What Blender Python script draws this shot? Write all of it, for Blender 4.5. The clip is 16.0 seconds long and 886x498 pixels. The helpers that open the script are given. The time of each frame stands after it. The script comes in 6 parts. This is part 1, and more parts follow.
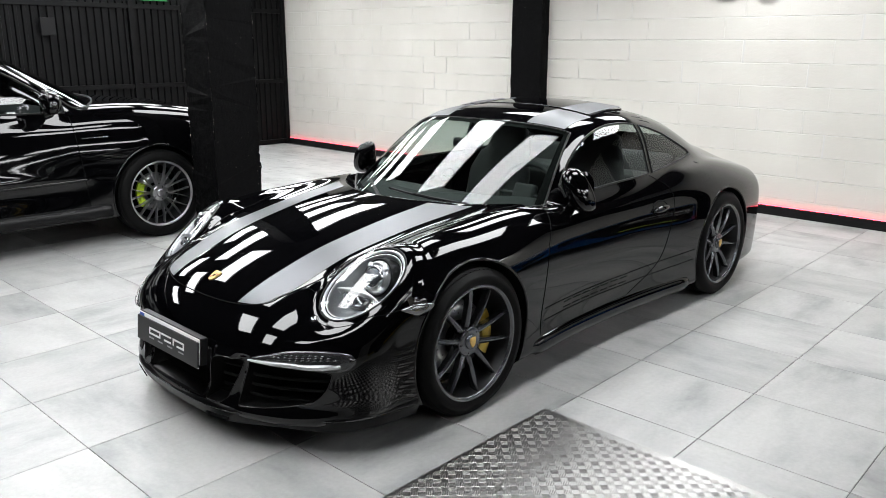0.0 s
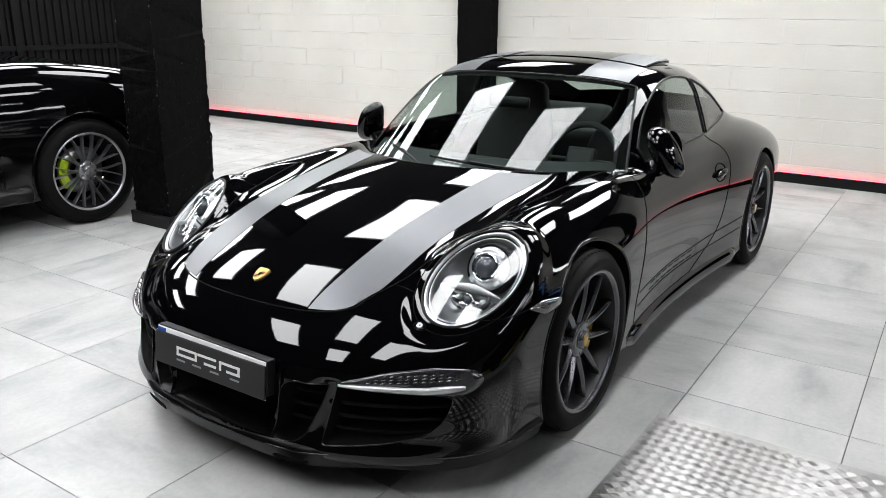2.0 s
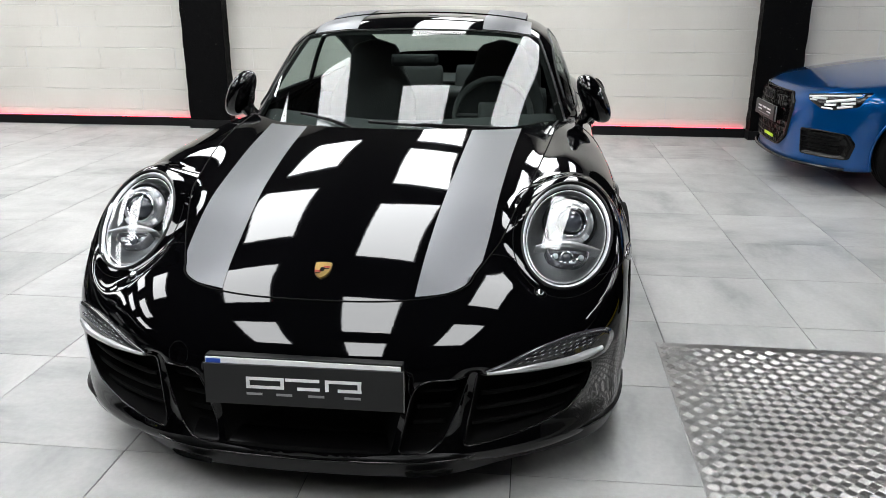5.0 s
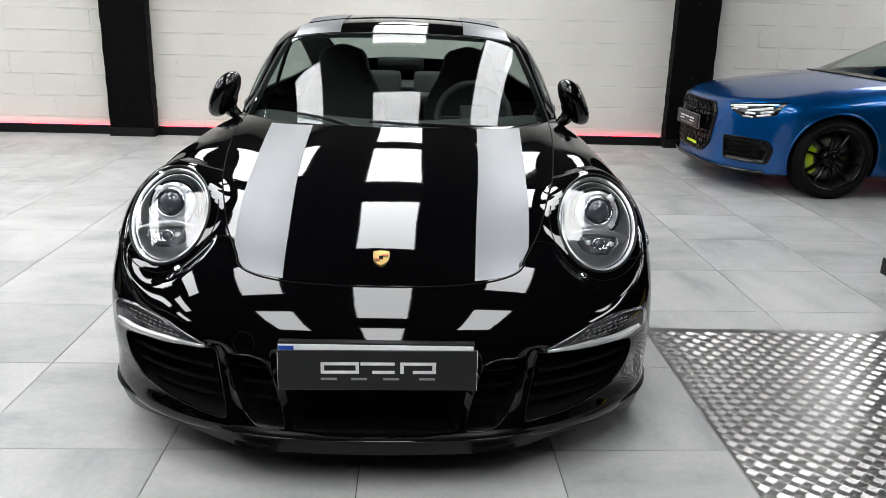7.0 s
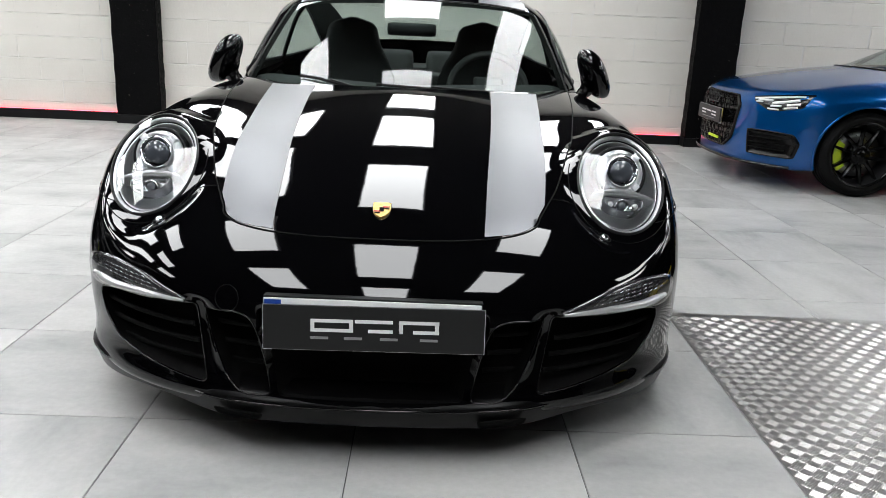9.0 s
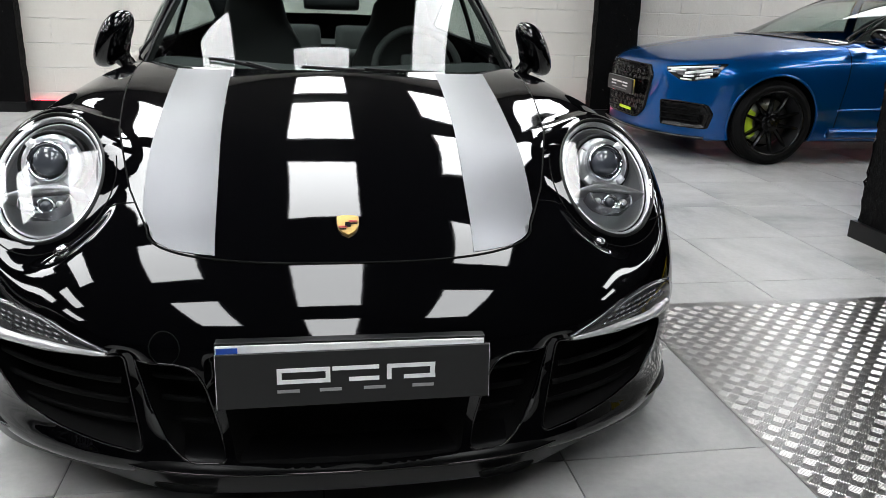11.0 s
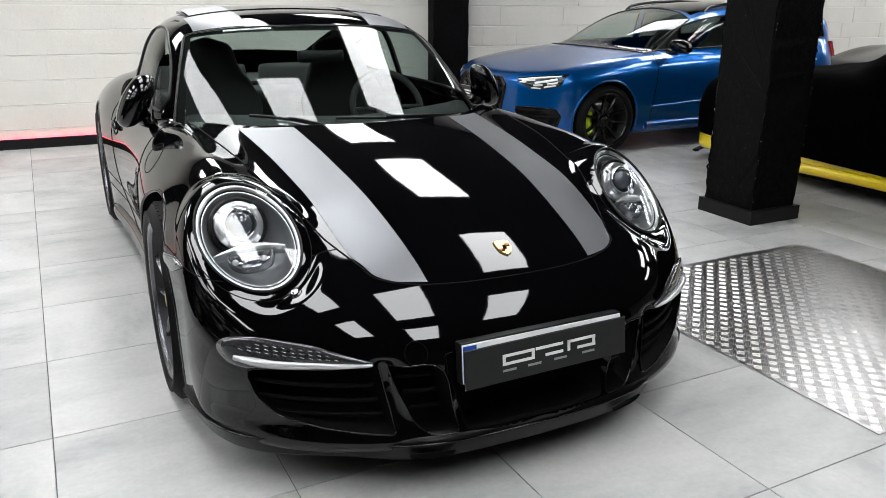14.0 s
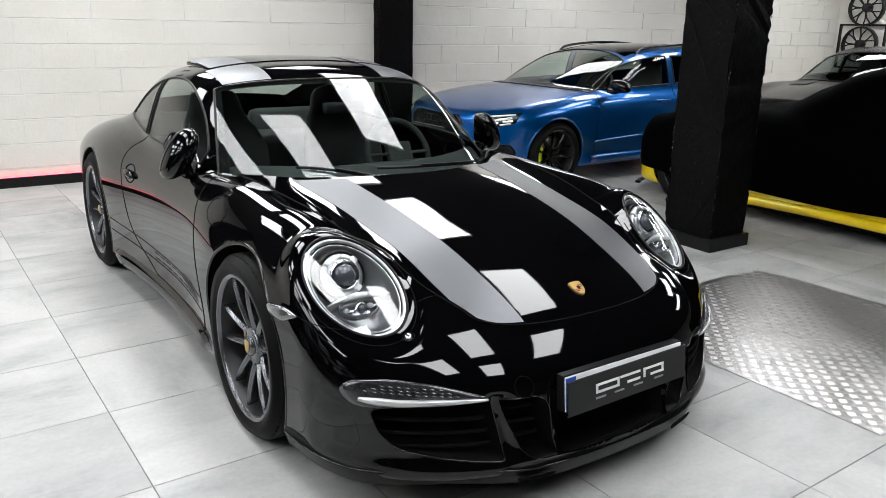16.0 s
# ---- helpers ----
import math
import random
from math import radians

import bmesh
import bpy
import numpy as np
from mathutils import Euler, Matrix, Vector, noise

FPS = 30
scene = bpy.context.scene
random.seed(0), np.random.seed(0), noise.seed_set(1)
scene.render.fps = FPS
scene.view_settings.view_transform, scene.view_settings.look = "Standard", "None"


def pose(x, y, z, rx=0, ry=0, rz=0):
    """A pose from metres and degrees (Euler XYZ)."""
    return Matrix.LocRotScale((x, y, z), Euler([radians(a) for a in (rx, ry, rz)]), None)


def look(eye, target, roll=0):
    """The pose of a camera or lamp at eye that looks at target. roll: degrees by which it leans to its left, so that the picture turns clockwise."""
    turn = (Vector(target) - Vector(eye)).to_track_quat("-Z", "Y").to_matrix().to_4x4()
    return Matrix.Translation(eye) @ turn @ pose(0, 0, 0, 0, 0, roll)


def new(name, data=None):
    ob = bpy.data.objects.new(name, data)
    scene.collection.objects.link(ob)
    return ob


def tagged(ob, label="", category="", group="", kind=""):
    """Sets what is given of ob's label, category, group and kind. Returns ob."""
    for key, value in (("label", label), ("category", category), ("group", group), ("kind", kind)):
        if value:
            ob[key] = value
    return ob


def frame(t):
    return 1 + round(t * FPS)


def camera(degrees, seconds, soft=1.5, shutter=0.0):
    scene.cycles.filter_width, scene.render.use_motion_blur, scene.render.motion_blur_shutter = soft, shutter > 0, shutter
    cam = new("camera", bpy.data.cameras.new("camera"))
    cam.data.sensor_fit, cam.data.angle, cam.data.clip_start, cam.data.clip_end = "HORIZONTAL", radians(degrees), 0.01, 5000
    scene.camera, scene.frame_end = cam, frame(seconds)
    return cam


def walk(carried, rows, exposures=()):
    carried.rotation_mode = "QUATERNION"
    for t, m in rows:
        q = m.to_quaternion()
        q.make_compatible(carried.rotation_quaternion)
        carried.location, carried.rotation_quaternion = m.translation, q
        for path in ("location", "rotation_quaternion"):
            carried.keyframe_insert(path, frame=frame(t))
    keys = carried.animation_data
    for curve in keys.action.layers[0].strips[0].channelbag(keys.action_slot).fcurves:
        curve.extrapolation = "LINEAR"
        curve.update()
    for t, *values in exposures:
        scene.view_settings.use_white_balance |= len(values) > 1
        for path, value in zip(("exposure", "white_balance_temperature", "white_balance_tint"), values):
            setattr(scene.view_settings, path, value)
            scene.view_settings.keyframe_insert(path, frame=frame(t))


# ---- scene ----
cam = camera(59.3, 16.0, 0.7)
PATH = [
    (0, (3.007, -2.423, 1.618), (1.669, -1.027, 1.107), 0.2),
    (0.5, (2.697, -2.428, 1.5), (1.402, -0.992, 0.991), 0.5),
    (1, (2.413, -2.405, 1.471), (1.171, -0.929, 0.943), 0.7),
    (1.5, (2.153, -2.389, 1.477), (0.985, -0.862, 0.926), 0.8),
    (2, (1.917, -2.454, 1.472), (0.837, -0.874, 0.893), 0.5),
    (2.5, (1.718, -2.497, 1.43), (0.734, -0.869, 0.813), 0.0),
    (3, (1.516, -2.476, 1.379), (0.665, -0.783, 0.738), -0.1),
    (3.5, (1.319, -2.504, 1.366), (0.611, -0.752, 0.709), -0.2),
    (4, (1.08, -2.608, 1.351), (0.539, -0.797, 0.699), -0.4),
    (6.5, (0.14, -2.822, 1.369), (0.169, -0.914, 0.769), 1.3),
    (7, (0.124, -2.873, 1.31), (0.174, -0.962, 0.722), 1.5),
    (7.5, (0.141, -2.862, 1.211), (0.191, -0.948, 0.631), 1.7),
    (8, (0.14, -2.827, 1.149), (0.178, -0.91, 0.579), 2.1),
    (8.5, (0.13, -2.796, 1.117), (0.157, -0.877, 0.555), 2.4),
    (9, (0.147, -2.715, 1.099), (0.166, -0.794, 0.54), 2.5),
    (9.5, (0.177, -2.585, 1.084), (0.214, -0.666, 0.521), 2.4),
    (12, (-0.388, -2.335, 1.145), (0.139, -0.515, 0.505), 1.0),
    (12.5, (-0.579, -2.452, 1.207), (0.039, -0.657, 0.579), 0.2),
    (13, (-0.775, -2.532, 1.253), (-0.057, -0.775, 0.623), 0.3),
    (13.5, (-0.995, -2.607, 1.297), (-0.204, -0.88, 0.671), 0.4),
    (14, (-1.135, -2.617, 1.326), (-0.283, -0.916, 0.709), 0.5),
    (14.5, (-1.285, -2.586, 1.367), (-0.373, -0.911, 0.765), 0.8),
    (15, (-1.434, -2.567, 1.415), (-0.464, -0.92, 0.826), 1.1),
    (15.5, (-1.61, -2.538, 1.446), (-0.575, -0.923, 0.88), 1.3),
    (16, (-1.757, -2.509, 1.455), (-0.668, -0.926, 0.902), 1.1),
]
walk(cam, [(t, look(eye, target, roll)) for t, eye, target, roll in PATH], [(0, 0.06), (2, 0.02), (4, -0.06), (9.5, -0.10), (12, -0.05), (16, -0.02)])

# ---- world, lights ----
world = bpy.data.worlds.new("world")
scene.world = world
world.use_nodes = True
world.node_tree.nodes["Background"].inputs[0].default_value = (0.8, 0.85, 1.0, 1)
world.node_tree.nodes["Background"].inputs[1].default_value = 0.02
PANEL_STRENGTH = 14.2
CEILING = 2.89


# ---- materials ----
def mat(name, colour, rough=0.5, metal=0.0, coat=0.0, spec=0.5):
    m = bpy.data.materials.new(name)
    m.use_nodes = True
    b = m.node_tree.nodes["Principled BSDF"]
    b.inputs["Base Color"].default_value = (*colour, 1)
    b.inputs["Roughness"].default_value = rough
    b.inputs["Metallic"].default_value = metal
    b.inputs["Coat Weight"].default_value = coat
    b.inputs["Coat Roughness"].default_value = 0.015
    b.inputs["Specular IOR Level"].default_value = spec
    return m


def emit(name, colour, strength):
    m = bpy.data.materials.new(name)
    m.use_nodes = True
    b = m.node_tree.nodes["Principled BSDF"]
    b.inputs["Base Color"].default_value = (0, 0, 0, 1)
    b.inputs["Emission Color"].default_value = (*colour, 1)
    b.inputs["Emission Strength"].default_value = strength
    return m


def glass_mat(name, tint, clear, rough=0.0):
    m = bpy.data.materials.new(name)
    m.use_nodes = True
    nt = m.node_tree
    nt.nodes.clear()
    out = nt.nodes.new("ShaderNodeOutputMaterial")
    mix = nt.nodes.new("ShaderNodeMixShader")
    lw = nt.nodes.new("ShaderNodeLayerWeight")
    lw.inputs["Blend"].default_value = 0.5
    pw = nt.nodes.new("ShaderNodeMath")
    pw.operation = "POWER"
    pw.inputs[1].default_value = 5.0
    nt.links.new(lw.outputs["Facing"], pw.inputs[0])
    fr = nt.nodes.new("ShaderNodeMath")
    fr.operation = "MULTIPLY_ADD"
    fr.inputs[1].default_value = 0.92
    fr.inputs[2].default_value = clear
    nt.links.new(pw.outputs[0], fr.inputs[0])
    tr = nt.nodes.new("ShaderNodeBsdfTransparent")
    tr.inputs[0].default_value = (*tint, 1)
    gl = nt.nodes.new("ShaderNodeBsdfGlossy")
    gl.inputs["Roughness"].default_value = rough
    nt.links.new(fr.outputs[0], mix.inputs[0])
    nt.links.new(tr.outputs[0], mix.inputs[1])
    nt.links.new(gl.outputs[0], mix.inputs[2])
    nt.links.new(mix.outputs[0], out.inputs[0])
    return m


def nodes_of(m):
    nt = m.node_tree
    return nt, nt.nodes["Principled BSDF"]


def noise_tex(nt, scale, detail=4.0, rough=0.55, coords="Object", stretch=None):
    tc = nt.nodes.new("ShaderNodeTexCoord")
    n = nt.nodes.new("ShaderNodeTexNoise")
    n.inputs["Scale"].default_value = scale
    n.inputs["Detail"].default_value = detail
    n.inputs["Roughness"].default_value = rough
    if stretch:
        mp = nt.nodes.new("ShaderNodeMapping")
        mp.inputs["Scale"].default_value = stretch
        nt.links.new(tc.outputs[coords], mp.inputs[0])
        nt.links.new(mp.outputs[0], n.inputs["Vector"])
    else:
        nt.links.new(tc.outputs[coords], n.inputs["Vector"])
    return n


def ramp(nt, src, stops):
    r = nt.nodes.new("ShaderNodeValToRGB")
    e = r.color_ramp.elements
    while len(e) < len(stops):
        e.new(0.5)
    for el, (p, c) in zip(e, stops):
        el.position = p
        el.color = (*c, 1) if len(c) == 3 else c
    nt.links.new(src, r.inputs[0])
    return r


def add_bump(nt, b, src, strength, distance):
    bp = nt.nodes.new("ShaderNodeBump")
    bp.inputs["Strength"].default_value = strength
    bp.inputs["Distance"].default_value = distance
    nt.links.new(src, bp.inputs["Height"])
    nt.links.new(bp.outputs[0], b.inputs["Normal"])
    return bp


def mix_mul(nt, a, b, fac=1.0):
    x = nt.nodes.new("ShaderNodeMixRGB")
    x.blend_type = "MULTIPLY"
    x.inputs[0].default_value = fac
    nt.links.new(a, x.inputs[1])
    nt.links.new(b, x.inputs[2])
    return x.outputs[0]


def tile_mat():
    m = mat("floor_tile", (0.6, 0.6, 0.59), 0.4)
    nt, b = nodes_of(m)
    info = nt.nodes.new("ShaderNodeObjectInfo")
    tc = nt.nodes.new("ShaderNodeTexCoord")
    add = nt.nodes.new("ShaderNodeVectorMath")
    add.operation = "MULTIPLY_ADD"
    cmb = nt.nodes.new("ShaderNodeCombineXYZ")
    nt.links.new(info.outputs["Random"], cmb.inputs[0])
    nt.links.new(info.outputs["Random"], cmb.inputs[1])
    nt.links.new(cmb.outputs[0], add.inputs[0])
    add.inputs[1].default_value = (37.0, 91.0, 13.0)
    nt.links.new(tc.outputs["Object"], add.inputs[2])

    def ns(scale, detail, rough, sx=1.0):
        mp = nt.nodes.new("ShaderNodeMapping")
        mp.inputs["Scale"].default_value = (sx, 1, 1)
        nt.links.new(add.outputs[0], mp.inputs[0])
        n = nt.nodes.new("ShaderNodeTexNoise")
        n.inputs["Scale"].default_value = scale
        n.inputs["Detail"].default_value = detail
        n.inputs["Roughness"].default_value = rough
        nt.links.new(mp.outputs[0], n.inputs["Vector"])
        return n.outputs["Fac"]

    big = ramp(nt, ns(2.6, 5, 0.6, 0.45), ((0.28, (0.235, 0.237, 0.234)), (0.44, (0.385, 0.386, 0.380)), (0.60, (0.465, 0.462, 0.452))))
    fine = ramp(nt, ns(45, 4, 0.65), ((0.3, (0.93, 0.93, 0.93)), (0.7, (1.04, 1.04, 1.04))))
    c = mix_mul(nt, big.outputs[0], fine.outputs[0])
    tone = ramp(nt, info.outputs["Random"], ((0.0, (0.86, 0.86, 0.86)), (0.35, (1.0, 1.0, 1.0)), (1.0, (1.03, 1.03, 1.03))))
    c = mix_mul(nt, c, tone.outputs[0])
    nt.links.new(c, b.inputs["Base Color"])
    r = ramp(nt, ns(6, 4, 0.6), ((0.3, (0.30, 0.30, 0.30)), (0.7, (0.48, 0.48, 0.48))))
    nt.links.new(r.outputs[0], b.inputs["Roughness"])
    add_bump(nt, b, ns(60, 3, 0.5), 0.06, 0.002)
    return m


def wall_mat():
    m = mat("white_block_paint", (0.78, 0.77, 0.74), 0.65)
    nt, b = nodes_of(m)
    geo = nt.nodes.new("ShaderNodeNewGeometry")
    n1 = nt.nodes.new("ShaderNodeTexNoise")
    n1.inputs["Scale"].default_value = 1.3
    n1.inputs["Detail"].default_value = 5
    nt.links.new(geo.outputs["Position"], n1.inputs["Vector"])
    n2 = nt.nodes.new("ShaderNodeTexNoise")
    n2.inputs["Scale"].default_value = 34
    n2.inputs["Detail"].default_value = 6
    n2.inputs["Roughness"].default_value = 0.65
    nt.links.new(geo.outputs["Position"], n2.inputs["Vector"])
    c1 = ramp(nt, n1.outputs["Fac"], ((0.3, (0.545, 0.524, 0.482)), (0.7, (0.603, 0.583, 0.540))))
    sc = nt.nodes.new("ShaderNodeTexNoise")
    sc.inputs["Scale"].default_value = 7.0
    sc.inputs["Detail"].default_value = 8
    sc.inputs["Roughness"].default_value = 0.75
    nt.links.new(geo.outputs["Position"], sc.inputs["Vector"])
    c2 = ramp(nt, sc.outputs["Fac"], ((0.0, (0.35, 0.33, 0.3)), (0.255, (0.5, 0.48, 0.45)), (0.275, (1, 1, 1))))
    nt.links.new(mix_mul(nt, c1.outputs[0], c2.outputs[0]), b.inputs["Base Color"])
    mx = nt.nodes.new("ShaderNodeMath")
    mx.operation = "MULTIPLY_ADD"
    mx.inputs[1].default_value = 2.2
    nt.links.new(sc.outputs["Fac"], mx.inputs[0])
    nt.links.new(n2.outputs["Fac"], mx.inputs[2])
    add_bump(nt, b, mx.outputs[0], 0.55, 0.005)
    return m


def plaster_mat():
    m = mat("black_masonry_paint", (0.003, 0.003, 0.0033), 0.5, 0, 0, 0.05)
    nt, b = nodes_of(m)
    n1 = noise_tex(nt, 22, 8, 0.7)
    n2 = noise_tex(nt, 60, 3, 0.6)
    sp = ramp(nt, n2.outputs["Fac"], ((0.0, (0.0018, 0.0018, 0.002)), (0.70, (0.0018, 0.0018, 0.002)), (0.76, (0.22, 0.2, 0.18))))
    nt.links.new(sp.outputs[0], b.inputs["Base Color"])
    r = ramp(nt, n1.outputs["Fac"], ((0.3, (0.38, 0.38, 0.38)), (0.7, (0.7, 0.7, 0.7))))
    nt.links.new(r.outputs[0], b.inputs["Roughness"])
    add_bump(nt, b, n1.outputs["Fac"], 0.7, 0.012)
    return m


def rubber_mat():
    m = mat("tyre_rubber", (0.004, 0.004, 0.004), 0.6, 0, 0, 0.1)
    nt, b = nodes_of(m)
    n = noise_tex(nt, 90, 3, 0.6)
    add_bump(nt, b, n.outputs["Fac"], 0.3, 0.002)
    return m


def tread_mat(name, tone, rough):
    m = mat(name, (tone, 0.975 * tone, 0.95 * tone), rough, 1.0)
    nt, b = nodes_of(m)
    n1, n2 = noise_tex(nt, 3.0, 5, 0.6), noise_tex(nt, 240, 3, 0.6)
    c = ramp(nt, n1.outputs["Fac"], ((0.3, (0.88 * tone, 0.86 * tone, 0.835 * tone)), (0.7, (1.06 * tone, 1.04 * tone, 1.015 * tone))))
    nt.links.new(c.outputs[0], b.inputs["Base Color"])
    r = ramp(nt, n2.outputs["Fac"], ((0.3, (rough - 0.04,) * 3), (0.7, (rough + 0.05,) * 3)))
    nt.links.new(r.outputs[0], b.inputs["Roughness"])
    return m


def paint_mat(name, colour, wobble=0.012, flake=0.0):
    m = mat(name, colour, 0.03 if not flake else 0.30, 0.0 if not flake else 0.7, 0.0 if not flake else 0.9, 0.05 if flake else 0.43)
    nt, b = nodes_of(m)
    n = noise_tex(nt, 38, 2, 0.5)
    bp = add_bump(nt, b, n.outputs["Fac"], wobble, 0.004)
    if flake:
        nt.links.new(bp.outputs[0], b.inputs["Coat Normal"])
    return m


def cloth_mat():
    m = mat("black_cloth", (0.0007, 0.0008, 0.0011), 0.85, 0.0, 0.0, 0.01)
    nt, b = nodes_of(m)
    n = noise_tex(nt, 5, 4, 0.6, stretch=(1, 1, 0.4))
    add_bump(nt, b, n.outputs["Fac"], 0.25, 0.03)
    return m


PAINT = paint_mat("black_paint", (0.0010, 0.0010, 0.0013))
STRIPE = mat("grey_stripe", (0.15, 0.153, 0.162), 0.40, 0.8, 0.0)
BLUE = paint_mat("blue_paint", (0.0, 0.072, 0.27), 0.006, 1.0)
YELLOW = mat("yellow_paint", (0.75, 0.55, 0.0), 0.35, 0, 1.0)
SATIN = mat("satin_black_plastic", (0.005, 0.005, 0.0055), 0.35, 0, 0, 0.2)
MATTE = mat("matte_black", (0.002, 0.002, 0.002), 0.8, 0, 0, 0.1)
RUBBER = rubber_mat()
WHEELGREY = mat("wheel_grey", (0.135, 0.139, 0.150), 0.26, 0.85, 0.2)
CHROME = mat("chrome", (0.8, 0.8, 0.82), 0.08, 1.0)
SILVERED = mat("lamp_bowl", (0.40, 0.41, 0.42), 0.30, 0.8)
BARREL = mat("wheel_barrel", (0.022, 0.022, 0.024), 0.4, 0.5)
GLASS = glass_mat("window_glass", (0.62, 0.71, 0.68), 0.048)
SIDEGLASS = glass_mat("side_glass", (0.80, 0.86, 0.84), 0.05)
LENS = glass_mat("lamp_glass", (0.95, 0.96, 0.97), 0.075)
DARKGLASS = glass_mat("tinted_glass", (0.25, 0.28, 0.28), 0.06)
CALIPER = mat("acid_green_caliper", (0.55, 0.75, 0.02), 0.4, 0, 0.5)
GOLD = mat("gold_caliper", (0.5, 0.33, 0.03), 0.4, 0.2, 0.5)
STEEL = mat("brake_steel", (0.35, 0.35, 0.35), 0.35, 1.0)
INTERIOR = mat("interior_black", (0.028, 0.029, 0.029), 0.7, 0, 0, 0.3)
WALLWHITE = wall_mat()
BLACKWALL = plaster_mat()
TILE = tile_mat()
MORTAR = mat("white_mortar", (0.56, 0.55, 0.53), 0.8)
CHIP = mat("pale_plaster", (0.30, 0.28, 0.25), 0.9, 0, 0, 0.1)
DARKWALL = mat("dark_wall_paint", (0.022, 0.022, 0.022), 0.7)
SKIRTMAT = mat("black_skirting", (0.005, 0.005, 0.0055), 0.3, 0, 0, 0.2)
GATEMAT = mat("black_gate_steel", (0.004, 0.004, 0.0042), 0.45, 0, 0, 0.1)
GREENSIGN = mat("green_sign", (0.02, 0.22, 0.06), 0.4)
LETTERMAT = mat("grey_letter", (0.12, 0.12, 0.12), 0.5)
WHITEFRAME = mat("white_frame", (0.7, 0.7, 0.7), 0.5)
TREAD = tread_mat("tread_bar_aluminium", 0.42, 0.30)
SHEET = tread_mat("tread_plate_aluminium", 0.38, 0.30)
LAMPBLACK = mat("lamp_black", (0.004, 0.004, 0.0045), 0.12, 0.0, 0.0, 0.5)
HLDARK = mat("headlight_dark", (0.10, 0.10, 0.11), 0.1, 0.4, 1.0)
WHEELBLACK = mat("wheel_black", (0.002, 0.002, 0.0022), 0.22, 0.0, 0.0, 0.25)
WHEELSILVER = mat("wheel_silver", (0.42, 0.42, 0.43), 0.30, 0.9)
LIMEMARK = mat("lime_mark", (0.45, 0.6, 0.02), 0.5)
TAILRED = mat("tail_red", (0.14, 0.004, 0.004), 0.2, 0.0, 0.0, 0.2)
CLOTH = cloth_mat()
GREYPAINT = mat("dark_grey_paint", (0.006, 0.0055, 0.0055), 0.2, 0.0, 0.0, 0.35)
GROUT = mat("grout", (0.10, 0.10, 0.10), 0.9)
CEILMAT = mat("ceiling_black", (0.007, 0.007, 0.007), 0.8)
PROJ = mat("projector_glass", (0.05, 0.055, 0.065), 0.03, 0.0, 1.0)
LAMPRIM = mat("lamp_bezel", (0.60, 0.605, 0.61), 0.28, 0.9)
DRLGLASS = mat("running_light_glass", (0.035, 0.035, 0.038), 0.22, 0.4, 0.8)
GUIDE = mat("light_guide", (0.48, 0.48, 0.485), 0.22, 0.5, 0.6)
REPEATER = mat("indicator_lens", (0.20, 0.20, 0.205), 0.2, 0.7, 0.5)
WHITELENS = mat("clear_lens", (0.80, 0.81, 0.83), 0.15, 0.2, 1.0)
CREST = mat("gold_crest", (0.55, 0.37, 0.13), 0.3, 0.9)
REDMAT = mat("crest_red", (0.35, 0.02, 0.02), 0.4)
DECAL = mat("grey_decal", (0.005, 0.005, 0.0052), 0.55, 0.0, 0.0, 0.1)
LIPMAT = mat("lip_black", (0.002, 0.002, 0.0022), 0.28, 0, 0.0, 0.12)
PLATEWHITE = mat("plate_white", (0.75, 0.75, 0.75), 0.3)
EUBLUE = mat("plate_blue", (0.01, 0.06, 0.35), 0.35)
BOARD = mat("dealer_board", (0.012, 0.012, 0.0125), 0.4, 0, 0, 0.25)
WHITEMARK = mat("logo_white", (0.75, 0.75, 0.75), 0.4)
GREYMARK = mat("logo_grey", (0.22, 0.22, 0.22), 0.4)
LED = emit("led_panel", (0.965, 0.985, 1.0), PANEL_STRENGTH)
REDLED = emit("red_led", (1.0, 0.05, 0.09), 9.0)


# ---- mesh helpers ----
def link(name, verts, faces, material, parent=None, label="", smooth=True, m=None):
    me = bpy.data.meshes.new(name)
    me.from_pydata([tuple(map(float, v)) for v in verts], [], [tuple(map(int, f)) for f in faces])
    me.materials.append(material)
    me.polygons.foreach_set("use_smooth", [smooth] * len(me.polygons))
    me.update()
    ob = new(name, me)
    if parent is not None:
        ob.parent = parent
    if m is not None:
        ob.matrix_basis = m
    if label:
        ob["label"] = label
    return ob


def part(name, bm, material, parent=None, label="", smooth=False, m=None):
    me = bpy.data.meshes.new(name)
    bm.to_mesh(me)
    bm.free()
    me.materials.append(material)
    me.polygons.foreach_set("use_smooth", [smooth] * len(me.polygons))
    ob = new(name, me)
    if parent is not None:
        ob.parent = parent
    if m is not None:
        ob.matrix_basis = m
    if label:
        ob["label"] = label
    return ob


def box(bm, lo, hi, bevel=0.0, m=None):
    lo, hi = Vector(lo), Vector(hi)
    r = bmesh.ops.create_cube(bm, size=1.0)
    vs = r["verts"]
    for v in vs:
        v.co = Vector((lo[i] + (v.co[i] + 0.5) * (hi[i] - lo[i]) for i in range(3)))
    if bevel:
        es = list({e for v in vs for e in v.link_edges})
        r = bmesh.ops.bevel(bm, geom=es, offset=bevel, segments=2, affect="EDGES", profile=0.7)
        vs = list({v for f in r["faces"] for v in f.verts} | {v for v in vs if v.is_valid})
    if m is not None:
        bmesh.ops.transform(bm, matrix=m, verts=vs)
    return bm


def boxpart(name, lo, hi, material, parent=None, label="", bevel=0.0, m=None):
    return part(name, box(bmesh.new(), lo, hi, bevel), material, parent, label, False, m)


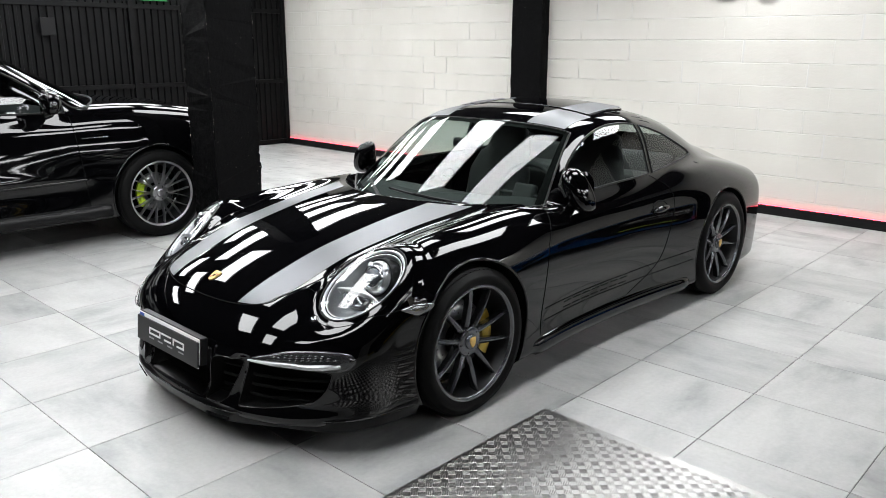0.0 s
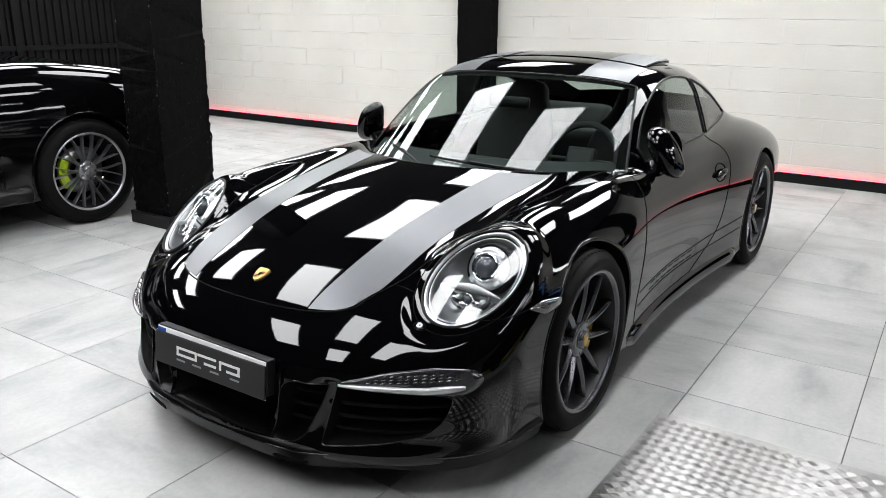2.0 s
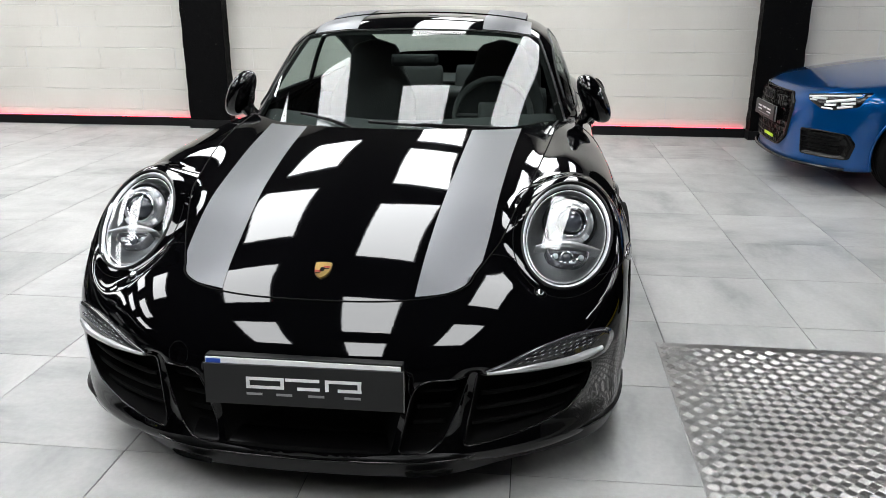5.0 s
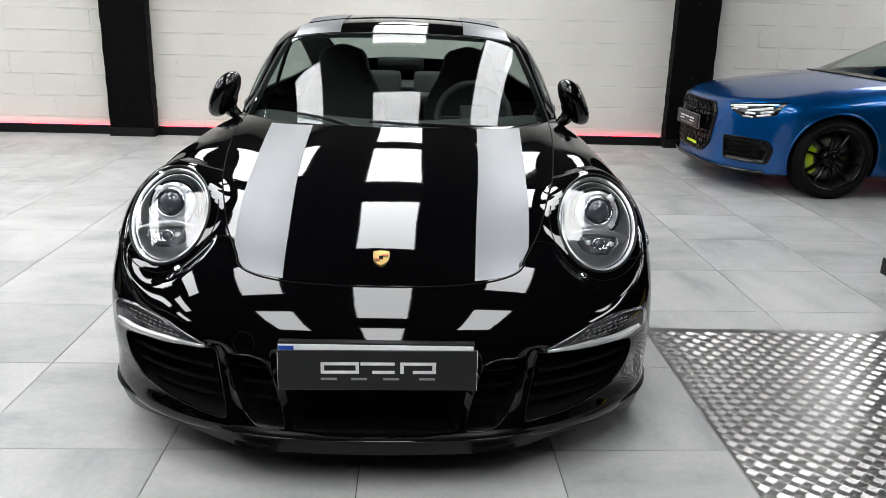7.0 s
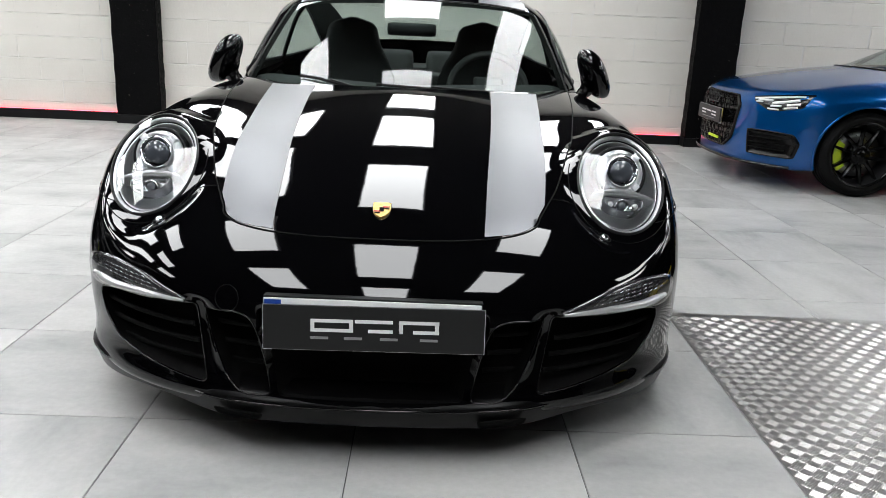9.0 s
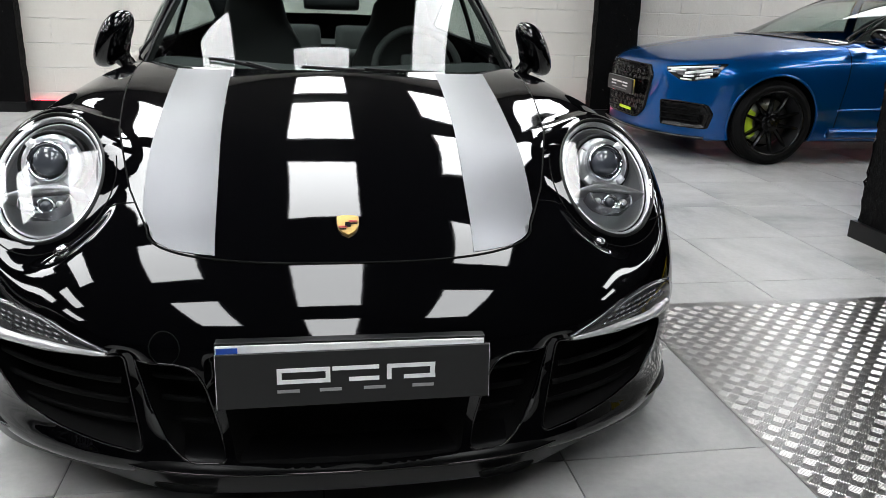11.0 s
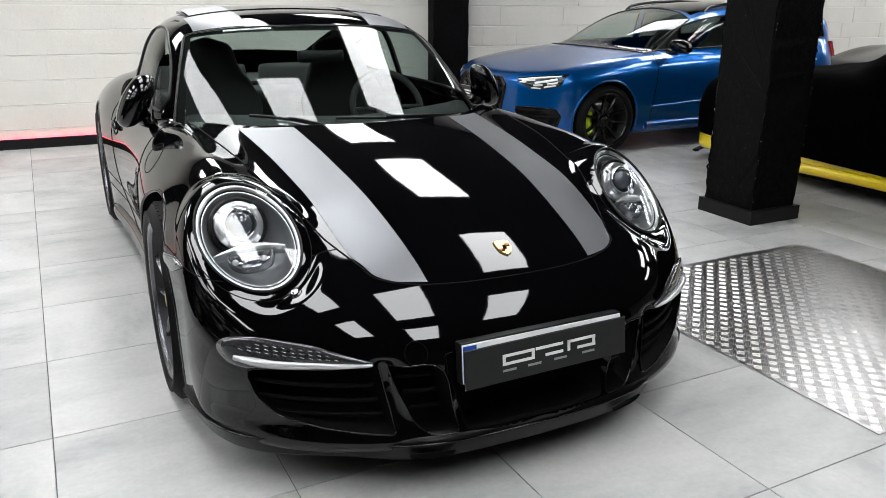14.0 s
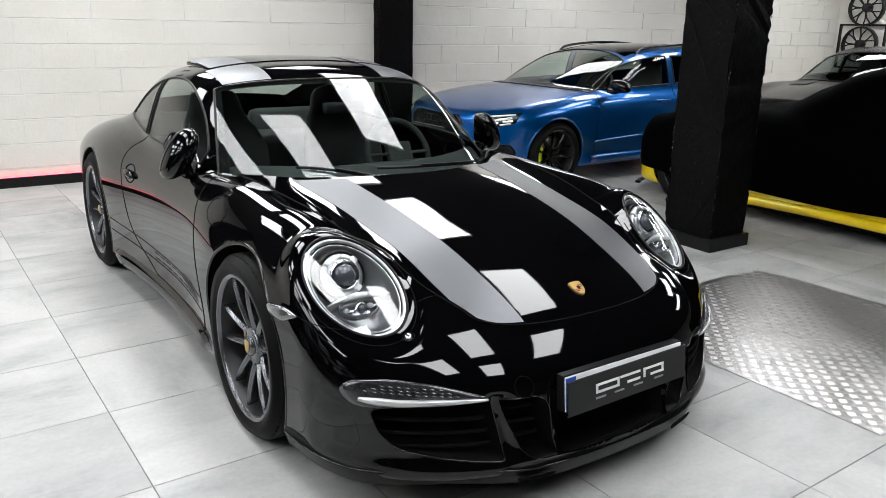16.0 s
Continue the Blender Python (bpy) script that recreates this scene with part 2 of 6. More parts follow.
def tube(name, pts, radius, material, parent=None, label="", closed=False, sides=8, m=None, flat=1.0):
    """A round bar along the points."""
    P = np.array(pts, float)
    n = len(P)
    T = np.roll(P, -1, 0) - np.roll(P, 1, 0) if closed else np.gradient(P, axis=0)
    T /= np.linalg.norm(T, axis=1)[:, None] + 1e-12
    up = np.array([0.0, 0.0, 1.0])
    if abs(T[:, 2]).max() > 0.95:
        up = np.array([0.31, 0.95, 0.05])
    A = np.cross(T, up)
    A /= np.linalg.norm(A, axis=1)[:, None] + 1e-12
    B = np.cross(A, T)
    R = np.broadcast_to(np.asarray(radius, float), (n,))
    ang = np.arange(sides) * 2 * np.pi / sides
    V = P[:, None] + R[:, None, None] * (np.cos(ang)[None, :, None] * A[:, None] + flat * np.sin(ang)[None, :, None] * B[:, None])
    V = V.reshape(-1, 3)
    F = []
    for i in range(n if closed else n - 1):
        for j in range(sides):
            a, b = i * sides, ((i + 1) % n) * sides
            F.append((a + j, a + (j + 1) % sides, b + (j + 1) % sides, b + j))
    if not closed:
        F.append(tuple(range(sides)))
        F.append(tuple((n - 1) * sides + sides - 1 - j for j in range(sides)))
    return link(name, V, F, material, parent, label, True, m)


def grid_faces(nu, nv, flip=False):
    a = (np.arange(nu - 1)[:, None] * nv + np.arange(nv - 1)[None, :]).ravel()
    f = np.stack([a, a + nv, a + nv + 1, a + 1], 1)
    return f[:, ::-1] if flip else f


def lathe(profile, sides=48):
    """A ring of revolution about the x axis from (x, r) pairs."""
    pr = np.array(profile, float)
    ang = np.arange(sides) * 2 * np.pi / sides
    V = np.stack([np.repeat(pr[None, :, 0], sides, 0), pr[None, :, 1] * np.cos(ang)[:, None], pr[None, :, 1] * np.sin(ang)[:, None]], 2)
    n = len(pr)
    F = [(i * n + k, i * n + k + 1, ((i + 1) % sides) * n + k + 1, ((i + 1) % sides) * n + k) for i in range(sides) for k in range(n - 1)]
    return V.reshape(-1, 3), F


def thing(name, label, category, at=(0, 0, 0), rz=0.0, group="", kind=""):
    e = new(name)
    e.empty_display_size = 0.2
    e.matrix_basis = pose(*at, 0, 0, rz)
    return tagged(e, label, category, group, kind)


# ---- smooth curves and car forms ----
class Curve:
    """A natural cubic spline through knots, tabulated."""

    def __init__(self, *knots):
        k = np.array(knots, float)
        x, y = k[:, 0], k[:, 1]
        n = len(x)
        h = np.diff(x)
        A = np.eye(n)
        r = np.zeros(n)
        for i in range(1, n - 1):
            A[i, i - 1], A[i, i], A[i, i + 1] = h[i - 1], 2 * (h[i - 1] + h[i]), h[i]
            r[i] = 6 * ((y[i + 1] - y[i]) / h[i] - (y[i] - y[i - 1]) / h[i - 1])
        M = np.linalg.solve(A, r)
        self.t = np.linspace(x[0], x[-1], 6000)
        j = np.clip(np.searchsorted(x, self.t) - 1, 0, n - 2)
        a, b, hh = x[j + 1] - self.t, self.t - x[j], h[j]
        self.v = (M[j] * a ** 3 + M[j + 1] * b ** 3) / (6 * hh) + (y[j] / hh - M[j] * hh / 6) * a + (y[j + 1] / hh - M[j + 1] * hh / 6) * b
        self.s0 = (self.v[1] - self.v[0]) / (self.t[1] - self.t[0])
        self.s1 = (self.v[-1] - self.v[-2]) / (self.t[1] - self.t[0])

    def __call__(self, q):
        q = np.asarray(q, float)
        v = np.interp(q, self.t, self.v)
        return v + np.minimum(q - self.t[0], 0) * self.s0 + np.maximum(q - self.t[-1], 0) * self.s1


def smax(a, b, k):
    h = np.maximum(k - np.abs(a - b), 0) / k
    return np.maximum(a, b) + h * h * k / 4


def smin(a, b, k):
    return -smax(-a, -b, k)


def bump(q, c, w):
    return np.exp(-((q - c) / w) ** 2)


def solve_ray(F, O, D, far, near=0.0, steps=30):
    """Where the rays O + s D leave the form F<0, between s=near (inside) and s=far (outside)."""
    lo = np.full(len(O), float(near))
    hi = np.full(len(O), float(far))
    for _ in range(steps):
        mid = (lo + hi) / 2
        f = F(O + mid[:, None] * D)
        lo = np.where(f < 0, mid, lo)
        hi = np.where(f < 0, hi, mid)
    return O + ((lo + hi) / 2)[:, None] * D


def drop_z(F, x, y, top=2.2, low=0.3):
    x, y = np.broadcast_arrays(np.asarray(x, float), np.asarray(y, float))
    P = np.stack([x.ravel(), y.ravel(), np.full(x.size, low)], 1)
    return solve_ray(F, P, np.broadcast_to(np.array([0, 0, 1.0]), P.shape), top - low).reshape(*x.shape, 3)


def drop_x(F, y, z, side=1, low=0.3):
    y, z = np.broadcast_arrays(np.asarray(y, float), np.asarray(z, float))
    P = np.stack([np.full(y.size, side * low), y.ravel(), z.ravel()], 1)
    return solve_ray(F, P, np.broadcast_to(np.array([side, 0, 0.0]), P.shape), 1.4 - low).reshape(*y.shape, 3)


def drop_y(F, x, z, low=-0.4):
    x, z = np.broadcast_arrays(np.asarray(x, float), np.asarray(z, float))
    P = np.stack([x.ravel(), np.full(x.size, low), z.ravel()], 1)
    return solve_ray(F, P, np.broadcast_to(np.array([0, -1.0, 0]), P.shape), 1.2).reshape(*x.shape, 3)


def gradient(F, P, e=0.002):
    g = np.stack([F(P + e * np.eye(3)[i]) - F(P - e * np.eye(3)[i]) for i in range(3)], 1)
    return g / (np.linalg.norm(g, axis=1)[:, None] + 1e-12)


def shell(F, y0, y1, z0, n_len, n_round, n_cap, holes=()):
    """The skin of a long form: rays go out from a spine, with rounded ends. Half is solved and mirrored.
    holes: pairs (inside, snap) that cut openings with clean rims."""
    th = np.linspace(-np.pi / 2, np.pi / 2, n_round)
    O, D = [], []
    for a in np.linspace(0.02, np.pi / 2, n_cap, endpoint=False):
        for t in th:
            O.append((0, y0, z0))
            D.append((np.sin(a) * np.cos(t), -np.cos(a), np.sin(a) * np.sin(t)))
    for y in np.linspace(y0, y1, n_len):
        for t in th:
            O.append((0, y, z0))
            D.append((np.cos(t), 0, np.sin(t)))
    m = n_cap // 2
    for a in np.linspace(0, np.pi / 2 - 0.02, m + 1)[1:]:
        for t in th:
            O.append((0, y1, z0))
            D.append((np.cos(a) * np.cos(t), np.sin(a), np.cos(a) * np.sin(t)))
    O, D = np.array(O), np.array(D)
    P = solve_ray(F, O, D, 2.0)
    rows = n_cap + n_len + m
    Fc = grid_faces(rows, n_round, True)
    keep = np.ones(len(Fc), bool)
    for inside, snap in holes:
        C = P[Fc].mean(1)
        cut = inside(C) & keep
        keep &= ~cut
        edge = np.intersect1d(np.unique(Fc[cut]), np.unique(Fc[keep]))
        if len(edge):
            P[edge] = snap(P[edge])
    Fc = Fc[keep]
    P[np.abs(P[:, 0]) < 1e-6, 0] = 0
    n = len(P)
    Q = P * np.array([-1, 1, 1])
    V = np.concatenate([P, Q])
    mid = np.arange(n) % n_round
    on = (mid == 0) | (mid == n_round - 1)
    idx = np.where(on, np.arange(n), np.arange(n) + n)
    return V, np.concatenate([Fc, idx[Fc][:, ::-1]])


def clean(V, F):
    used = np.unique(F)
    back = np.full(len(V), -1)
    back[used] = np.arange(len(used))
    return V[used], back[F]


class Form:
    """A car's outer form from its long lines: hood and deck height, plan width, nose, greenhouse."""

    def __init__(self, deck, crown, fender, width, tumble, tuck, belt, waist, nose, nose_z, tail, k_shoulder, k_nose, floor, roof, arch, glass_x, lean, belt_g, k_roof, k_join):
        self.deck = deck
        self.crown = crown
        self.fender = fender
        self.width = width
        self.tumble = tumble
        self.tuck = tuck
        self.belt = belt
        self.waist = waist
        self.nose = nose
        self.nose_z = nose_z
        self.tail = tail
        self.k_shoulder = k_shoulder
        self.k_nose = k_nose
        self.floor = floor
        self.roof = roof
        self.arch = arch
        self.glass_x = glass_x
        self.lean = lean
        self.belt_g = belt_g
        self.k_roof = k_roof
        self.k_join = k_join

    def low(self, P):
        x, y, z = np.abs(P[:, 0]), P[:, 1], P[:, 2]
        top = z - (self.deck(y) - self.crown(y) * x * x + self.fender(x, y))
        w = self.width(y)
        side = x - (w - self.tumble * np.maximum(z - self.belt, 0) ** 2 - self.tuck * np.maximum(self.belt - z, 0) ** 2 - self.waist(y, z))
        front = (self.nose[0] + self.nose[1] * x ** 2 + self.nose[2] * x ** 4 + self.nose_z(x, z)) - y
        rear = y - (self.tail[0] - self.tail[1] * x ** 2 - self.tail[2] * x ** 4 - 0.5 * np.maximum(z - 0.6, 0) ** 2)
        f = smax(top, side, self.k_shoulder)
        f = smax(f, front, self.k_nose)
        f = smax(f, rear, 0.15)
        return smax(f, self.floor - z, 0.04)

    def house(self, P):
        x, y, z = np.abs(P[:, 0]), P[:, 1], P[:, 2]
        top = z - (self.roof(y) - self.arch(y) * (0.65 * x * x + x ** 4))
        side = (x - (self.glass_x(y) - self.lean * (z - self.belt_g) - 0.25 * np.maximum(z - self.belt_g, 0) ** 2)) * 0.93
        body = smax(smax(top, side, self.k_roof), 0.55 - z, 0.05)
        return smax(body, y - (self.tail[0] - 0.06), 0.15)

    def plain(self, P):
        t = np.clip((P[:, 1] - 1.8) / 0.7, 0, 1)
        return smin(self.low(P), self.house(P), self.k_join + 0.06 * t * t * (3 - 2 * t))

    def __call__(self, P):
        return self.plain(P)


def circle_hole(cy, cz, r, F, xmin=0.5):
    def inside(C):
        return (np.hypot(C[:, 1] - cy, C[:, 2] - cz) < r) & (C[:, 0] > xmin)

    def snap(P):
        d = P[:, 1:] - np.array([cy, cz])
        d = d / (np.linalg.norm(d, axis=1)[:, None] + 1e-9) * r
        y, z = cy + d[:, 0], np.maximum(cz + d[:, 1], 0.12)
        return drop_x(F, y, z)

    return inside, snap


# ---- setting ----
GRID = radians(0.95)
EAST, WEST, NORTH, SOUTH = 11.75, -7.92, 5.23, -7.0


def flat_part(name, lo, hi, material, label, category, bevel=0.0):
    return tagged(boxpart(name, lo, hi, material, None, "", bevel), label, category, kind="structure")


flat_part("ceiling", (WEST - 0.3, SOUTH - 0.3, CEILING), (EAST + 0.3, NORTH + 0.3, CEILING + 0.15), CEILMAT, "black painted ceiling above the showroom", "ceiling")
ground = flat_part("floor", (WEST - 0.3, SOUTH - 0.3, -0.15), (EAST + 0.3, NORTH + 0.3, -0.004), GROUT, "pale grey mottled square floor tiles with thin dark joints", "floor")
wall_n = flat_part("wall_north", (WEST - 0.3, NORTH + 0.002, 0), (EAST + 0.3, NORTH + 0.25, CEILING), MORTAR, "white painted concrete block wall with scuffed joints", "wall")
flat_part("wall_west", (WEST - 0.3, SOUTH, 0), (WEST, NORTH, CEILING), BLACKWALL, "black painted wall behind the steel gate", "wall")
flat_part("wall_east", (EAST, SOUTH, 0), (EAST + 0.3, NORTH, CEILING), WALLWHITE, "white painted wall at the far end", "wall")
flat_part("wall_south", (WEST, SOUTH - 0.3, 0), (EAST, SOUTH, CEILING), DARKWALL, "dark grey painted wall behind the viewer", "wall")


def column(x0, x1, y0, y1):
    """A rough plastered pillar with a smooth plinth."""
    c = thing("column", "square rough plastered column painted black with a plinth", "column", ((x0 + x1) / 2, (y0 + y1) / 2, 0), group="free-standing black columns", kind="structure")
    hx, hy = (x1 - x0) / 2 - 0.022, (y1 - y0) / 2 - 0.022
    bm = bmesh.new()
    box(bm, (-hx, -hy, 0.0), (hx, hy, CEILING))
    bmesh.ops.subdivide_edges(bm, edges=bm.edges, cuts=5)
    long_e = [e for e in bm.edges if abs(e.verts[0].co.z - e.verts[1].co.z) > 0.1]
    bmesh.ops.subdivide_edges(bm, edges=long_e, cuts=19)
    for v in bm.verts:
        p = v.co.copy()
        corner = abs(abs(p.x) - hx) < 0.002 and abs(abs(p.y) - hy) < 0.002
        k = 0.016 if corner else 0.004
        n = noise.noise_vector(Vector((p.x * 9 + x0 * 7, p.y * 9, p.z * 31)))
        v.co += Vector((n.x, n.y, 0)) * k
        if corner:
            v.co.x *= 0.985
            v.co.y *= 0.985
    part("shaft", bm, BLACKWALL, c, "rough black plaster shaft", False)
    rng = random.Random(int(x0 * 100))
    V, Fc = [], []
    for i in range(220):
        sx, sy = rng.choice((-1, 1)), rng.choice((-1, 1))
        z, r = rng.uniform(0.1, 2.2), rng.uniform(0.0010, 0.0022) + 0.003 * rng.random() ** 4
        px, py = sx * (0.985 * hx + rng.uniform(-0.006, 0.003)), sy * (0.985 * hy + rng.uniform(-0.006, 0.003))
        b0 = len(V)
        V += [(px - r, py, z), (px, py - r, z), (px + r, py, z), (px, py + r, z), (px, py, z - r * rng.uniform(0.8, 2.5)), (px, py, z + r * rng.uniform(0.8, 2.5))]
        Fc += [(b0 + k, b0 + (k + 1) % 4, b0 + e) for k in range(4) for e in (4, 5)]
    tagged(link("chipped_plaster", V, Fc, CHIP, c, "pale chips in the black paint", False), kind="stuff")
    boxpart("plinth", (-hx - 0.022, -hy - 0.022, 0), (hx + 0.022, hy + 0.022, 0.088), SKIRTMAT, c, "black tile plinth", 0.003)
    return c


column(2.61, 3.03, 0.65, 1.095)
column(-3.06, -2.625, 0.80, 1.265)
for i, (x0, x1) in enumerate(((-3.07, -2.63), (2.59, 3.01))):
    c = thing("wall_column", "black painted pilaster against the block wall", "pilaster", ((x0 + x1) / 2, NORTH, 0), group="black pilasters on the wall", kind="structure")
    w = (x1 - x0) / 2
    bm = bmesh.new()
    box(bm, (-w, -0.14, 0), (w, 0.004, CEILING))
    bmesh.ops.subdivide_edges(bm, edges=[e for e in bm.edges if abs(e.verts[0].co.z - e.verts[1].co.z) > 0.5], cuts=60)
    for v in bm.verts:
        n = noise.noise_vector(Vector((v.co.x * 5 + x0, v.co.y * 9, v.co.z * 9)))
        v.co.x += 0.008 * n.x
    part("shaft", bm, BLACKWALL, c, "black plaster shaft", False)
    boxpart("plinth", (-w - 0.006, -0.155, 0), (w + 0.006, 0.0, 0.088), SKIRTMAT, c, "black tile plinth", 0.003)
for x0, x1 in ((WEST, -3.08), (-2.62, 2.58), (3.02, EAST)):
    flat_part("baseboard", (x0, NORTH - 0.03, 0), (x1, NORTH + 0.004, 0.092), SKIRTMAT, "black skirting tiles along the block wall", "skirting", 0.003)
    n = max(int((x1 - x0) / 2.4), 1)
    for k in range(n):
        a, b = x0 + (x1 - x0) * k / n + 0.02, x0 + (x1 - x0) * (k + 1) / n - 0.02
        s = tagged(boxpart("led_strip", (a, NORTH - 0.026, 0.0925), (b, NORTH - 0.012, 0.0945), REDLED), "thin glowing red light strip on the skirting", "light strip", "red strips along the skirting")

# blue-white panels under the ceiling, in staggered rows
# rows beyond |x| = 4 are added by guess to light the room's ends
ROWS_Y = {-0.09: (4.4, 2.72, 0.88, -1.5, -3.3), -1.40: (3.3, 1.4, -0.50, -2.4), 1.22: (3.8, 1.88, -0.25, -2.2),
          -3.1: (1.95, -0.1), 4.9: (4.5,), -4.25: (3.9, 2.3, 0.85, -1.0), -5.5: (3.3, 1.75, -0.1, -2.0), -6.75: (3.9, 2.3, 0.8), 5.5: (3.4, 1.7, -0.1), 6.7: (2.6, 0.8, -1.0), 9.3: (3.9, 2.4), 10.6: (3.9, 2.4)}
for px, lead in ROWS_Y.items():
    for py in lead:
        lamp = thing("ceiling_light", "flat white rectangular panel lamp under the ceiling", "ceiling lamp", (px, py, CEILING), group="panel lamps in rows")
        boxpart("frame", (-0.295, -0.61, -0.035), (0.295, 0.61, 0.0), WHITEFRAME, lamp, "thin white frame", 0.003)
        boxpart("diffuser", (-0.278, -0.593, -0.039), (0.278, 0.593, -0.034), LED, lamp, "glowing white diffuser")

# steel gate on the west wall
gate = thing("steel_gate", "black ribbed sheet steel gate with a wicket door", "gate", (WEST, 3.3, 0), kind="structure")
Y0, Y1 = -2.75, 1.88
for y in (Y0, -0.62, 1.2, Y1):
    boxpart("gate_post", (0.0, y - 0.035, 0), (0.07, y + 0.035, 2.5), GATEMAT, gate, "", 0.004)
for z in (0.05, 1.02, 2.1):
    boxpart("gate_rail", (0.0, Y0, z - 0.03), (0.055, Y1, z + 0.03), GATEMAT, gate, "", 0.004)
n = 46
for i in range(n):
    y = Y0 + (Y1 - Y0) * (i + 0.5) / n
    w = (Y1 - Y0) / n
    V = [(0.004, y - w / 2, 0.03), (0.004, y - w * 0.28, 0.03), (0.032, y - w * 0.18, 0.03), (0.032, y + w * 0.18, 0.03), (0.004, y + w * 0.28, 0.03), (0.004, y + w / 2, 0.03)]
    V = V + [(a, b, 2.55) for a, b, _ in V]
    link("gate_rib", V, [(j, j + 1, j + 7, j + 6) for j in range(5)], GATEMAT, gate, "", False)
boxpart("door_lock", (0.05, 1.12, 0.98), (0.085, 1.22, 1.10), SATIN, gate, "black lock box", 0.004)
boxpart("lock_bolt", (0.083, 1.14, 1.03), (0.092, 1.2, 1.045), CHROME, gate, "bright bolt", 0.002)
ex = thing("exit_sign", "green emergency exit sign above the gate", "sign", (WEST + 0.06, 3.02, 2.18))
boxpart("sign_panel", (0.0, -0.2, 0.0), (0.012, 0.2, 0.2), GREENSIGN, ex, "green sign panel", 0.002)
boxpart("sign_bar", (0.012, -0.15, 0.05), (0.0135, 0.15, 0.09), WHITEMARK, ex, "white bar")
bk = thing("gate_bracket", "small black box bracket on the gate", "bracket", (WEST + 0.06, 1.55, 1.7), kind="")
boxpart("bracket_body", (0.0, -0.09, 0), (0.05, 0.09, 0.22), SATIN, bk, "", 0.006)
# two dark letters of a wall sign, their feet just in view
for x0, w in ((-0.585, 0.165), (-0.195, 0.185)):
    e = thing("wall_letter", "dark grey raised block letter on the wall", "sign letter", (x0 + w / 2, NORTH, 2.035), group="raised letters on the wall")
    boxpart("letter_foot", (-w / 2, -0.05, 0), (w / 2, 0.006, 0.05), LETTERMAT, e, "", 0.004)
    boxpart("letter_stem", (-w / 2 + 0.03, -0.05, 0.05), (w / 2 - 0.03, 0.006, 0.32), LETTERMAT, e, "", 0.004)

# chequered metal sheet on the floor
sheet = thing("metal_sheet", "bare aluminium five-bar tread plate lying on the floor", "tread plate", (1.10, -1.285, 0), 0.4)
boxpart("sheet", (0, 0, 0.0005), (1.5, 1.54, 0.004), SHEET, sheet, "thin aluminium sheet", 0.001)
V, Fc = [], []
CELL = 0.0405
for i in range(int(1.49 / CELL)):
    for j in range(int(1.53 / CELL)):
        cx, cy = 0.008 + (i + 0.5) * CELL, 0.008 + (j + 0.5) * CELL
        a = radians(45 if (i + j) % 2 else -45)
        ca, sa = math.cos(a), math.sin(a)
        for k in range(5):
            o = (k - 2) * 0.0064
            hl = 0.0168 - 0.0008 * abs(k - 2)
            b0 = len(V)
            for lx, ly, z in ((-hl, -0.0028, 0.0039), (hl, -0.0028, 0.0039), (hl, 0.0028, 0.0039), (-hl, 0.0028, 0.0039), (-hl * 0.8, -0.0010, 0.0054), (hl * 0.8, -0.0010, 0.0054), (hl * 0.8, 0.0010, 0.0054), (-hl * 0.8, 0.0010, 0.0054)):
                V.append((cx + lx * ca - (ly + o) * sa, cy + lx * sa + (ly + o) * ca, z))
            Fc += [(b0 + 4, b0 + 5, b0 + 6, b0 + 7)] + [(b0 + q, b0 + (q + 1) % 4, b0 + 4 + (q + 1) % 4, b0 + 4 + q) for q in range(4)]
tagged(link("tread_pattern", V, Fc, TREAD, sheet, "raised tread bars", False), kind="stuff")

# display wheels on the far wall
def show_wheel(x, y, z, framed, mt):
    e = thing("display_wheel", "dark alloy wheel in a square frame on the wall" if framed else "dark alloy wheel hung high on the wall", "alloy wheel", (x, y, z), group="wheels shown on the wall")
    V, Fc = lathe([(-0.10, 0.262), (-0.12, 0.272), (-0.12, 0.288), (-0.09, 0.293), (0.0, 0.285)], 56)
    link("rim", V, Fc, mt, e, "dark rim")
    for i in range(7):
        a = 2 * np.pi * i / 7
        for s in (-1, 1):
            tube("spoke", [(-0.10, 0.05 * np.cos(a), 0.05 * np.sin(a)), (-0.115, 0.165 * np.cos(a + 0.06 * s), 0.165 * np.sin(a + 0.06 * s)), (-0.11, 0.27 * np.cos(a + 0.2 * s), 0.27 * np.sin(a + 0.2 * s))], 0.012, mt, e, "", sides=6)
    V, Fc = lathe([(-0.12, 0.0), (-0.125, 0.05), (-0.09, 0.075), (0.0, 0.075)], 24)
    link("hub", V, Fc, mt, e)
    if framed:
        for lo, hi in (((-0.05, -0.40, -0.40), (0, -0.37, 0.33)), ((-0.05, 0.37, -0.40), (0, 0.40, 0.33)), ((-0.05, -0.37, 0.30), (0, 0.37, 0.33)), ((-0.05, -0.37, -0.40), (0, 0.37, -0.37))):
            boxpart("frame_bar", lo, hi, SATIN, e, "black frame bar", 0.004)
    return e


show_wheel(EAST - 0.0, 4.76, 1.27, True, SATIN)
show_wheel(EAST - 0.0, 4.73, 1.86, False, SATIN)

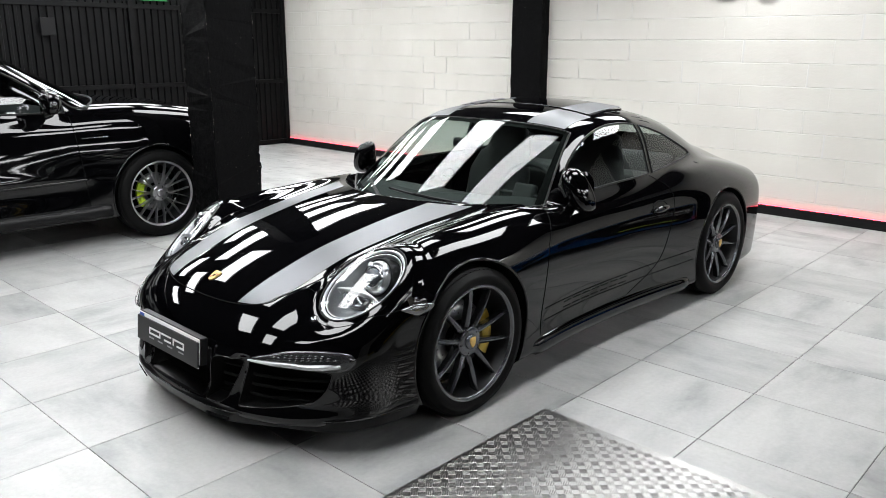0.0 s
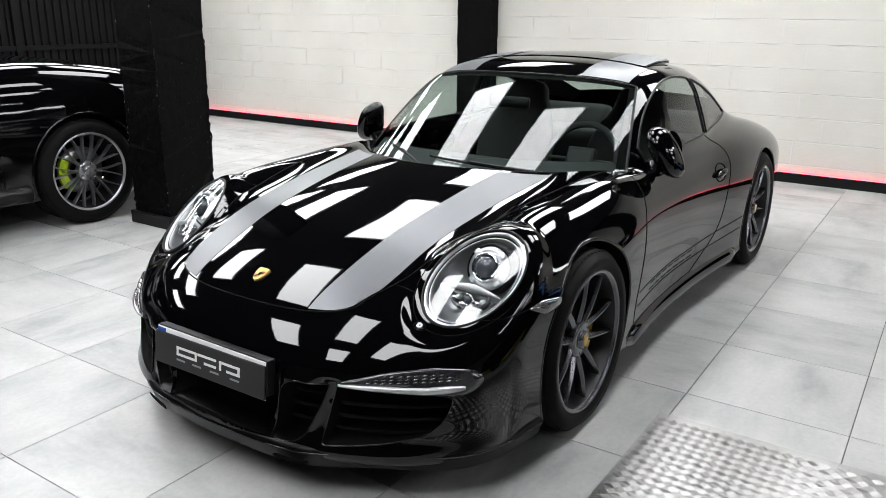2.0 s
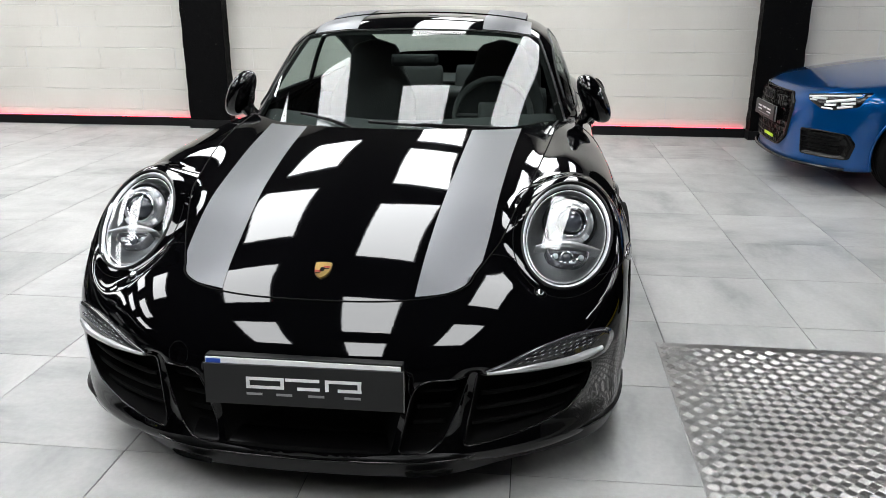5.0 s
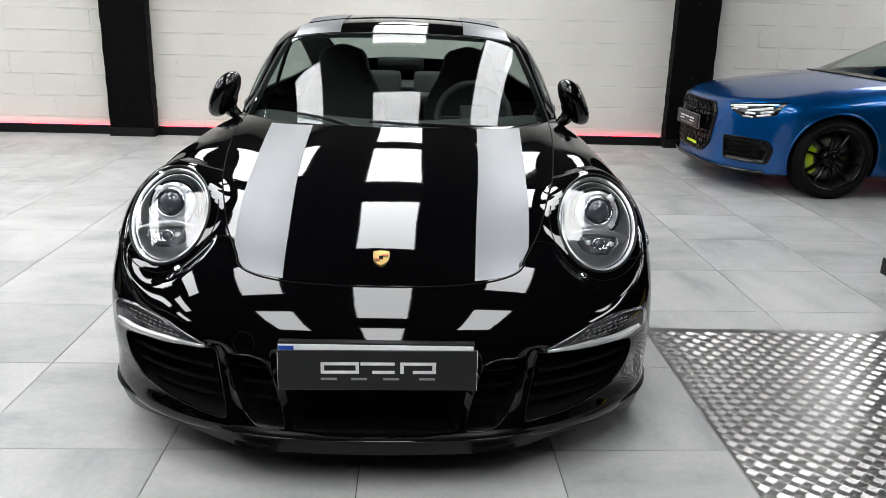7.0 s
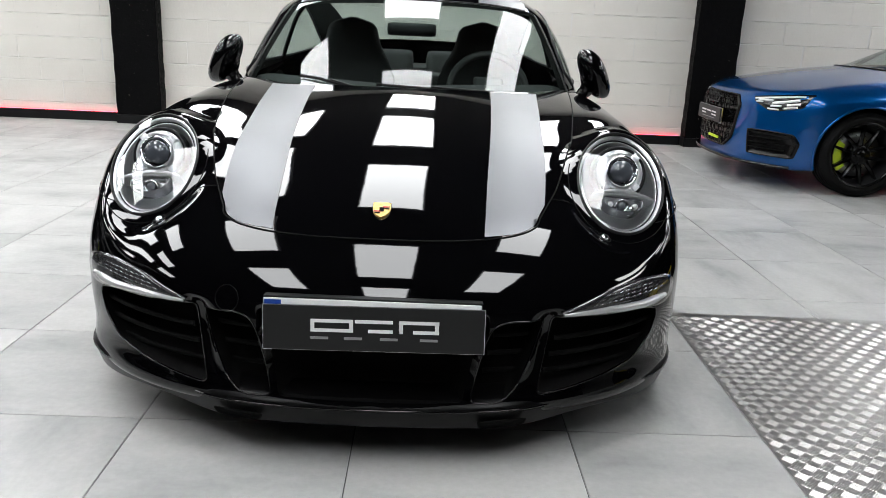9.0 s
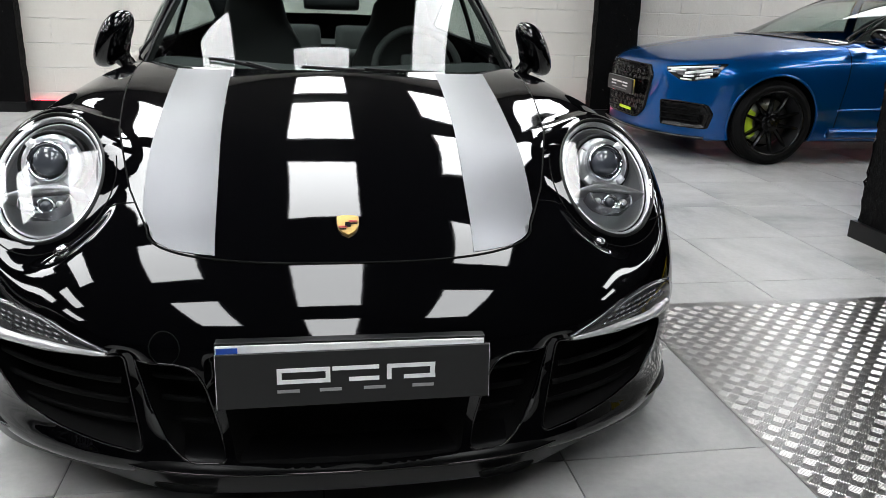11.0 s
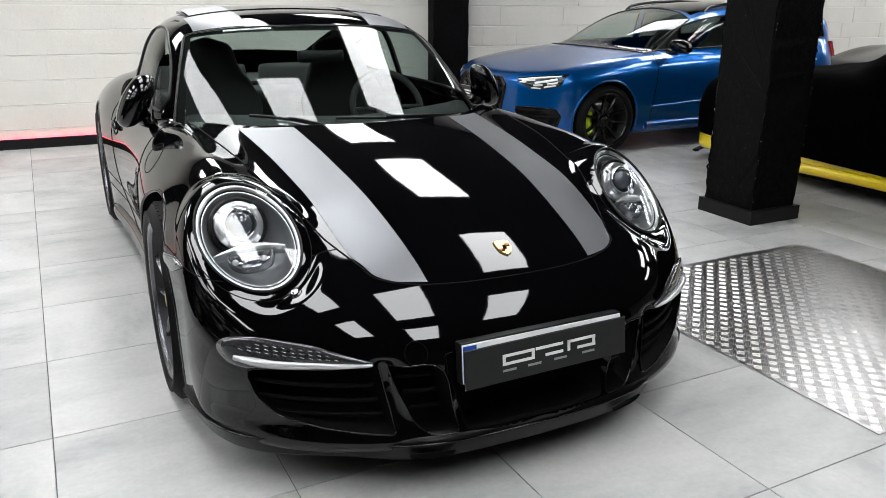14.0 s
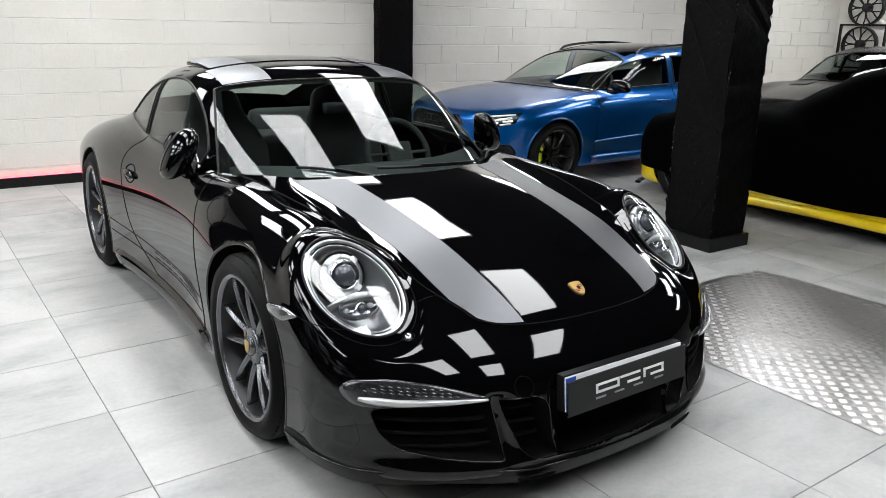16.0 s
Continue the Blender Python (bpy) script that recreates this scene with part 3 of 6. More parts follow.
# ---- black sports coupe ----
DECK = Curve((-1.05, 0.40), (-0.93, 0.505), (-0.85, 0.56), (-0.742, 0.622), (-0.6, 0.682), (-0.4, 0.745), (-0.2, 0.793), (0, 0.832), (0.2, 0.862), (0.45, 0.895), (0.7, 0.92), (1.2, 0.94), (1.8, 0.95), (2.4, 0.95), (2.9, 0.90), (3.3, 0.82), (3.6, 0.72))
CREST_LINE = Curve((-0.9, -0.0277), (-0.7, -0.0248), (-0.55, 0.0407), (-0.4, 0.0862), (-0.25, 0.0858), (-0.1, 0.0808), (0.1, 0.0643), (0.4, 0.0434), (0.8, 0.0), (1.4, 0.0), (2.0, 0.02), (2.5, 0.03), (3.2, 0.0), (3.6, 0))


def step(q, a, b):
    t = np.clip((q - a) / (b - a), 0, 1)
    return t * t * (3 - 2 * t)


LAMP_C = np.array([0.683, -0.466, 0.6735])
LAMP_U = np.array([0.0504, 0.1684, 0.1104]) / 0.2076
LAMP_N = np.array([0.2343, -0.581, 0.7794])
LAMP_A, LAMP_B = 0.203, 0.132


class LampForm(Form):
    """A car form whose wings swell to carry two oval lamp faces."""

    def __call__(self, P):
        f = self.plain(P)
        q = np.abs(P) * np.array([1, 0, 0]) + P * np.array([0, 1, 1]) - LAMP_C
        v = np.cross(LAMP_N, LAMP_U)
        r = np.hypot(q @ LAMP_U / LAMP_A, q @ v / LAMP_B)
        d = q @ LAMP_N
        face = d - 0.019 * (1 - np.minimum(r, 1.3) ** 2)
        w = (1 - step(r, 1.02, 1.5)) * (1 - step(np.abs(d), 0.06, 0.15))
        return f + (face - f) * w


COUPE = LampForm(
    deck=DECK,
    crown=Curve((-1.1, 0.123), (-0.8, 0.195), (-0.6, 0.205), (-0.4, 0.1475), (-0.2, 0.163), (0.0, 0.176), (0.35, 0.19), (0.7, 0.19), (1.5, 0.2), (2.4, 0.2), (3.5, 0.2)),
    fender=lambda x, y: bump(x, 0.715, np.where(x < 0.715, 0.137, 0.174)) * CREST_LINE(y) - 0.085 * step(y - 0.9 * x * x, 0.20, 0.265) * (1 - step(x, 0.62, 0.72)) * (1 - step(y, 1.0, 1.4)),
    width=Curve((-0.9, 0.73), (-0.65, 0.845), (-0.45, 0.868), (-0.2, 0.904), (0, 0.908), (0.3, 0.900), (0.7, 0.872), (1.2, 0.862), (1.7, 0.876), (2.1, 0.906), (2.5, 0.908), (2.9, 0.88), (3.2, 0.825), (3.5, 0.73)),
    tumble=0.5, tuck=0.15, belt=0.52, waist=lambda y, z: 0.028 * bump(y, 1.1, 0.6) * bump(z, 0.30, 0.13) - 0.008 * bump(y, -0.50, 0.27) * bump(z, 0.40, 0.16) - 0.016 * (1 - step(z, 0.20, 0.50)) * bump(y, -0.55, 0.3),
    nose=(-0.972, 0.28, 0.30), nose_z=lambda x, z: 1.7 * np.maximum(z - 0.38, 0) ** 2 + 0.6 * np.maximum(0.38 - z, 0) ** 2 - 0.042 * bump(z, 0.165, 0.05) + 0.042 * step(z, 0.20, 0.37) * (1 - step(z, 0.395, 0.425)) * (bump(x, 0.393 + 0.235 * (z - 0.2), 0.024) + bump(x, 0.237 + 0.11 * (z - 0.2), 0.014)),
    tail=(3.49, 0.15, 0.35), k_shoulder=0.13, k_nose=0.12, floor=0.135,
    roof=Curve((0.0, 0.60), (0.25, 0.755), (0.45, 0.873), (0.7, 1.016), (0.86, 1.102), (1.0, 1.173), (1.15, 1.236), (1.3, 1.256), (1.5, 1.263), (1.75, 1.253), (2.05, 1.212), (2.4, 1.122), (2.8, 0.988), (3.2, 0.86), (3.5, 0.72)),
    arch=Curve((0.3, 0.42), (0.65, 0.38), (0.9, 0.31), (1.12, 0.24), (1.5, 0.15), (2.0, 0.16), (2.6, 0.3), (3.2, 0.4)),
    glass_x=Curve((0.2, 0.66), (0.6, 0.725), (0.9, 0.755), (1.3, 0.765), (1.7, 0.75), (2.1, 0.70), (2.5, 0.63), (2.9, 0.52), (3.3, 0.40)),
    lean=0.28, belt_g=0.84, k_roof=0.12, k_join=0.02)


def drop_dir(F, P, n, back=0.2, ahead=0.3):
    P = np.atleast_2d(P) - back * n
    return solve_ray(F, P, np.broadcast_to(n, P.shape), back + ahead)


def offset(F, P, d):
    S = P.shape
    P = P.reshape(-1, 3)
    return (P + d * gradient(F, P)).reshape(S)


def rounded(pts, r, n=6):
    """A closed outline with rounded corners of radius about r."""
    P = np.array(pts, float)
    m = len(P)
    Q = []
    for i in range(m):
        a, b, c = P[i - 1], P[i], P[(i + 1) % m]
        da, dc = a - b, c - b
        ra, rc = min(r, 0.45 * np.linalg.norm(da)), min(r, 0.45 * np.linalg.norm(dc))
        p, q = b + da / np.linalg.norm(da) * ra, b + dc / np.linalg.norm(dc) * rc
        for t in np.linspace(0, 1, n):
            Q.append((1 - t) ** 2 * p + 2 * t * (1 - t) * b + t * t * q)
        e = b + dc * 1.0
        rn = min(r, 0.45 * np.linalg.norm(dc))
        q2 = e - dc / np.linalg.norm(dc) * rn
        k = max(int(np.linalg.norm(q2 - q) / 0.02), 1)
        for t in np.arange(1, k) / k:
            Q.append(q + (q2 - q) * t)
    return np.array(Q)


def in_poly(x, y, poly):
    inside = np.zeros(len(x), bool)
    for (x0, y0), (x1, y1) in zip(poly, np.roll(poly, -1, 0)):
        hit = ((y0 > y) != (y1 > y)) & (x < (x1 - x0) * (y - y0) / (y1 - y0 + 1e-12) + x0)
        inside ^= hit
    return inside


def to_poly(q, poly):
    a = poly[None]
    d = (np.roll(poly, -1, 0) - poly)[None]
    t = np.clip(((q[:, None] - a) * d).sum(2) / ((d * d).sum(2) + 1e-12), 0, 1)
    c = a + t[..., None] * d
    i = ((c - q[:, None]) ** 2).sum(2).argmin(1)
    return c[np.arange(len(q)), i]


def poly_hole(F, poly, kind):
    """An opening with the outline poly, seen from the front (x, z), the side (y, z) or above (x, y)."""
    a, b = {"front": (0, 2), "side": (1, 2), "top": (0, 1)}[kind]

    def inside(C):
        ok = {"front": C[:, 1] < -0.4, "side": C[:, 0] > 0.4, "top": C[:, 2] > 0.75}[kind]
        return in_poly(C[:, a], C[:, b], poly) & ok

    def snap(P):
        q = to_poly(P[:, [a, b]], poly)
        return {"front": drop_y, "side": drop_x, "top": drop_z}[kind](F, q[:, 0], q[:, 1])

    return inside, snap


def on_form(F, poly, kind):
    return {"front": drop_y, "side": drop_x, "top": drop_z}[kind](F, poly[:, 0], poly[:, 1])


def patch(name, F, S, off, material, parent, label="", flip=False, mirror=False):
    """A panel laid on the form: S is a grid (nu, nv, 3) of points on it."""
    P = offset(F, S, off)
    nu, nv = S.shape[:2]
    V = P.reshape(-1, 3)
    Fc = grid_faces(nu, nv)
    k = Fc[len(Fc) // 2]
    nrm = np.cross(V[k[1]] - V[k[0]], V[k[2]] - V[k[0]])
    flip = nrm @ gradient(F, V[k[0]][None])[0] < 0
    if mirror:
        V = V * np.array([-1, 1, 1])
    return link(name, V, Fc[:, ::-1] if flip != mirror else Fc, material, parent, label)


def mirrored(P, sx):
    return np.array(P) * np.array([sx, 1, 1])


def duct(name, F, poly, depth, material, parent, sx=1, label="", inward=(0, 1, 0), shrink=0.85):
    """The walls and the back of an opening in the front."""
    R = on_form(F, poly, "front")
    c = R.mean(0)
    B = c + (R - c) * shrink + np.array(inward) * depth
    B[:, 1] = np.maximum(B[:, 1], R[:, 1] + depth * 0.6)
    V = mirrored(np.concatenate([R, B, [B.mean(0)]]), sx)
    n = len(R)
    Fc = [(i, (i + 1) % n, n + (i + 1) % n, n + i) for i in range(n)] + [(n + i, n + (i + 1) % n, 2 * n) for i in range(n)]
    return link(name, V, Fc, material, parent, label)


STR_OUT = Curve((-0.85, 0.425), (-0.70, 0.432), (-0.585, 0.446), (-0.31, 0.468), (0.39, 0.515))
STR_IN = Curve((-0.85, 0.266), (-0.80, 0.27), (-0.637, 0.28), (-0.34, 0.30), (0.32, 0.33))



def seam_half(y):
    """Half the bonnet's width at y, closing to a round nose."""
    y = np.asarray(y, float)
    side = np.interp(y, (-0.70, -0.55, -0.31, 0.0, 0.24, 0.5), (0.42, 0.482, 0.556, 0.625, 0.675, 0.72))
    nose = 0.42 * np.sqrt(np.clip(1 - ((-0.70 - y) / 0.131) ** 2, 0, 1)) ** 0.9
    return np.where(y < -0.70, nose, side)


GLASS_LOW = Curve((0.75, 0.842), (1.0, 0.866), (1.3, 0.878), (1.65, 0.882), (1.95, 0.893), (2.25, 0.912), (2.42, 0.928))
GLASS_TOP = Curve((0.82, 0.87), (0.95, 0.99), (1.1, 1.092), (1.25, 1.148), (1.45, 1.176), (1.65, 1.166), (1.85, 1.128), (2.1, 1.052), (2.28, 0.982), (2.40, 0.934))


def side_glass(y0, y1, n=40, m=14):
    y = np.linspace(y0, y1, n)
    t = np.linspace(0, 1, m)
    lo, hi = GLASS_LOW(y), np.maximum(GLASS_TOP(y), GLASS_LOW(y) + 0.004)
    return np.repeat(y[:, None], m, 1), lo[:, None] + (hi - lo)[:, None] * t[None]


def side_poly(y0, y1, n=40):
    y = np.linspace(y0, y1, n)
    lo, hi = GLASS_LOW(y), np.maximum(GLASS_TOP(y), GLASS_LOW(y) + 0.004)
    return np.concatenate([np.stack([y, lo], 1), np.stack([y, hi], 1)[::-1]])


def screen_xy(s, t):
    """The windscreen: s across (-1 to 1), t up from its foot."""
    half = 0.712 + (0.565 - 0.712) * t
    x = s * half
    foot = 0.305 + 0.375 * s ** 2
    top = 1.04 + 0.08 * s ** 2
    return x, foot + (top - foot) * t


def screen_poly(n=24):
    s = np.linspace(0, 1, n)
    pts = [screen_xy(v, 0.0) for v in s] + [screen_xy(1, v) for v in s[1:]] + [screen_xy(v, 1.0) for v in s[::-1][1:]]
    return np.array(pts + [(-0.05, 1.04), (-0.05, 0.305)])


def rear_xy(s, t):
    half = 0.53 - 0.08 * t
    top, low = 1.93 - 0.05 * s ** 2, 2.84 - 0.14 * s ** 2
    return s * half, top + (low - top) * t


def rear_poly(n=20):
    s = np.linspace(0, 1, n)
    pts = [rear_xy(v, 0.0) for v in s] + [rear_xy(1, v) for v in s[1:]] + [rear_xy(v, 1.0) for v in s[::-1][1:]]
    return np.array(pts + [(-0.05, 2.84), (-0.05, 1.93)])


INTAKE = rounded([(0.450, 0.402), (0.58, 0.402), (0.70, 0.388), (0.765, 0.372), (0.745, 0.30), (0.70, 0.247), (0.60, 0.222), (0.50, 0.208), (0.415, 0.200)], 0.022)
DUCT = rounded([(0.430, 0.398), (0.33, 0.400), (0.297, 0.387), (0.281, 0.355), (0.245, 0.192), (0.325, 0.190), (0.365, 0.222), (0.402, 0.31)], 0.02)
GRILLE = rounded([(-0.06, 0.40), (0.268, 0.40), (0.262, 0.35), (0.228, 0.194), (-0.06, 0.192)], 0.012)
DRL = rounded([(0.455, 0.410), (0.60, 0.452), (0.72, 0.462), (0.80, 0.452), (0.822, 0.42), (0.80, 0.385), (0.765, 0.378), (0.70, 0.388), (0.58, 0.396)], 0.03)


def lamp_frame(F):
    n = LAMP_N / np.linalg.norm(LAMP_N)
    c = drop_dir(F, LAMP_C, n)[0]
    u = LAMP_U - n * (LAMP_U @ n)
    u /= np.linalg.norm(u)
    return c, u, np.cross(n, u), n


def lamp_ring(F, r, k=64, off=0.0):
    c, u, v, n = lamp_frame(F)
    a = np.arange(k) * 2 * np.pi / k
    P = c + r * (LAMP_A * np.cos(a)[:, None] * u + LAMP_B * np.sin(a)[:, None] * v)
    return drop_dir(F, P, n) + off * n


def lamp_hole(F):
    c, u, v, n = lamp_frame(F)

    def inside(C):
        d = C - c
        return (np.hypot(d @ u / LAMP_A, d @ v / LAMP_B) < 1) & (np.abs(d @ n) < 0.15) & (C[:, 0] > 0.2)

    def snap(P):
        d = P - c
        a, b = d @ u / LAMP_A, d @ v / LAMP_B
        r = np.hypot(a, b) + 1e-9
        return drop_dir(F, c + (a / r)[:, None] * LAMP_A * u + (b / r)[:, None] * LAMP_B * v, n)

    return inside, snap


def bowl(rings, material, name, parent, label="", cap=False, out=None):
    """Joins rings of equal length into one skin."""
    k = len(rings[0])
    V = np.concatenate(rings)
    Fc = [(j * k + i, j * k + (i + 1) % k, (j + 1) * k + (i + 1) % k, (j + 1) * k + i) for j in range(len(rings) - 1) for i in range(k)]
    if cap:
        V = np.concatenate([V, [rings[-1].mean(0)]])
        Fc += [((len(rings) - 1) * k + i, (len(rings) - 1) * k + (i + 1) % k, len(V) - 1) for i in range(k)]
    if out is not None:
        nrm = sum(np.cross(V[f[1]] - V[f[0]], V[f[2]] - V[f[0]]) for f in Fc[-k:])
        if nrm @ np.array(out) < 0:
            Fc = [f[::-1] for f in Fc]
    return link(name, V, Fc, material, parent, label)


def disc_rings(c, a, b, n, steps):
    """Rings about c: (radius, height along n) pairs."""
    ang = np.arange(32) * 2 * np.pi / 32
    return [c + r * (np.cos(ang)[:, None] * a + np.sin(ang)[:, None] * b) + h * n for r, h in steps]


def headlight(F, car, sx):
    c, u, v, n = lamp_frame(F)
    M = lambda P: mirrored(P, sx)
    hx, hy = -0.363 * u + 0.932 * v, 0.932 * u + 0.363 * v
    at = lambda x, y, h: c + x * hx + y * hy + h * n
    rim = bowl([M(lamp_ring(F, r, off=o)) for r, o in ((1.035, 0.0), (1.03, 0.004), (1.0, 0.004), (0.985, -0.002), (0.98, -0.006))], SATIN, "headlight", car, "clear oval headlight with chrome projector")
    bowl([M(lamp_ring(F, r, off=o)) for r, o in ((0.98, -0.004), (0.965, -0.004), (0.93, -0.010), (0.92, -0.014))], LAMPRIM, "bezel", rim, "satin silver bezel ring")
    bowl([M(lamp_ring(F, r, off=o)) for r, o in ((0.92, -0.014), (0.912, -0.022), (0.897, -0.022))], SATIN, "bezel_groove", rim, "black groove inside the bezel")
    bowl([M(lamp_ring(F, r, off=o)) for r, o in ((0.897, -0.018), (0.885, -0.015), (0.87, -0.018), (0.86, -0.03))], LAMPRIM, "inner_ring", rim, "bright inner ring")
    bowl([M(lamp_ring(F, r, off=o)) for r, o in ((0.86, -0.028), (0.80, -0.058), (0.6, -0.095), (0.3, -0.115))], SILVERED, "reflector", rim, "silver grey reflector bowl", cap=True)
    rings = [M(lamp_ring(F, r, off=0.003)) for r in (0.99, 0.9, 0.75, 0.6, 0.45, 0.3, 0.15)]
    bowl(rings, LENS, "lens_cover", rim, "clear lens cover", cap=True, out=M(n)).visible_shadow = False
    # projector: black shroud, silver ring with four light points, chrome ring, glass lens
    fwd = np.array([0.04, -0.93, 0.36])
    fwd /= np.linalg.norm(fwd)
    a = np.cross(fwd, np.array([0, 0, 1.0]))
    a /= np.linalg.norm(a)
    b = np.cross(a, fwd)
    pc = at(-0.017, 0.047, -0.026)
    R = lambda p, steps: [M(r) for r in disc_rings(p, a, b, fwd, steps)]
    bowl(R(pc, ((0.086, -0.085), (0.084, -0.035), (0.078, -0.026), (0.074, -0.030), (0.06, -0.034))), SATIN, "projector_housing", rim, "black projector shroud", cap=True)
    bowl(R(pc, ((0.072, -0.030), (0.069, -0.020), (0.056, -0.012), (0.049, -0.020))), LAMPRIM, "projector_collar", rim, "silver collar round the projector")
    for k in range(4):
        t = np.pi / 4 + k * np.pi / 2
        e1, e2 = np.cos(t) * a + np.sin(t) * b, -np.sin(t) * a + np.cos(t) * b
        o = pc + 0.063 * e1 - 0.010 * fwd
        sq = np.array([o + x * e1 + y * e2 for x, y in rounded([(-0.009, -0.011), (0.009, -0.011), (0.009, 0.011), (-0.009, 0.011)], 0.003, 3)])
        bowl([M(sq - 0.012 * fwd), M(sq), M(o + (sq - o) * 0.75 + 0.003 * fwd)], WHITELENS, "daytime_light", rim, "square daytime light", cap=True)
    bowl(R(pc, ((0.050, -0.03), (0.049, 0.002), (0.045, 0.007), (0.040, 0.003), (0.037, -0.006))), CHROME, "projector_ring", rim, "chrome ring")
    bowl(R(pc, ((0.0375, -0.004), (0.035, 0.008), (0.028, 0.016), (0.016, 0.021), (0.007, 0.022))), PROJ, "projector_lens", rim, "glass projector lens", cap=True)
    # wing-shaped brow with drooping tips, over the lower lamp
    tt = np.linspace(-1, 1, 33)
    mid = -0.032 - 0.020 * np.abs(tt) ** 1.7
    th = 0.0085 * (1 - np.abs(tt) ** 1.6) + 0.0022
    Lb = [[M(at(0.100 * t, m0 + k * w, h)) for t, m0, w in zip(tt, mid, th)] for k, h in ((1.0, -0.062), (1.0, -0.030), (0.6, -0.024), (-0.6, -0.024), (-1.0, -0.030), (-1.0, -0.062))]
    link("brow", np.array(Lb).reshape(-1, 3), grid_faces(6, 33, sx > 0), LAMPRIM, rim, "bright wing-shaped brow over the lower lamp")
    low = rounded([(-0.066, -0.050), (0.066, -0.050), (0.054, -0.086), (0.022, -0.100), (-0.028, -0.098), (-0.056, -0.080)], 0.012)
    lc = low.mean(0)
    lr = lambda k, h: M(np.array([at(*(lc + (p - lc) * k), h) for p in low]))
    bowl([lr(1.06, -0.066), lr(1.05, -0.036), lr(1.0, -0.034), lr(0.94, -0.040), lr(0.86, -0.062)], HLDARK, "lower_lamp", rim, "dark lower lamp with a small lens", cap=True)
    sc = at(0.004, -0.072, -0.046)
    bowl(R(sc, ((0.020, -0.02), (0.020, 0.004), (0.016, 0.007), (0.014, 0.002))), CHROME, "small_ring", rim, "small chrome ring")
    bowl(R(sc, ((0.0145, 0.0), (0.011, 0.007), (0.005, 0.010))), PROJ, "small_lens", rim, "small glass lens", cap=True)
    for k, (x, y) in enumerate(((-0.044, -0.066), (-0.029, -0.076), (0.036, -0.066), (0.050, -0.072), (-0.014, -0.092), (0.022, -0.092))):
        bowl(R(at(x, y, -0.050), ((0.009, -0.01), (0.008, 0.003), (0.004, 0.006))), CHROME if k % 2 else LAMPRIM, "lamp_facet", rim, cap=True)
    # washer cap below
    w = drop_dir(F, LAMP_C - 1.17 * LAMP_A * LAMP_U + 0.02 * np.array([-1, 0, 0]), LAMP_N)[0]
    gw = gradient(F, w[None])[0]
    a2 = np.cross(gw, np.array([0, 0, 1.0]))
    a2 /= np.linalg.norm(a2)
    wr = disc_rings(w, a2, np.cross(a2, gw), gw, ((0.011, -0.004), (0.011, 0.004), (0.008, 0.008), (0.004, 0.007)))
    bowl([M(r) for r in wr], CHROME, "headlight_washer", car, "small chrome washer nozzle", cap=True)
    ring = [M(p) for p in disc_rings(w, a2, np.cross(a2, gw), gw, ((0.018, 0.0015),))[0]]
    tube("washer_seam", ring, 0.0012, MATTE, car, closed=True, sides=5)
    seam = c + np.stack([1.17 * LAMP_A * np.cos(t) * u + 1.2 * LAMP_B * np.sin(t) * v for t in np.linspace(np.pi * 0.5, np.pi * 1.5, 40)])
    tube("lamp_seam", M(offset(F, drop_dir(F, seam, n), 0.0)), 0.0016, MATTE, car, sides=5)


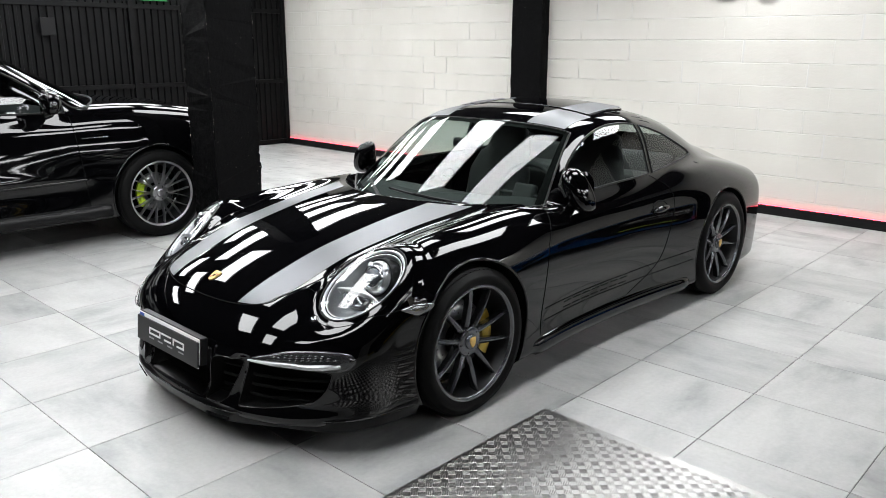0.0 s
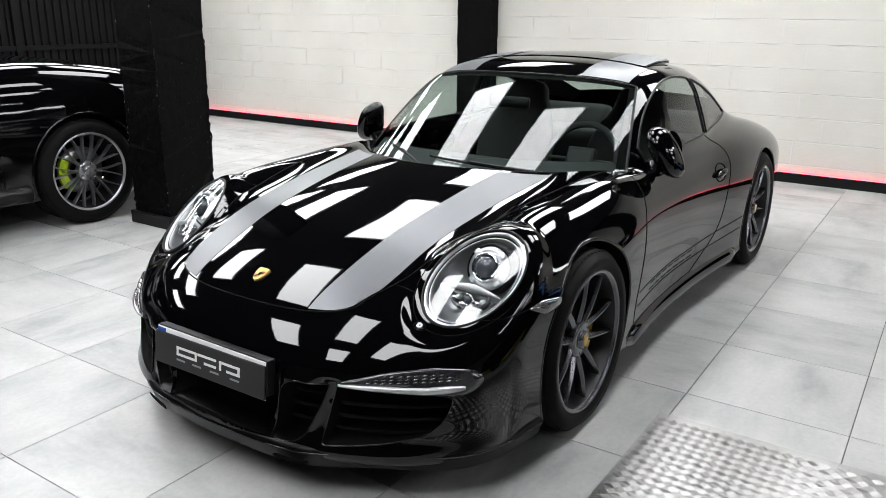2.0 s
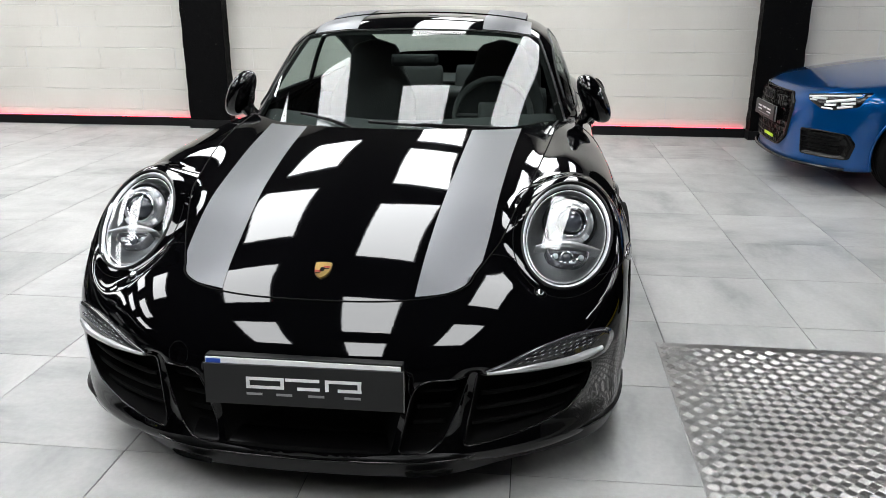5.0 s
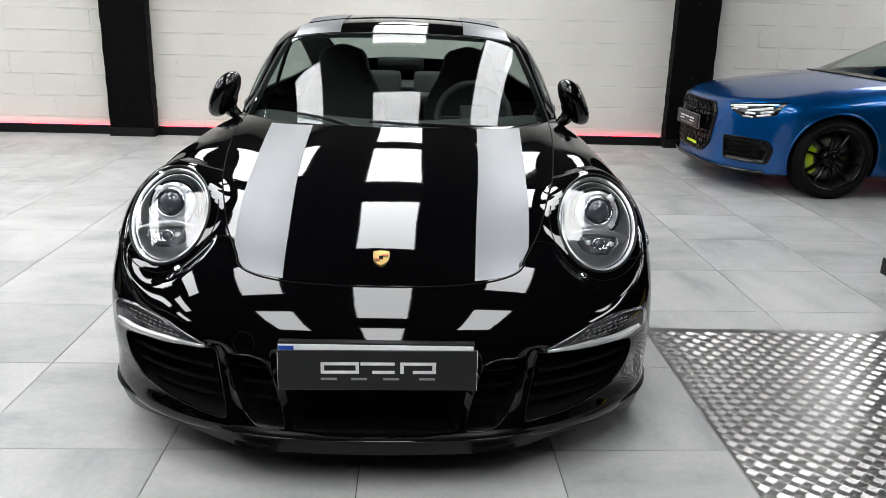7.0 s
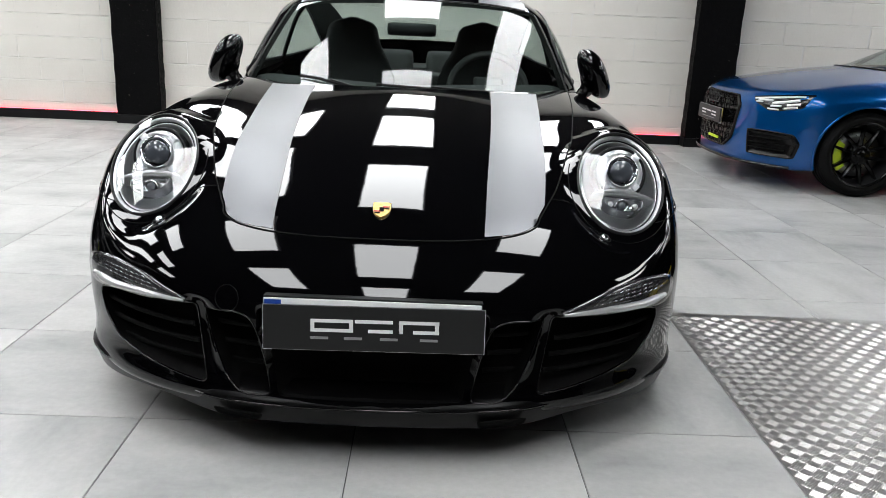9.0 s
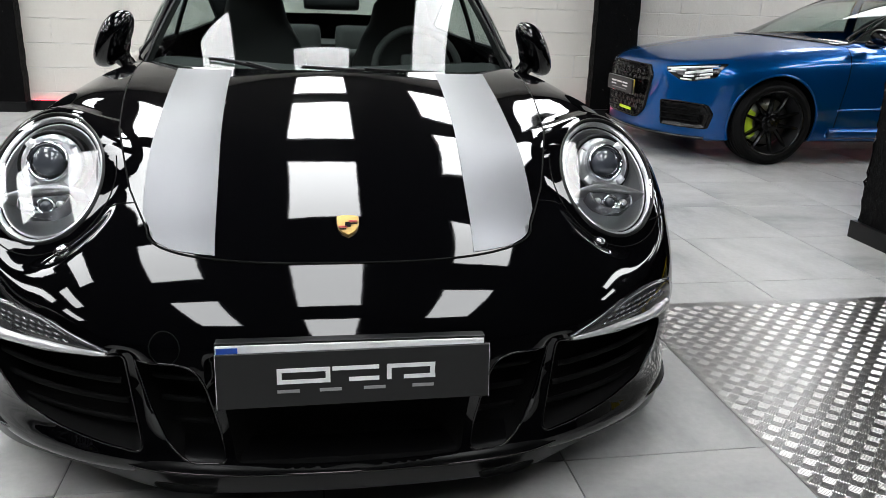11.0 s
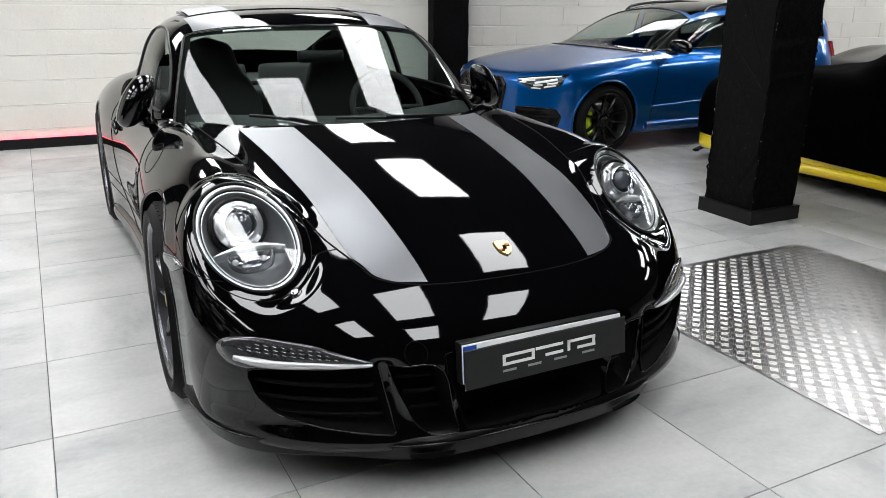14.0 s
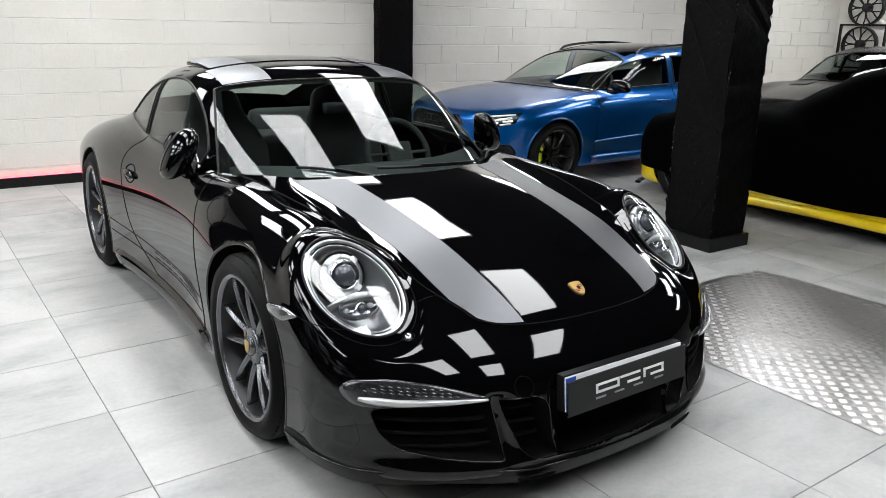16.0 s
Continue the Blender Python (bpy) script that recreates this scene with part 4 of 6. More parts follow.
def wheel(parent, x, y, r, w, side, rim_r, rim_mat, cal_mat, spokes="twin", turn=0.0):
    """A wheel with its tyre, spokes, hub cap, brake disc and caliper; local x points outwards."""
    rim_p = [(-w / 2 + 0.02, rim_r + 0.004), (-w / 2 + 0.03, rim_r - 0.012), (0.0, rim_r - 0.045), (w / 2 - 0.05, rim_r - 0.022), (w / 2 - 0.018, rim_r - 0.013), (w / 2 - 0.006, rim_r - 0.008), (w / 2 - 0.004, rim_r + 0.002), (w / 2 - 0.012, rim_r + 0.008)]
    V, Fc = lathe(rim_p[4:], 72)
    h = link("wheel", np.array(V) * np.array([side, 1, 1]), Fc, rim_mat, parent, "", True, Matrix.Translation((x, y, r)))
    V, Fc = lathe(rim_p[:5], 72)
    link("barrel", np.array(V) * np.array([side, 1, 1]), Fc, BARREL, h, "dark wheel barrel")
    tp = [(-w / 2 + 0.014, rim_r - 0.002), (-w / 2 - 0.002, rim_r + 0.02), (-w / 2 - 0.004, rim_r + 0.045), (-w / 2 + 0.004, r - 0.03), (-w / 2 + 0.022, r - 0.009)]
    for k in range(4):
        c = -w / 2 + 0.022 + (w - 0.044) * (k + 0.5) / 4
        hw = (w - 0.044) / 8
        tp += [(c - hw + 0.003, r - 0.003), (c + hw - 0.005, r - 0.001), (c + hw - 0.004, r - 0.009), (c + hw + 0.002, r - 0.009)]
    tp += [(w / 2 - 0.018, r - 0.009), (w / 2 - 0.004, r - 0.03), (w / 2 + 0.004, rim_r + 0.045), (w / 2 + 0.002, rim_r + 0.02), (w / 2 - 0.01, rim_r - 0.002)]
    V, Fc = lathe(tp, 96)
    ty = link("tyre", np.array(V) * np.array([side, 1, 1]), Fc, RUBBER, h, "low profile black tyre")
    V, Fc = [], []
    for i in range(72):
        for e in (-1, 1):
            b0 = len(V)
            for aa in (2 * np.pi * (i + 0.10) / 72, 2 * np.pi * (i + 0.86) / 72):
                for xx, rr in ((w / 2 - 0.006, r - 0.028), (w / 2 - 0.020, r - 0.0065), (w / 2 - 0.060, r + 0.0005), (w / 2 - 0.062, r - 0.008)):
                    V.append((e * xx, rr * np.cos(aa + 0.25 * (w / 2 - xx)), rr * np.sin(aa + 0.25 * (w / 2 - xx))))
            Fc += [(b0 + j, b0 + j + 1, b0 + j + 5, b0 + j + 4) for j in range(3)] + [(b0, b0 + 1, b0 + 2, b0 + 3), (b0 + 4, b0 + 5, b0 + 6, b0 + 7)]
    tagged(link("tread", np.array(V) * np.array([side, 1, 1]), Fc, RUBBER, ty, "tread blocks on the tyre's shoulders", False), kind="stuff")
    # spokes: five pairs that part towards the rim
    out = w / 2 - 0.012
    n_sp = 5 if spokes == "twin" else 10
    R1 = rim_r - 0.016
    for i in range(n_sp):
        a0 = 2 * np.pi * i / n_sp + 0.09
        for sgn in (-1, 1):
            V, Fc = [], []
            for k in range(9):
                t = k / 8
                if spokes == "twin":
                    h0, h1 = a0 + sgn * 0.46, a0 + sgn * 0.265
                    foot, tip = 0.046 * np.array([np.cos(h0), np.sin(h0)]), R1 * np.array([np.cos(h1), np.sin(h1)])
                    q = foot + (tip - foot) * t
                    along = (tip - foot) / np.linalg.norm(tip - foot)
                    wd, edge, deep = 0.0175 - 0.0095 * t ** 0.7, 0.010, 0.2
                else:
                    ang = a0 + sgn * (0.02 + 0.15 * t)
                    q = (0.045 + (R1 - 0.045) * t) * np.array([np.cos(ang), np.sin(ang)])
                    along = np.array([np.cos(ang), np.sin(ang)])
                    wd, edge, deep = 0.0048, 0.006, 0.45
                xo = out - 0.014 - 0.026 * (1 - t) ** 1.2 + 0.006 * np.sin(np.pi * t)
                tg = np.array([0, -along[1], along[0]])
                c = np.array([xo, q[0], q[1]])
                V += [c - wd * tg - np.array([0.038, 0, 0]), c - wd * tg - np.array([edge, 0, 0]), c - deep * wd * tg, c + deep * wd * tg, c + wd * tg - np.array([edge, 0, 0]), c + wd * tg - np.array([0.038, 0, 0])]
            for k in range(8):
                for j in range(5):
                    Fc.append((k * 6 + j, k * 6 + j + 1, k * 6 + j + 7, k * 6 + j + 6))
            link("spoke", np.array(V) * np.array([side, 1, 1]), Fc, rim_mat, h, "", False)
    V, Fc = lathe([(out - 0.075, 0.072), (out - 0.035, 0.070), (out - 0.028, 0.060), (out - 0.030, 0.040), (out - 0.028, 0.034)], 40)
    link("hub", np.array(V) * np.array([side, 1, 1]), Fc, rim_mat, h)
    V, Fc = lathe([(out - 0.032, 0.036), (out - 0.020, 0.033), (out - 0.016, 0.028), (out - 0.015, 0.0)], 32)
    cap = link("centre_cap", np.array(V) * np.array([side, 1, 1]), Fc, rim_mat, h)
    sh = shield(0.019, 0.025)
    Vs = [(side * (out - 0.0135), -px * side, pz) for px, pz in sh] + [(side * (out - 0.0105), -px * 0.8 * side, pz * 0.8) for px, pz in sh]
    ns = len(sh)
    link("crest", Vs, [(i, (i + 1) % ns, ns + (i + 1) % ns, ns + i) for i in range(ns)] + [tuple(range(ns, 2 * ns))], CREST if rim_mat is WHEELGREY else rim_mat, cap, "small gold crest" if rim_mat is WHEELGREY else "", False)
    for i in range(5):
        a0 = 2 * np.pi * (i + 0.5) / 5 + 0.09
        V, Fc = lathe([(out - 0.05, 0.010), (out - 0.030, 0.010), (out - 0.027, 0.0)], 10)
        V = (np.array(V) + np.array([0, 0.055 * np.cos(a0), 0.055 * np.sin(a0)])) * np.array([side, 1, 1])
        link("wheel_bolt", V, Fc, SATIN, h)
    V, Fc = lathe([(0.0, 0.08), (0.005, 0.10), (0.005, 0.168), (-0.02, 0.168), (-0.02, 0.08)], 48)
    disc = link("brake_disc", np.array(V) * np.array([side, 1, 1]), Fc, STEEL, h, "drilled steel brake disc")
    for i in range(36):
        a0 = 2 * np.pi * i / 36
        rr = 0.115 + 0.018 * (i % 3)
        V = [(side * 0.0056, rr * np.cos(a0) + 0.0042 * np.cos(q), rr * np.sin(a0) + 0.0042 * np.sin(q)) for q in np.arange(6) * np.pi / 3]
        link("drilling", V, [tuple(range(6))], MATTE, disc, "", False)
    bm = bmesh.new()
    for q in range(-4, 4):
        a0, a1 = turn + 0.16 * q, turn + 0.16 * (q + 1)
        vs = []
        for aa in (a0, a1):
            for rr, xx in ((0.125, 0.015), (0.185, 0.015), (0.185, 0.042), (0.16, 0.048), (0.125, 0.042)):
                vs.append(bm.verts.new((side * xx, rr * np.cos(aa), rr * np.sin(aa))))
        for j in range(5):
            bm.faces.new((vs[j], vs[(j + 1) % 5], vs[5 + (j + 1) % 5], vs[5 + j]))
        bm.faces.new(vs[:5])
        bm.faces.new(vs[5:][::-1])
    bmesh.ops.remove_doubles(bm, verts=bm.verts, dist=0.0005)
    bmesh.ops.recalc_face_normals(bm, faces=bm.faces)
    part("brake_caliper", bm, cal_mat, h, "coloured brake caliper")
    V, Fc = lathe([(-w / 2 + 0.02, rim_r - 0.02), (-0.06, 0.20), (-0.06, 0.03)], 32)
    link("hub_carrier", np.array(V) * np.array([side, 1, 1]), Fc, MATTE, h)
    return h


def shield(w, hgt):
    """The outline of a heraldic shield."""
    pts = [(-w, 0.9 * hgt), (-0.5 * w, 0.98 * hgt), (0, hgt), (0.5 * w, 0.98 * hgt), (w, 0.9 * hgt), (1.0 * w, 0.2 * hgt), (0.85 * w, -0.35 * hgt), (0.5 * w, -0.75 * hgt), (0, -hgt), (-0.5 * w, -0.75 * hgt), (-0.85 * w, -0.35 * hgt), (-w, 0.2 * hgt)]
    return pts


def side_mirror(car, sx, centre=(0.822, 0.862, 0.905), size=(0.062, 0.100, 0.108), material=None, foot=(0.76, 0.86, 0.82)):
    material = material or PAINT
    c = np.array(centre)
    V, nu, nv = [], 20, 28
    for i in range(nu):
        ph = np.pi * i / (nu - 1)
        for j in range(nv):
            th = 2 * np.pi * j / nv
            p = np.array([np.sin(ph) * np.cos(th), -np.cos(ph), np.sin(ph) * np.sin(th)])
            p[1] = p[1] if p[1] < 0 else 0.35 * p[1]
            q = np.sign(p) * np.abs(p) ** 0.85 * np.array(size)
            q[0] -= 0.42 * q[2]
            q[1] += 0.10 * q[0] - 0.1 * q[2]
            V.append(c + q)
    Fc = [(i * nv + j, i * nv + (j + 1) % nv, (i + 1) * nv + (j + 1) % nv, (i + 1) * nv + j) for i in range(nu - 1) for j in range(nv)]
    pod = link("side_mirror", mirrored(V, sx), Fc, material, car, "glossy black door mirror")
    a = np.arange(28) * 2 * np.pi / 28
    G = np.stack([c[0] + 0.86 * size[0] * np.cos(a), np.full(28, c[1] + 0.36 * size[1]) + 0.1 * size[0] * np.cos(a), c[2] + 0.82 * size[2] * np.sin(a)], 1)
    link("mirror_glass", mirrored(G, sx), [tuple(range(28))], CHROME, pod, "mirror glass", False)
    f = np.array(foot)
    arm = [f + (c + np.array([-0.02, 0, -0.6 * size[2]]) - f) * t + np.array([0, 0, -0.012 * np.sin(np.pi * t)]) for t in np.linspace(0, 1, 8)]
    tube("mirror_arm", mirrored(arm, sx), np.linspace(0.032, 0.05, 8), material, pod, flat=0.7)
    return pod


def seat(car, x, y, material, top=1.13):
    bm = bmesh.new()
    box(bm, (-0.25, -0.28, 0.20), (0.25, 0.25, 0.40), 0.06)
    s = part("seat", bm, material, car, "dark leather sports seat", True, Matrix.Translation((x, y, 0.1)))
    hgt = top - 0.42
    V, nu, nv = [], 26, 28
    for i in range(nu):
        q = i / (nu - 1)
        z = hgt * (1 - (1 - q) ** 1.0) if i else 0.0
        half = np.interp(q, (0, 0.15, 0.5, 0.68, 0.80, 0.92, 0.98, 1.0), (0.20, 0.245, 0.25, 0.20, 0.155, 0.135, 0.10, 0.02))
        deep = np.interp(q, (0, 0.2, 0.6, 0.9, 1.0), (0.07, 0.075, 0.06, 0.045, 0.01))
        for j in range(nv):
            t = 2 * np.pi * j / nv
            cx, cy = np.cos(t), np.sin(t)
            V.append((half * np.sign(cx) * abs(cx) ** 0.7, deep * np.sign(cy) * abs(cy) ** 0.7 - 0.05 * (half * cx) ** 2 / 0.06 * (q < 0.7), z))
    Fc = [(i * nv + j, i * nv + (j + 1) % nv, (i + 1) * nv + (j + 1) % nv, (i + 1) * nv + j) for i in range(nu - 1) for j in range(nv)] + [tuple(range((nu - 1) * nv, nu * nv))]
    link("backrest", V, Fc, material, s, "one-piece sports backrest", True, pose(0, 0.22, 0.32, -15, 0, 0))
    return s


def steering_wheel(car, x, y, z, r=0.18):
    a = np.arange(40) * 2 * np.pi / 40
    R = Matrix.Rotation(radians(-25), 3, "X")
    P = [np.array(R @ Vector((r * np.cos(t), 0, r * np.sin(t)))) + np.array([x, y, z]) for t in a]
    w = tube("steering_wheel", P, 0.016, INTERIOR, car, "black leather steering wheel", closed=True)
    for t in (0.0, np.pi, -np.pi / 2):
        q = np.array(R @ Vector((r * np.cos(t), 0, r * np.sin(t))))
        tube("steering_spoke", [np.array([x, y, z]) + 0.0 * q, np.array([x, y, z]) + q], 0.018, INTERIOR, w, flat=0.5)
    bm = bmesh.new()
    box(bm, (-0.07, -0.03, -0.06), (0.07, 0.02, 0.06), 0.02)
    part("airbag_cover", bm, INTERIOR, w, "", True, Matrix.Translation((x, y, z)) @ Matrix.Rotation(radians(-25), 4, "X"))
    return w


def wiper(F, car, foot_s, tip_s, lift):
    """An arm with its blade, lying along the foot of the windscreen."""
    s = np.linspace(foot_s, tip_s, 24)
    t = 0.03 + lift * np.sin(np.linspace(0, 1, 24) * np.pi * 0.5)
    x, y = screen_xy(s, t)
    P = offset(F, drop_z(F, x, y), 0.010)
    blade = tube("wiper", P, 0.0042, SATIN, car, "black wiper arm and blade", flat=1.5)
    k = slice(0, 15)
    Q = P[k] + np.linspace(1, 0.2, 15)[:, None] * np.array([0, -0.02, 0.0]) + np.array([0, 0, 0.008])
    tube("wiper_arm", Q, np.linspace(0.0065, 0.004, 15), SATIN, blade)


def coupe():
    F = COUPE
    car = thing("sports_coupe", "glossy black sports coupe with two satin grey racing stripes", "car")
    holes = [circle_hole(0, 0.338, 0.372, F), circle_hole(2.45, 0.345, 0.378, F), lamp_hole(F),
             poly_hole(F, INTAKE, "front"), poly_hole(F, DUCT, "front"), poly_hole(F, GRILLE, "front"),
             poly_hole(F, side_poly(0.86, 1.69), "side"), poly_hole(F, side_poly(1.735, 2.37), "side"),
             poly_hole(F, screen_poly(), "top"), poly_hole(F, rear_poly(), "top")]
    V, Fc = shell(F, 0.05, 2.7, 0.40, 300, 230, 170, holes)
    V, Fc = clean(V, Fc)
    link("body", V, Fc, PAINT, car, "glossy black body shell")
    # bonnet and its seam
    ym = np.concatenate([-0.70 - 0.1309 * np.cos(np.linspace(0, np.pi / 2, 26)), np.linspace(-0.69, 0.19, 90)])
    s = np.linspace(-1, 1, 61)
    X = s[None] * np.maximum(seam_half(ym), 0.002)[:, None]
    Yb = ym[:, None] + 0.9 * X ** 2 * np.clip((ym[:, None] + 0.5) / 0.69, 0, 1) ** 2
    S = drop_z(F, X, Yb)
    patch("bonnet", F, S, 0.0016, PAINT, car, "glossy black bonnet", True)
    edge = np.concatenate([S[::-1, 0], S[1:, -1]])
    tube("bonnet_seam", offset(F, edge, 0.0004), 0.0024, MATTE, car, sides=6)
    # stripes on the bonnet and the roof
    for sx in (1, -1):
        t = np.linspace(0, 1, 80)
        q = np.linspace(0, 1, 12)
        yfront = lambda x: -0.70 - 0.131 * np.sqrt(np.clip(1 - (x / 0.42) ** 2 if np.isscalar(x) else 1 - (np.asarray(x) / 0.42) ** 2, 0, 1))
        G = np.zeros((80, 12, 2))
        for j, v in enumerate(q):
            x0 = 0.268 + (0.412 - 0.268) * v
            y0 = float(yfront(x0)) + 0.004
            y1 = 0.185 + 0.9 * (0.30 + 0.17 * v) ** 2
            yy = y0 + (y1 - y0) * t
            G[:, j, 0] = STR_IN(yy) + (STR_OUT(yy) - STR_IN(yy)) * v
            G[:, j, 0] = np.minimum(G[:, j, 0], seam_half(yy) - 0.006)
            G[:, j, 1] = yy
        patch("bonnet_stripe", F, drop_z(F, G[..., 0], G[..., 1]), 0.0028, STRIPE, car, "satin grey racing stripe", True, sx < 0)
        tt = np.linspace(0, 1, 20)
        X = 0.30 + 0.225 * q[None] + 0 * tt[:, None]
        Y0, Y1 = 1.052 + 0.25 * X ** 2, 1.372
        patch("roof_stripe", F, drop_z(F, X, Y0 + (Y1 - Y0) * tt[:, None]), 0.002, STRIPE, car, "satin grey roof stripe", True, sx < 0)
    # glass sunroof panel, tilted open at the back
    X, Y = np.meshgrid(np.linspace(-0.50, 0.50, 34), np.linspace(1.385, 1.80, 24))
    Y = Y - 0.06 * (X / 0.5) ** 2 * (Y - 1.38) / 0.42
    S = drop_z(F, X, Y)
    rise = 0.003 + 0.022 * ((Y - 1.385) / 0.415) ** 1.3
    top = S + rise[..., None] * np.array([0, 0, 1.0])
    nu, nv = X.shape
    Vt = np.concatenate([top.reshape(-1, 3), top.reshape(-1, 3) - np.array([0, 0, 0.014])])
    Fg = grid_faces(nu, nv)
    ring = [i for i in range(nv)] + [i * nv + nv - 1 for i in range(1, nu)] + [(nu - 1) * nv + j for j in range(nv - 2, -1, -1)] + [i * nv for i in range(nu - 2, 0, -1)]
    n = nu * nv
    faces = [tuple(f) for f in Fg] + [tuple(f + n)[::-1] for f in Fg] + [(ring[i], ring[i - 1], ring[i - 1] + n, ring[i] + n) for i in range(len(ring))]
    sun = link("sunroof", Vt, faces, PAINT, car, "tilted black sunroof panel")
    for sx in (1, -1):
        q = np.linspace(0, 1, 8)
        X = 0.30 + 0.195 * q[None] + 0 * np.linspace(0, 1, 16)[:, None]
        Y = 1.39 + 0.36 * np.linspace(0, 1, 16)[:, None] + 0 * X
        S = drop_z(F, X, Y)
        P = S + (0.0058 + 0.022 * np.clip((Y - 1.385) / 0.415 + 0.14 * (X / 0.5) ** 2 * (Y - 1.385) / 0.415, 0, 1.2) ** 1.3)[..., None] * np.array([0, 0, 1.0])
        Vp = mirrored(P.reshape(-1, 3), sx)
        link("sunroof_stripe", Vp, grid_faces(16, 8, sx < 0), STRIPE, sun, "satin grey stripe")
    # windscreen, rear window, side windows
    s, t = np.meshgrid(np.linspace(-1, 1, 60), np.linspace(0, 1, 50))
    x, y = screen_xy(s, t)
    S = drop_z(F, x, y)
    g = patch("windscreen", F, S, 0.001, GLASS, car, "clear windscreen")
    g.visible_shadow = False
    per = np.concatenate([S[0], S[1:, -1], S[-1, ::-1][1:], S[::-1, 0][1:-1]])
    tube("windscreen_seal", offset(F, per, 0.001), 0.006, SATIN, g, closed=True, flat=0.5)
    for s0, s1, t0, t1 in ((-1, -0.95, 0, 1), (0.95, 1, 0, 1), (-0.95, 0.95, 0.95, 1), (-0.95, 0.95, 0, 0.05)):
        sb, tb = np.meshgrid(np.linspace(s0, s1, 6 if s1 - s0 < 0.5 else 50), np.linspace(t0, t1, 50 if t1 - t0 > 0.5 else 5))
        x, y = screen_xy(sb, tb)
        patch("glass_border", F, drop_z(F, x, y), -0.003, MATTE, g, "black printed border")
    s, t = np.meshgrid(np.linspace(-1, 1, 30), np.linspace(0, 1, 30))
    x, y = rear_xy(s, t)
    g = patch("rear_window", F, drop_z(F, x, y), 0.001, SIDEGLASS, car, "clear rear window")
    g.visible_shadow = False
    for sx in (1, -1):
        for nm, y0, y1 in (("side_window", 0.86, 1.69), ("quarter_window", 1.735, 2.37)):
            yy, zz = side_glass(y0, y1)
            S = drop_x(F, yy, zz)
            g = patch(nm, F, S, -0.002, SIDEGLASS, car, "lightly tinted side glass", False, sx < 0)
            g.visible_shadow = False
            per = np.concatenate([S[0], S[1:, -1], S[-1, ::-1][1:], S[::-1, 0][1:-1]])
            tube("window_trim", mirrored(offset(F, per, 0.0), sx), 0.006, SATIN, g, "gloss black window trim", closed=True, sides=6)
        # door seams
        zz = np.linspace(0.82, 0.23, 26)
        yy = 0.60 - 0.10 * np.sin(np.clip((0.85 - zz) / 0.6, 0, 1) * np.pi * 0.6) + 0.08 * np.clip((zz - 0.68) / 0.14, 0, 1)
        P = drop_x(F, yy, zz)
        tube("door_seam", mirrored(offset(F, P, 0.0), sx), 0.0024, MATTE, car, sides=5)
        yk, zk = Curve((0, 1.69), (0.2, 1.80), (0.4, 1.785), (0.6, 1.72), (0.8, 1.62), (1, 1.34)), Curve((0, 0.872), (0.2, 0.80), (0.4, 0.67), (0.6, 0.51), (0.8, 0.35), (1, 0.225))
        q = np.linspace(0, 1, 40)
        tube("door_seam", mirrored(drop_x(F, yk(q), zk(q)), sx), 0.0024, MATTE, car, sides=5)
        yl = np.linspace(0.57, 1.34, 20)
        tube("door_seam", mirrored(drop_x(F, yl, 0.23 - 0.005 * np.sin((yl - 0.57) / 0.77 * np.pi)), sx), 0.002, MATTE, car, sides=5)
        # door handle in its recess
        hc = drop_x(F, np.array([1.645]), np.array([0.695]))[0]
        V, Fh = [], []
        for i in range(13):
            a0 = np.pi * i / 12
            for j in range(10):
                b0 = 2 * np.pi * j / 10
                V.append(hc + np.array([0.012 + 0.016 * np.sin(a0) * np.cos(b0), -0.085 * np.cos(a0), 0.021 * np.sin(a0) * np.sin(b0) + 0.01 * np.cos(a0) * -0.4]))
        Fh = [(i * 10 + j, i * 10 + (j + 1) % 10, (i + 1) * 10 + (j + 1) % 10, (i + 1) * 10 + j) for i in range(12) for j in range(10)]
        link("door_handle", mirrored(V, sx), Fh, PAINT, car, "glossy black door handle")
        a0 = np.arange(24) * 2 * np.pi / 24
        R = drop_x(F, hc[1] + 0.078 * np.cos(a0), hc[2] + 0.045 * np.sin(a0))
        tube("handle_recess", mirrored(R, sx), 0.0035, MATTE, car, closed=True, sides=6)
        # side script of plain bars between two pinstripes
        for za, zb in ((0.362, 0.368), (0.298, 0.304)):
            yy, t = np.meshgrid(np.linspace(0.53, 2.04, 40), np.linspace(0, 1, 3), indexing="ij")
            up = 0.02 * np.clip((yy - 1.3) / 0.7, 0, 1)
            patch("pinstripe", F, drop_x(F, yy, za + (zb - za) * t + up), 0.001, DECAL, car, "thin dark grey pinstripe", False, sx < 0)
        for i in range(7):
            y0 = 0.72 + 0.092 * i
            for za, zb in ((0.345, 0.352), (0.315, 0.322)):
                yy, t = np.meshgrid(np.linspace(y0, y0 + 0.07, 6), np.linspace(0, 1, 3), indexing="ij")
                patch("script_bar", F, drop_x(F, yy, za + (zb - za) * t), 0.001, DECAL, car, "dark grey bar of side script", False, sx < 0)
        headlight(F, car, sx)
        side_mirror(car, sx)
        # wheel arch lips and liners
        for cy, cz, rr in ((0, 0.338, 0.372), (2.45, 0.345, 0.378)):
            a0 = np.linspace(-0.52, np.pi + 0.52, 70)
            P = drop_x(F, cy + rr * np.cos(a0), np.maximum(cz + rr * np.sin(a0), 0.14))
            tube("arch_lip", mirrored(P - np.array([0.004, 0, 0]), sx), 0.007, PAINT, car, "rolled wheel arch lip")
            L = np.concatenate([P, P * np.array([0, 1, 1]) + np.array([0.52, 0, 0])])
            m = len(P)
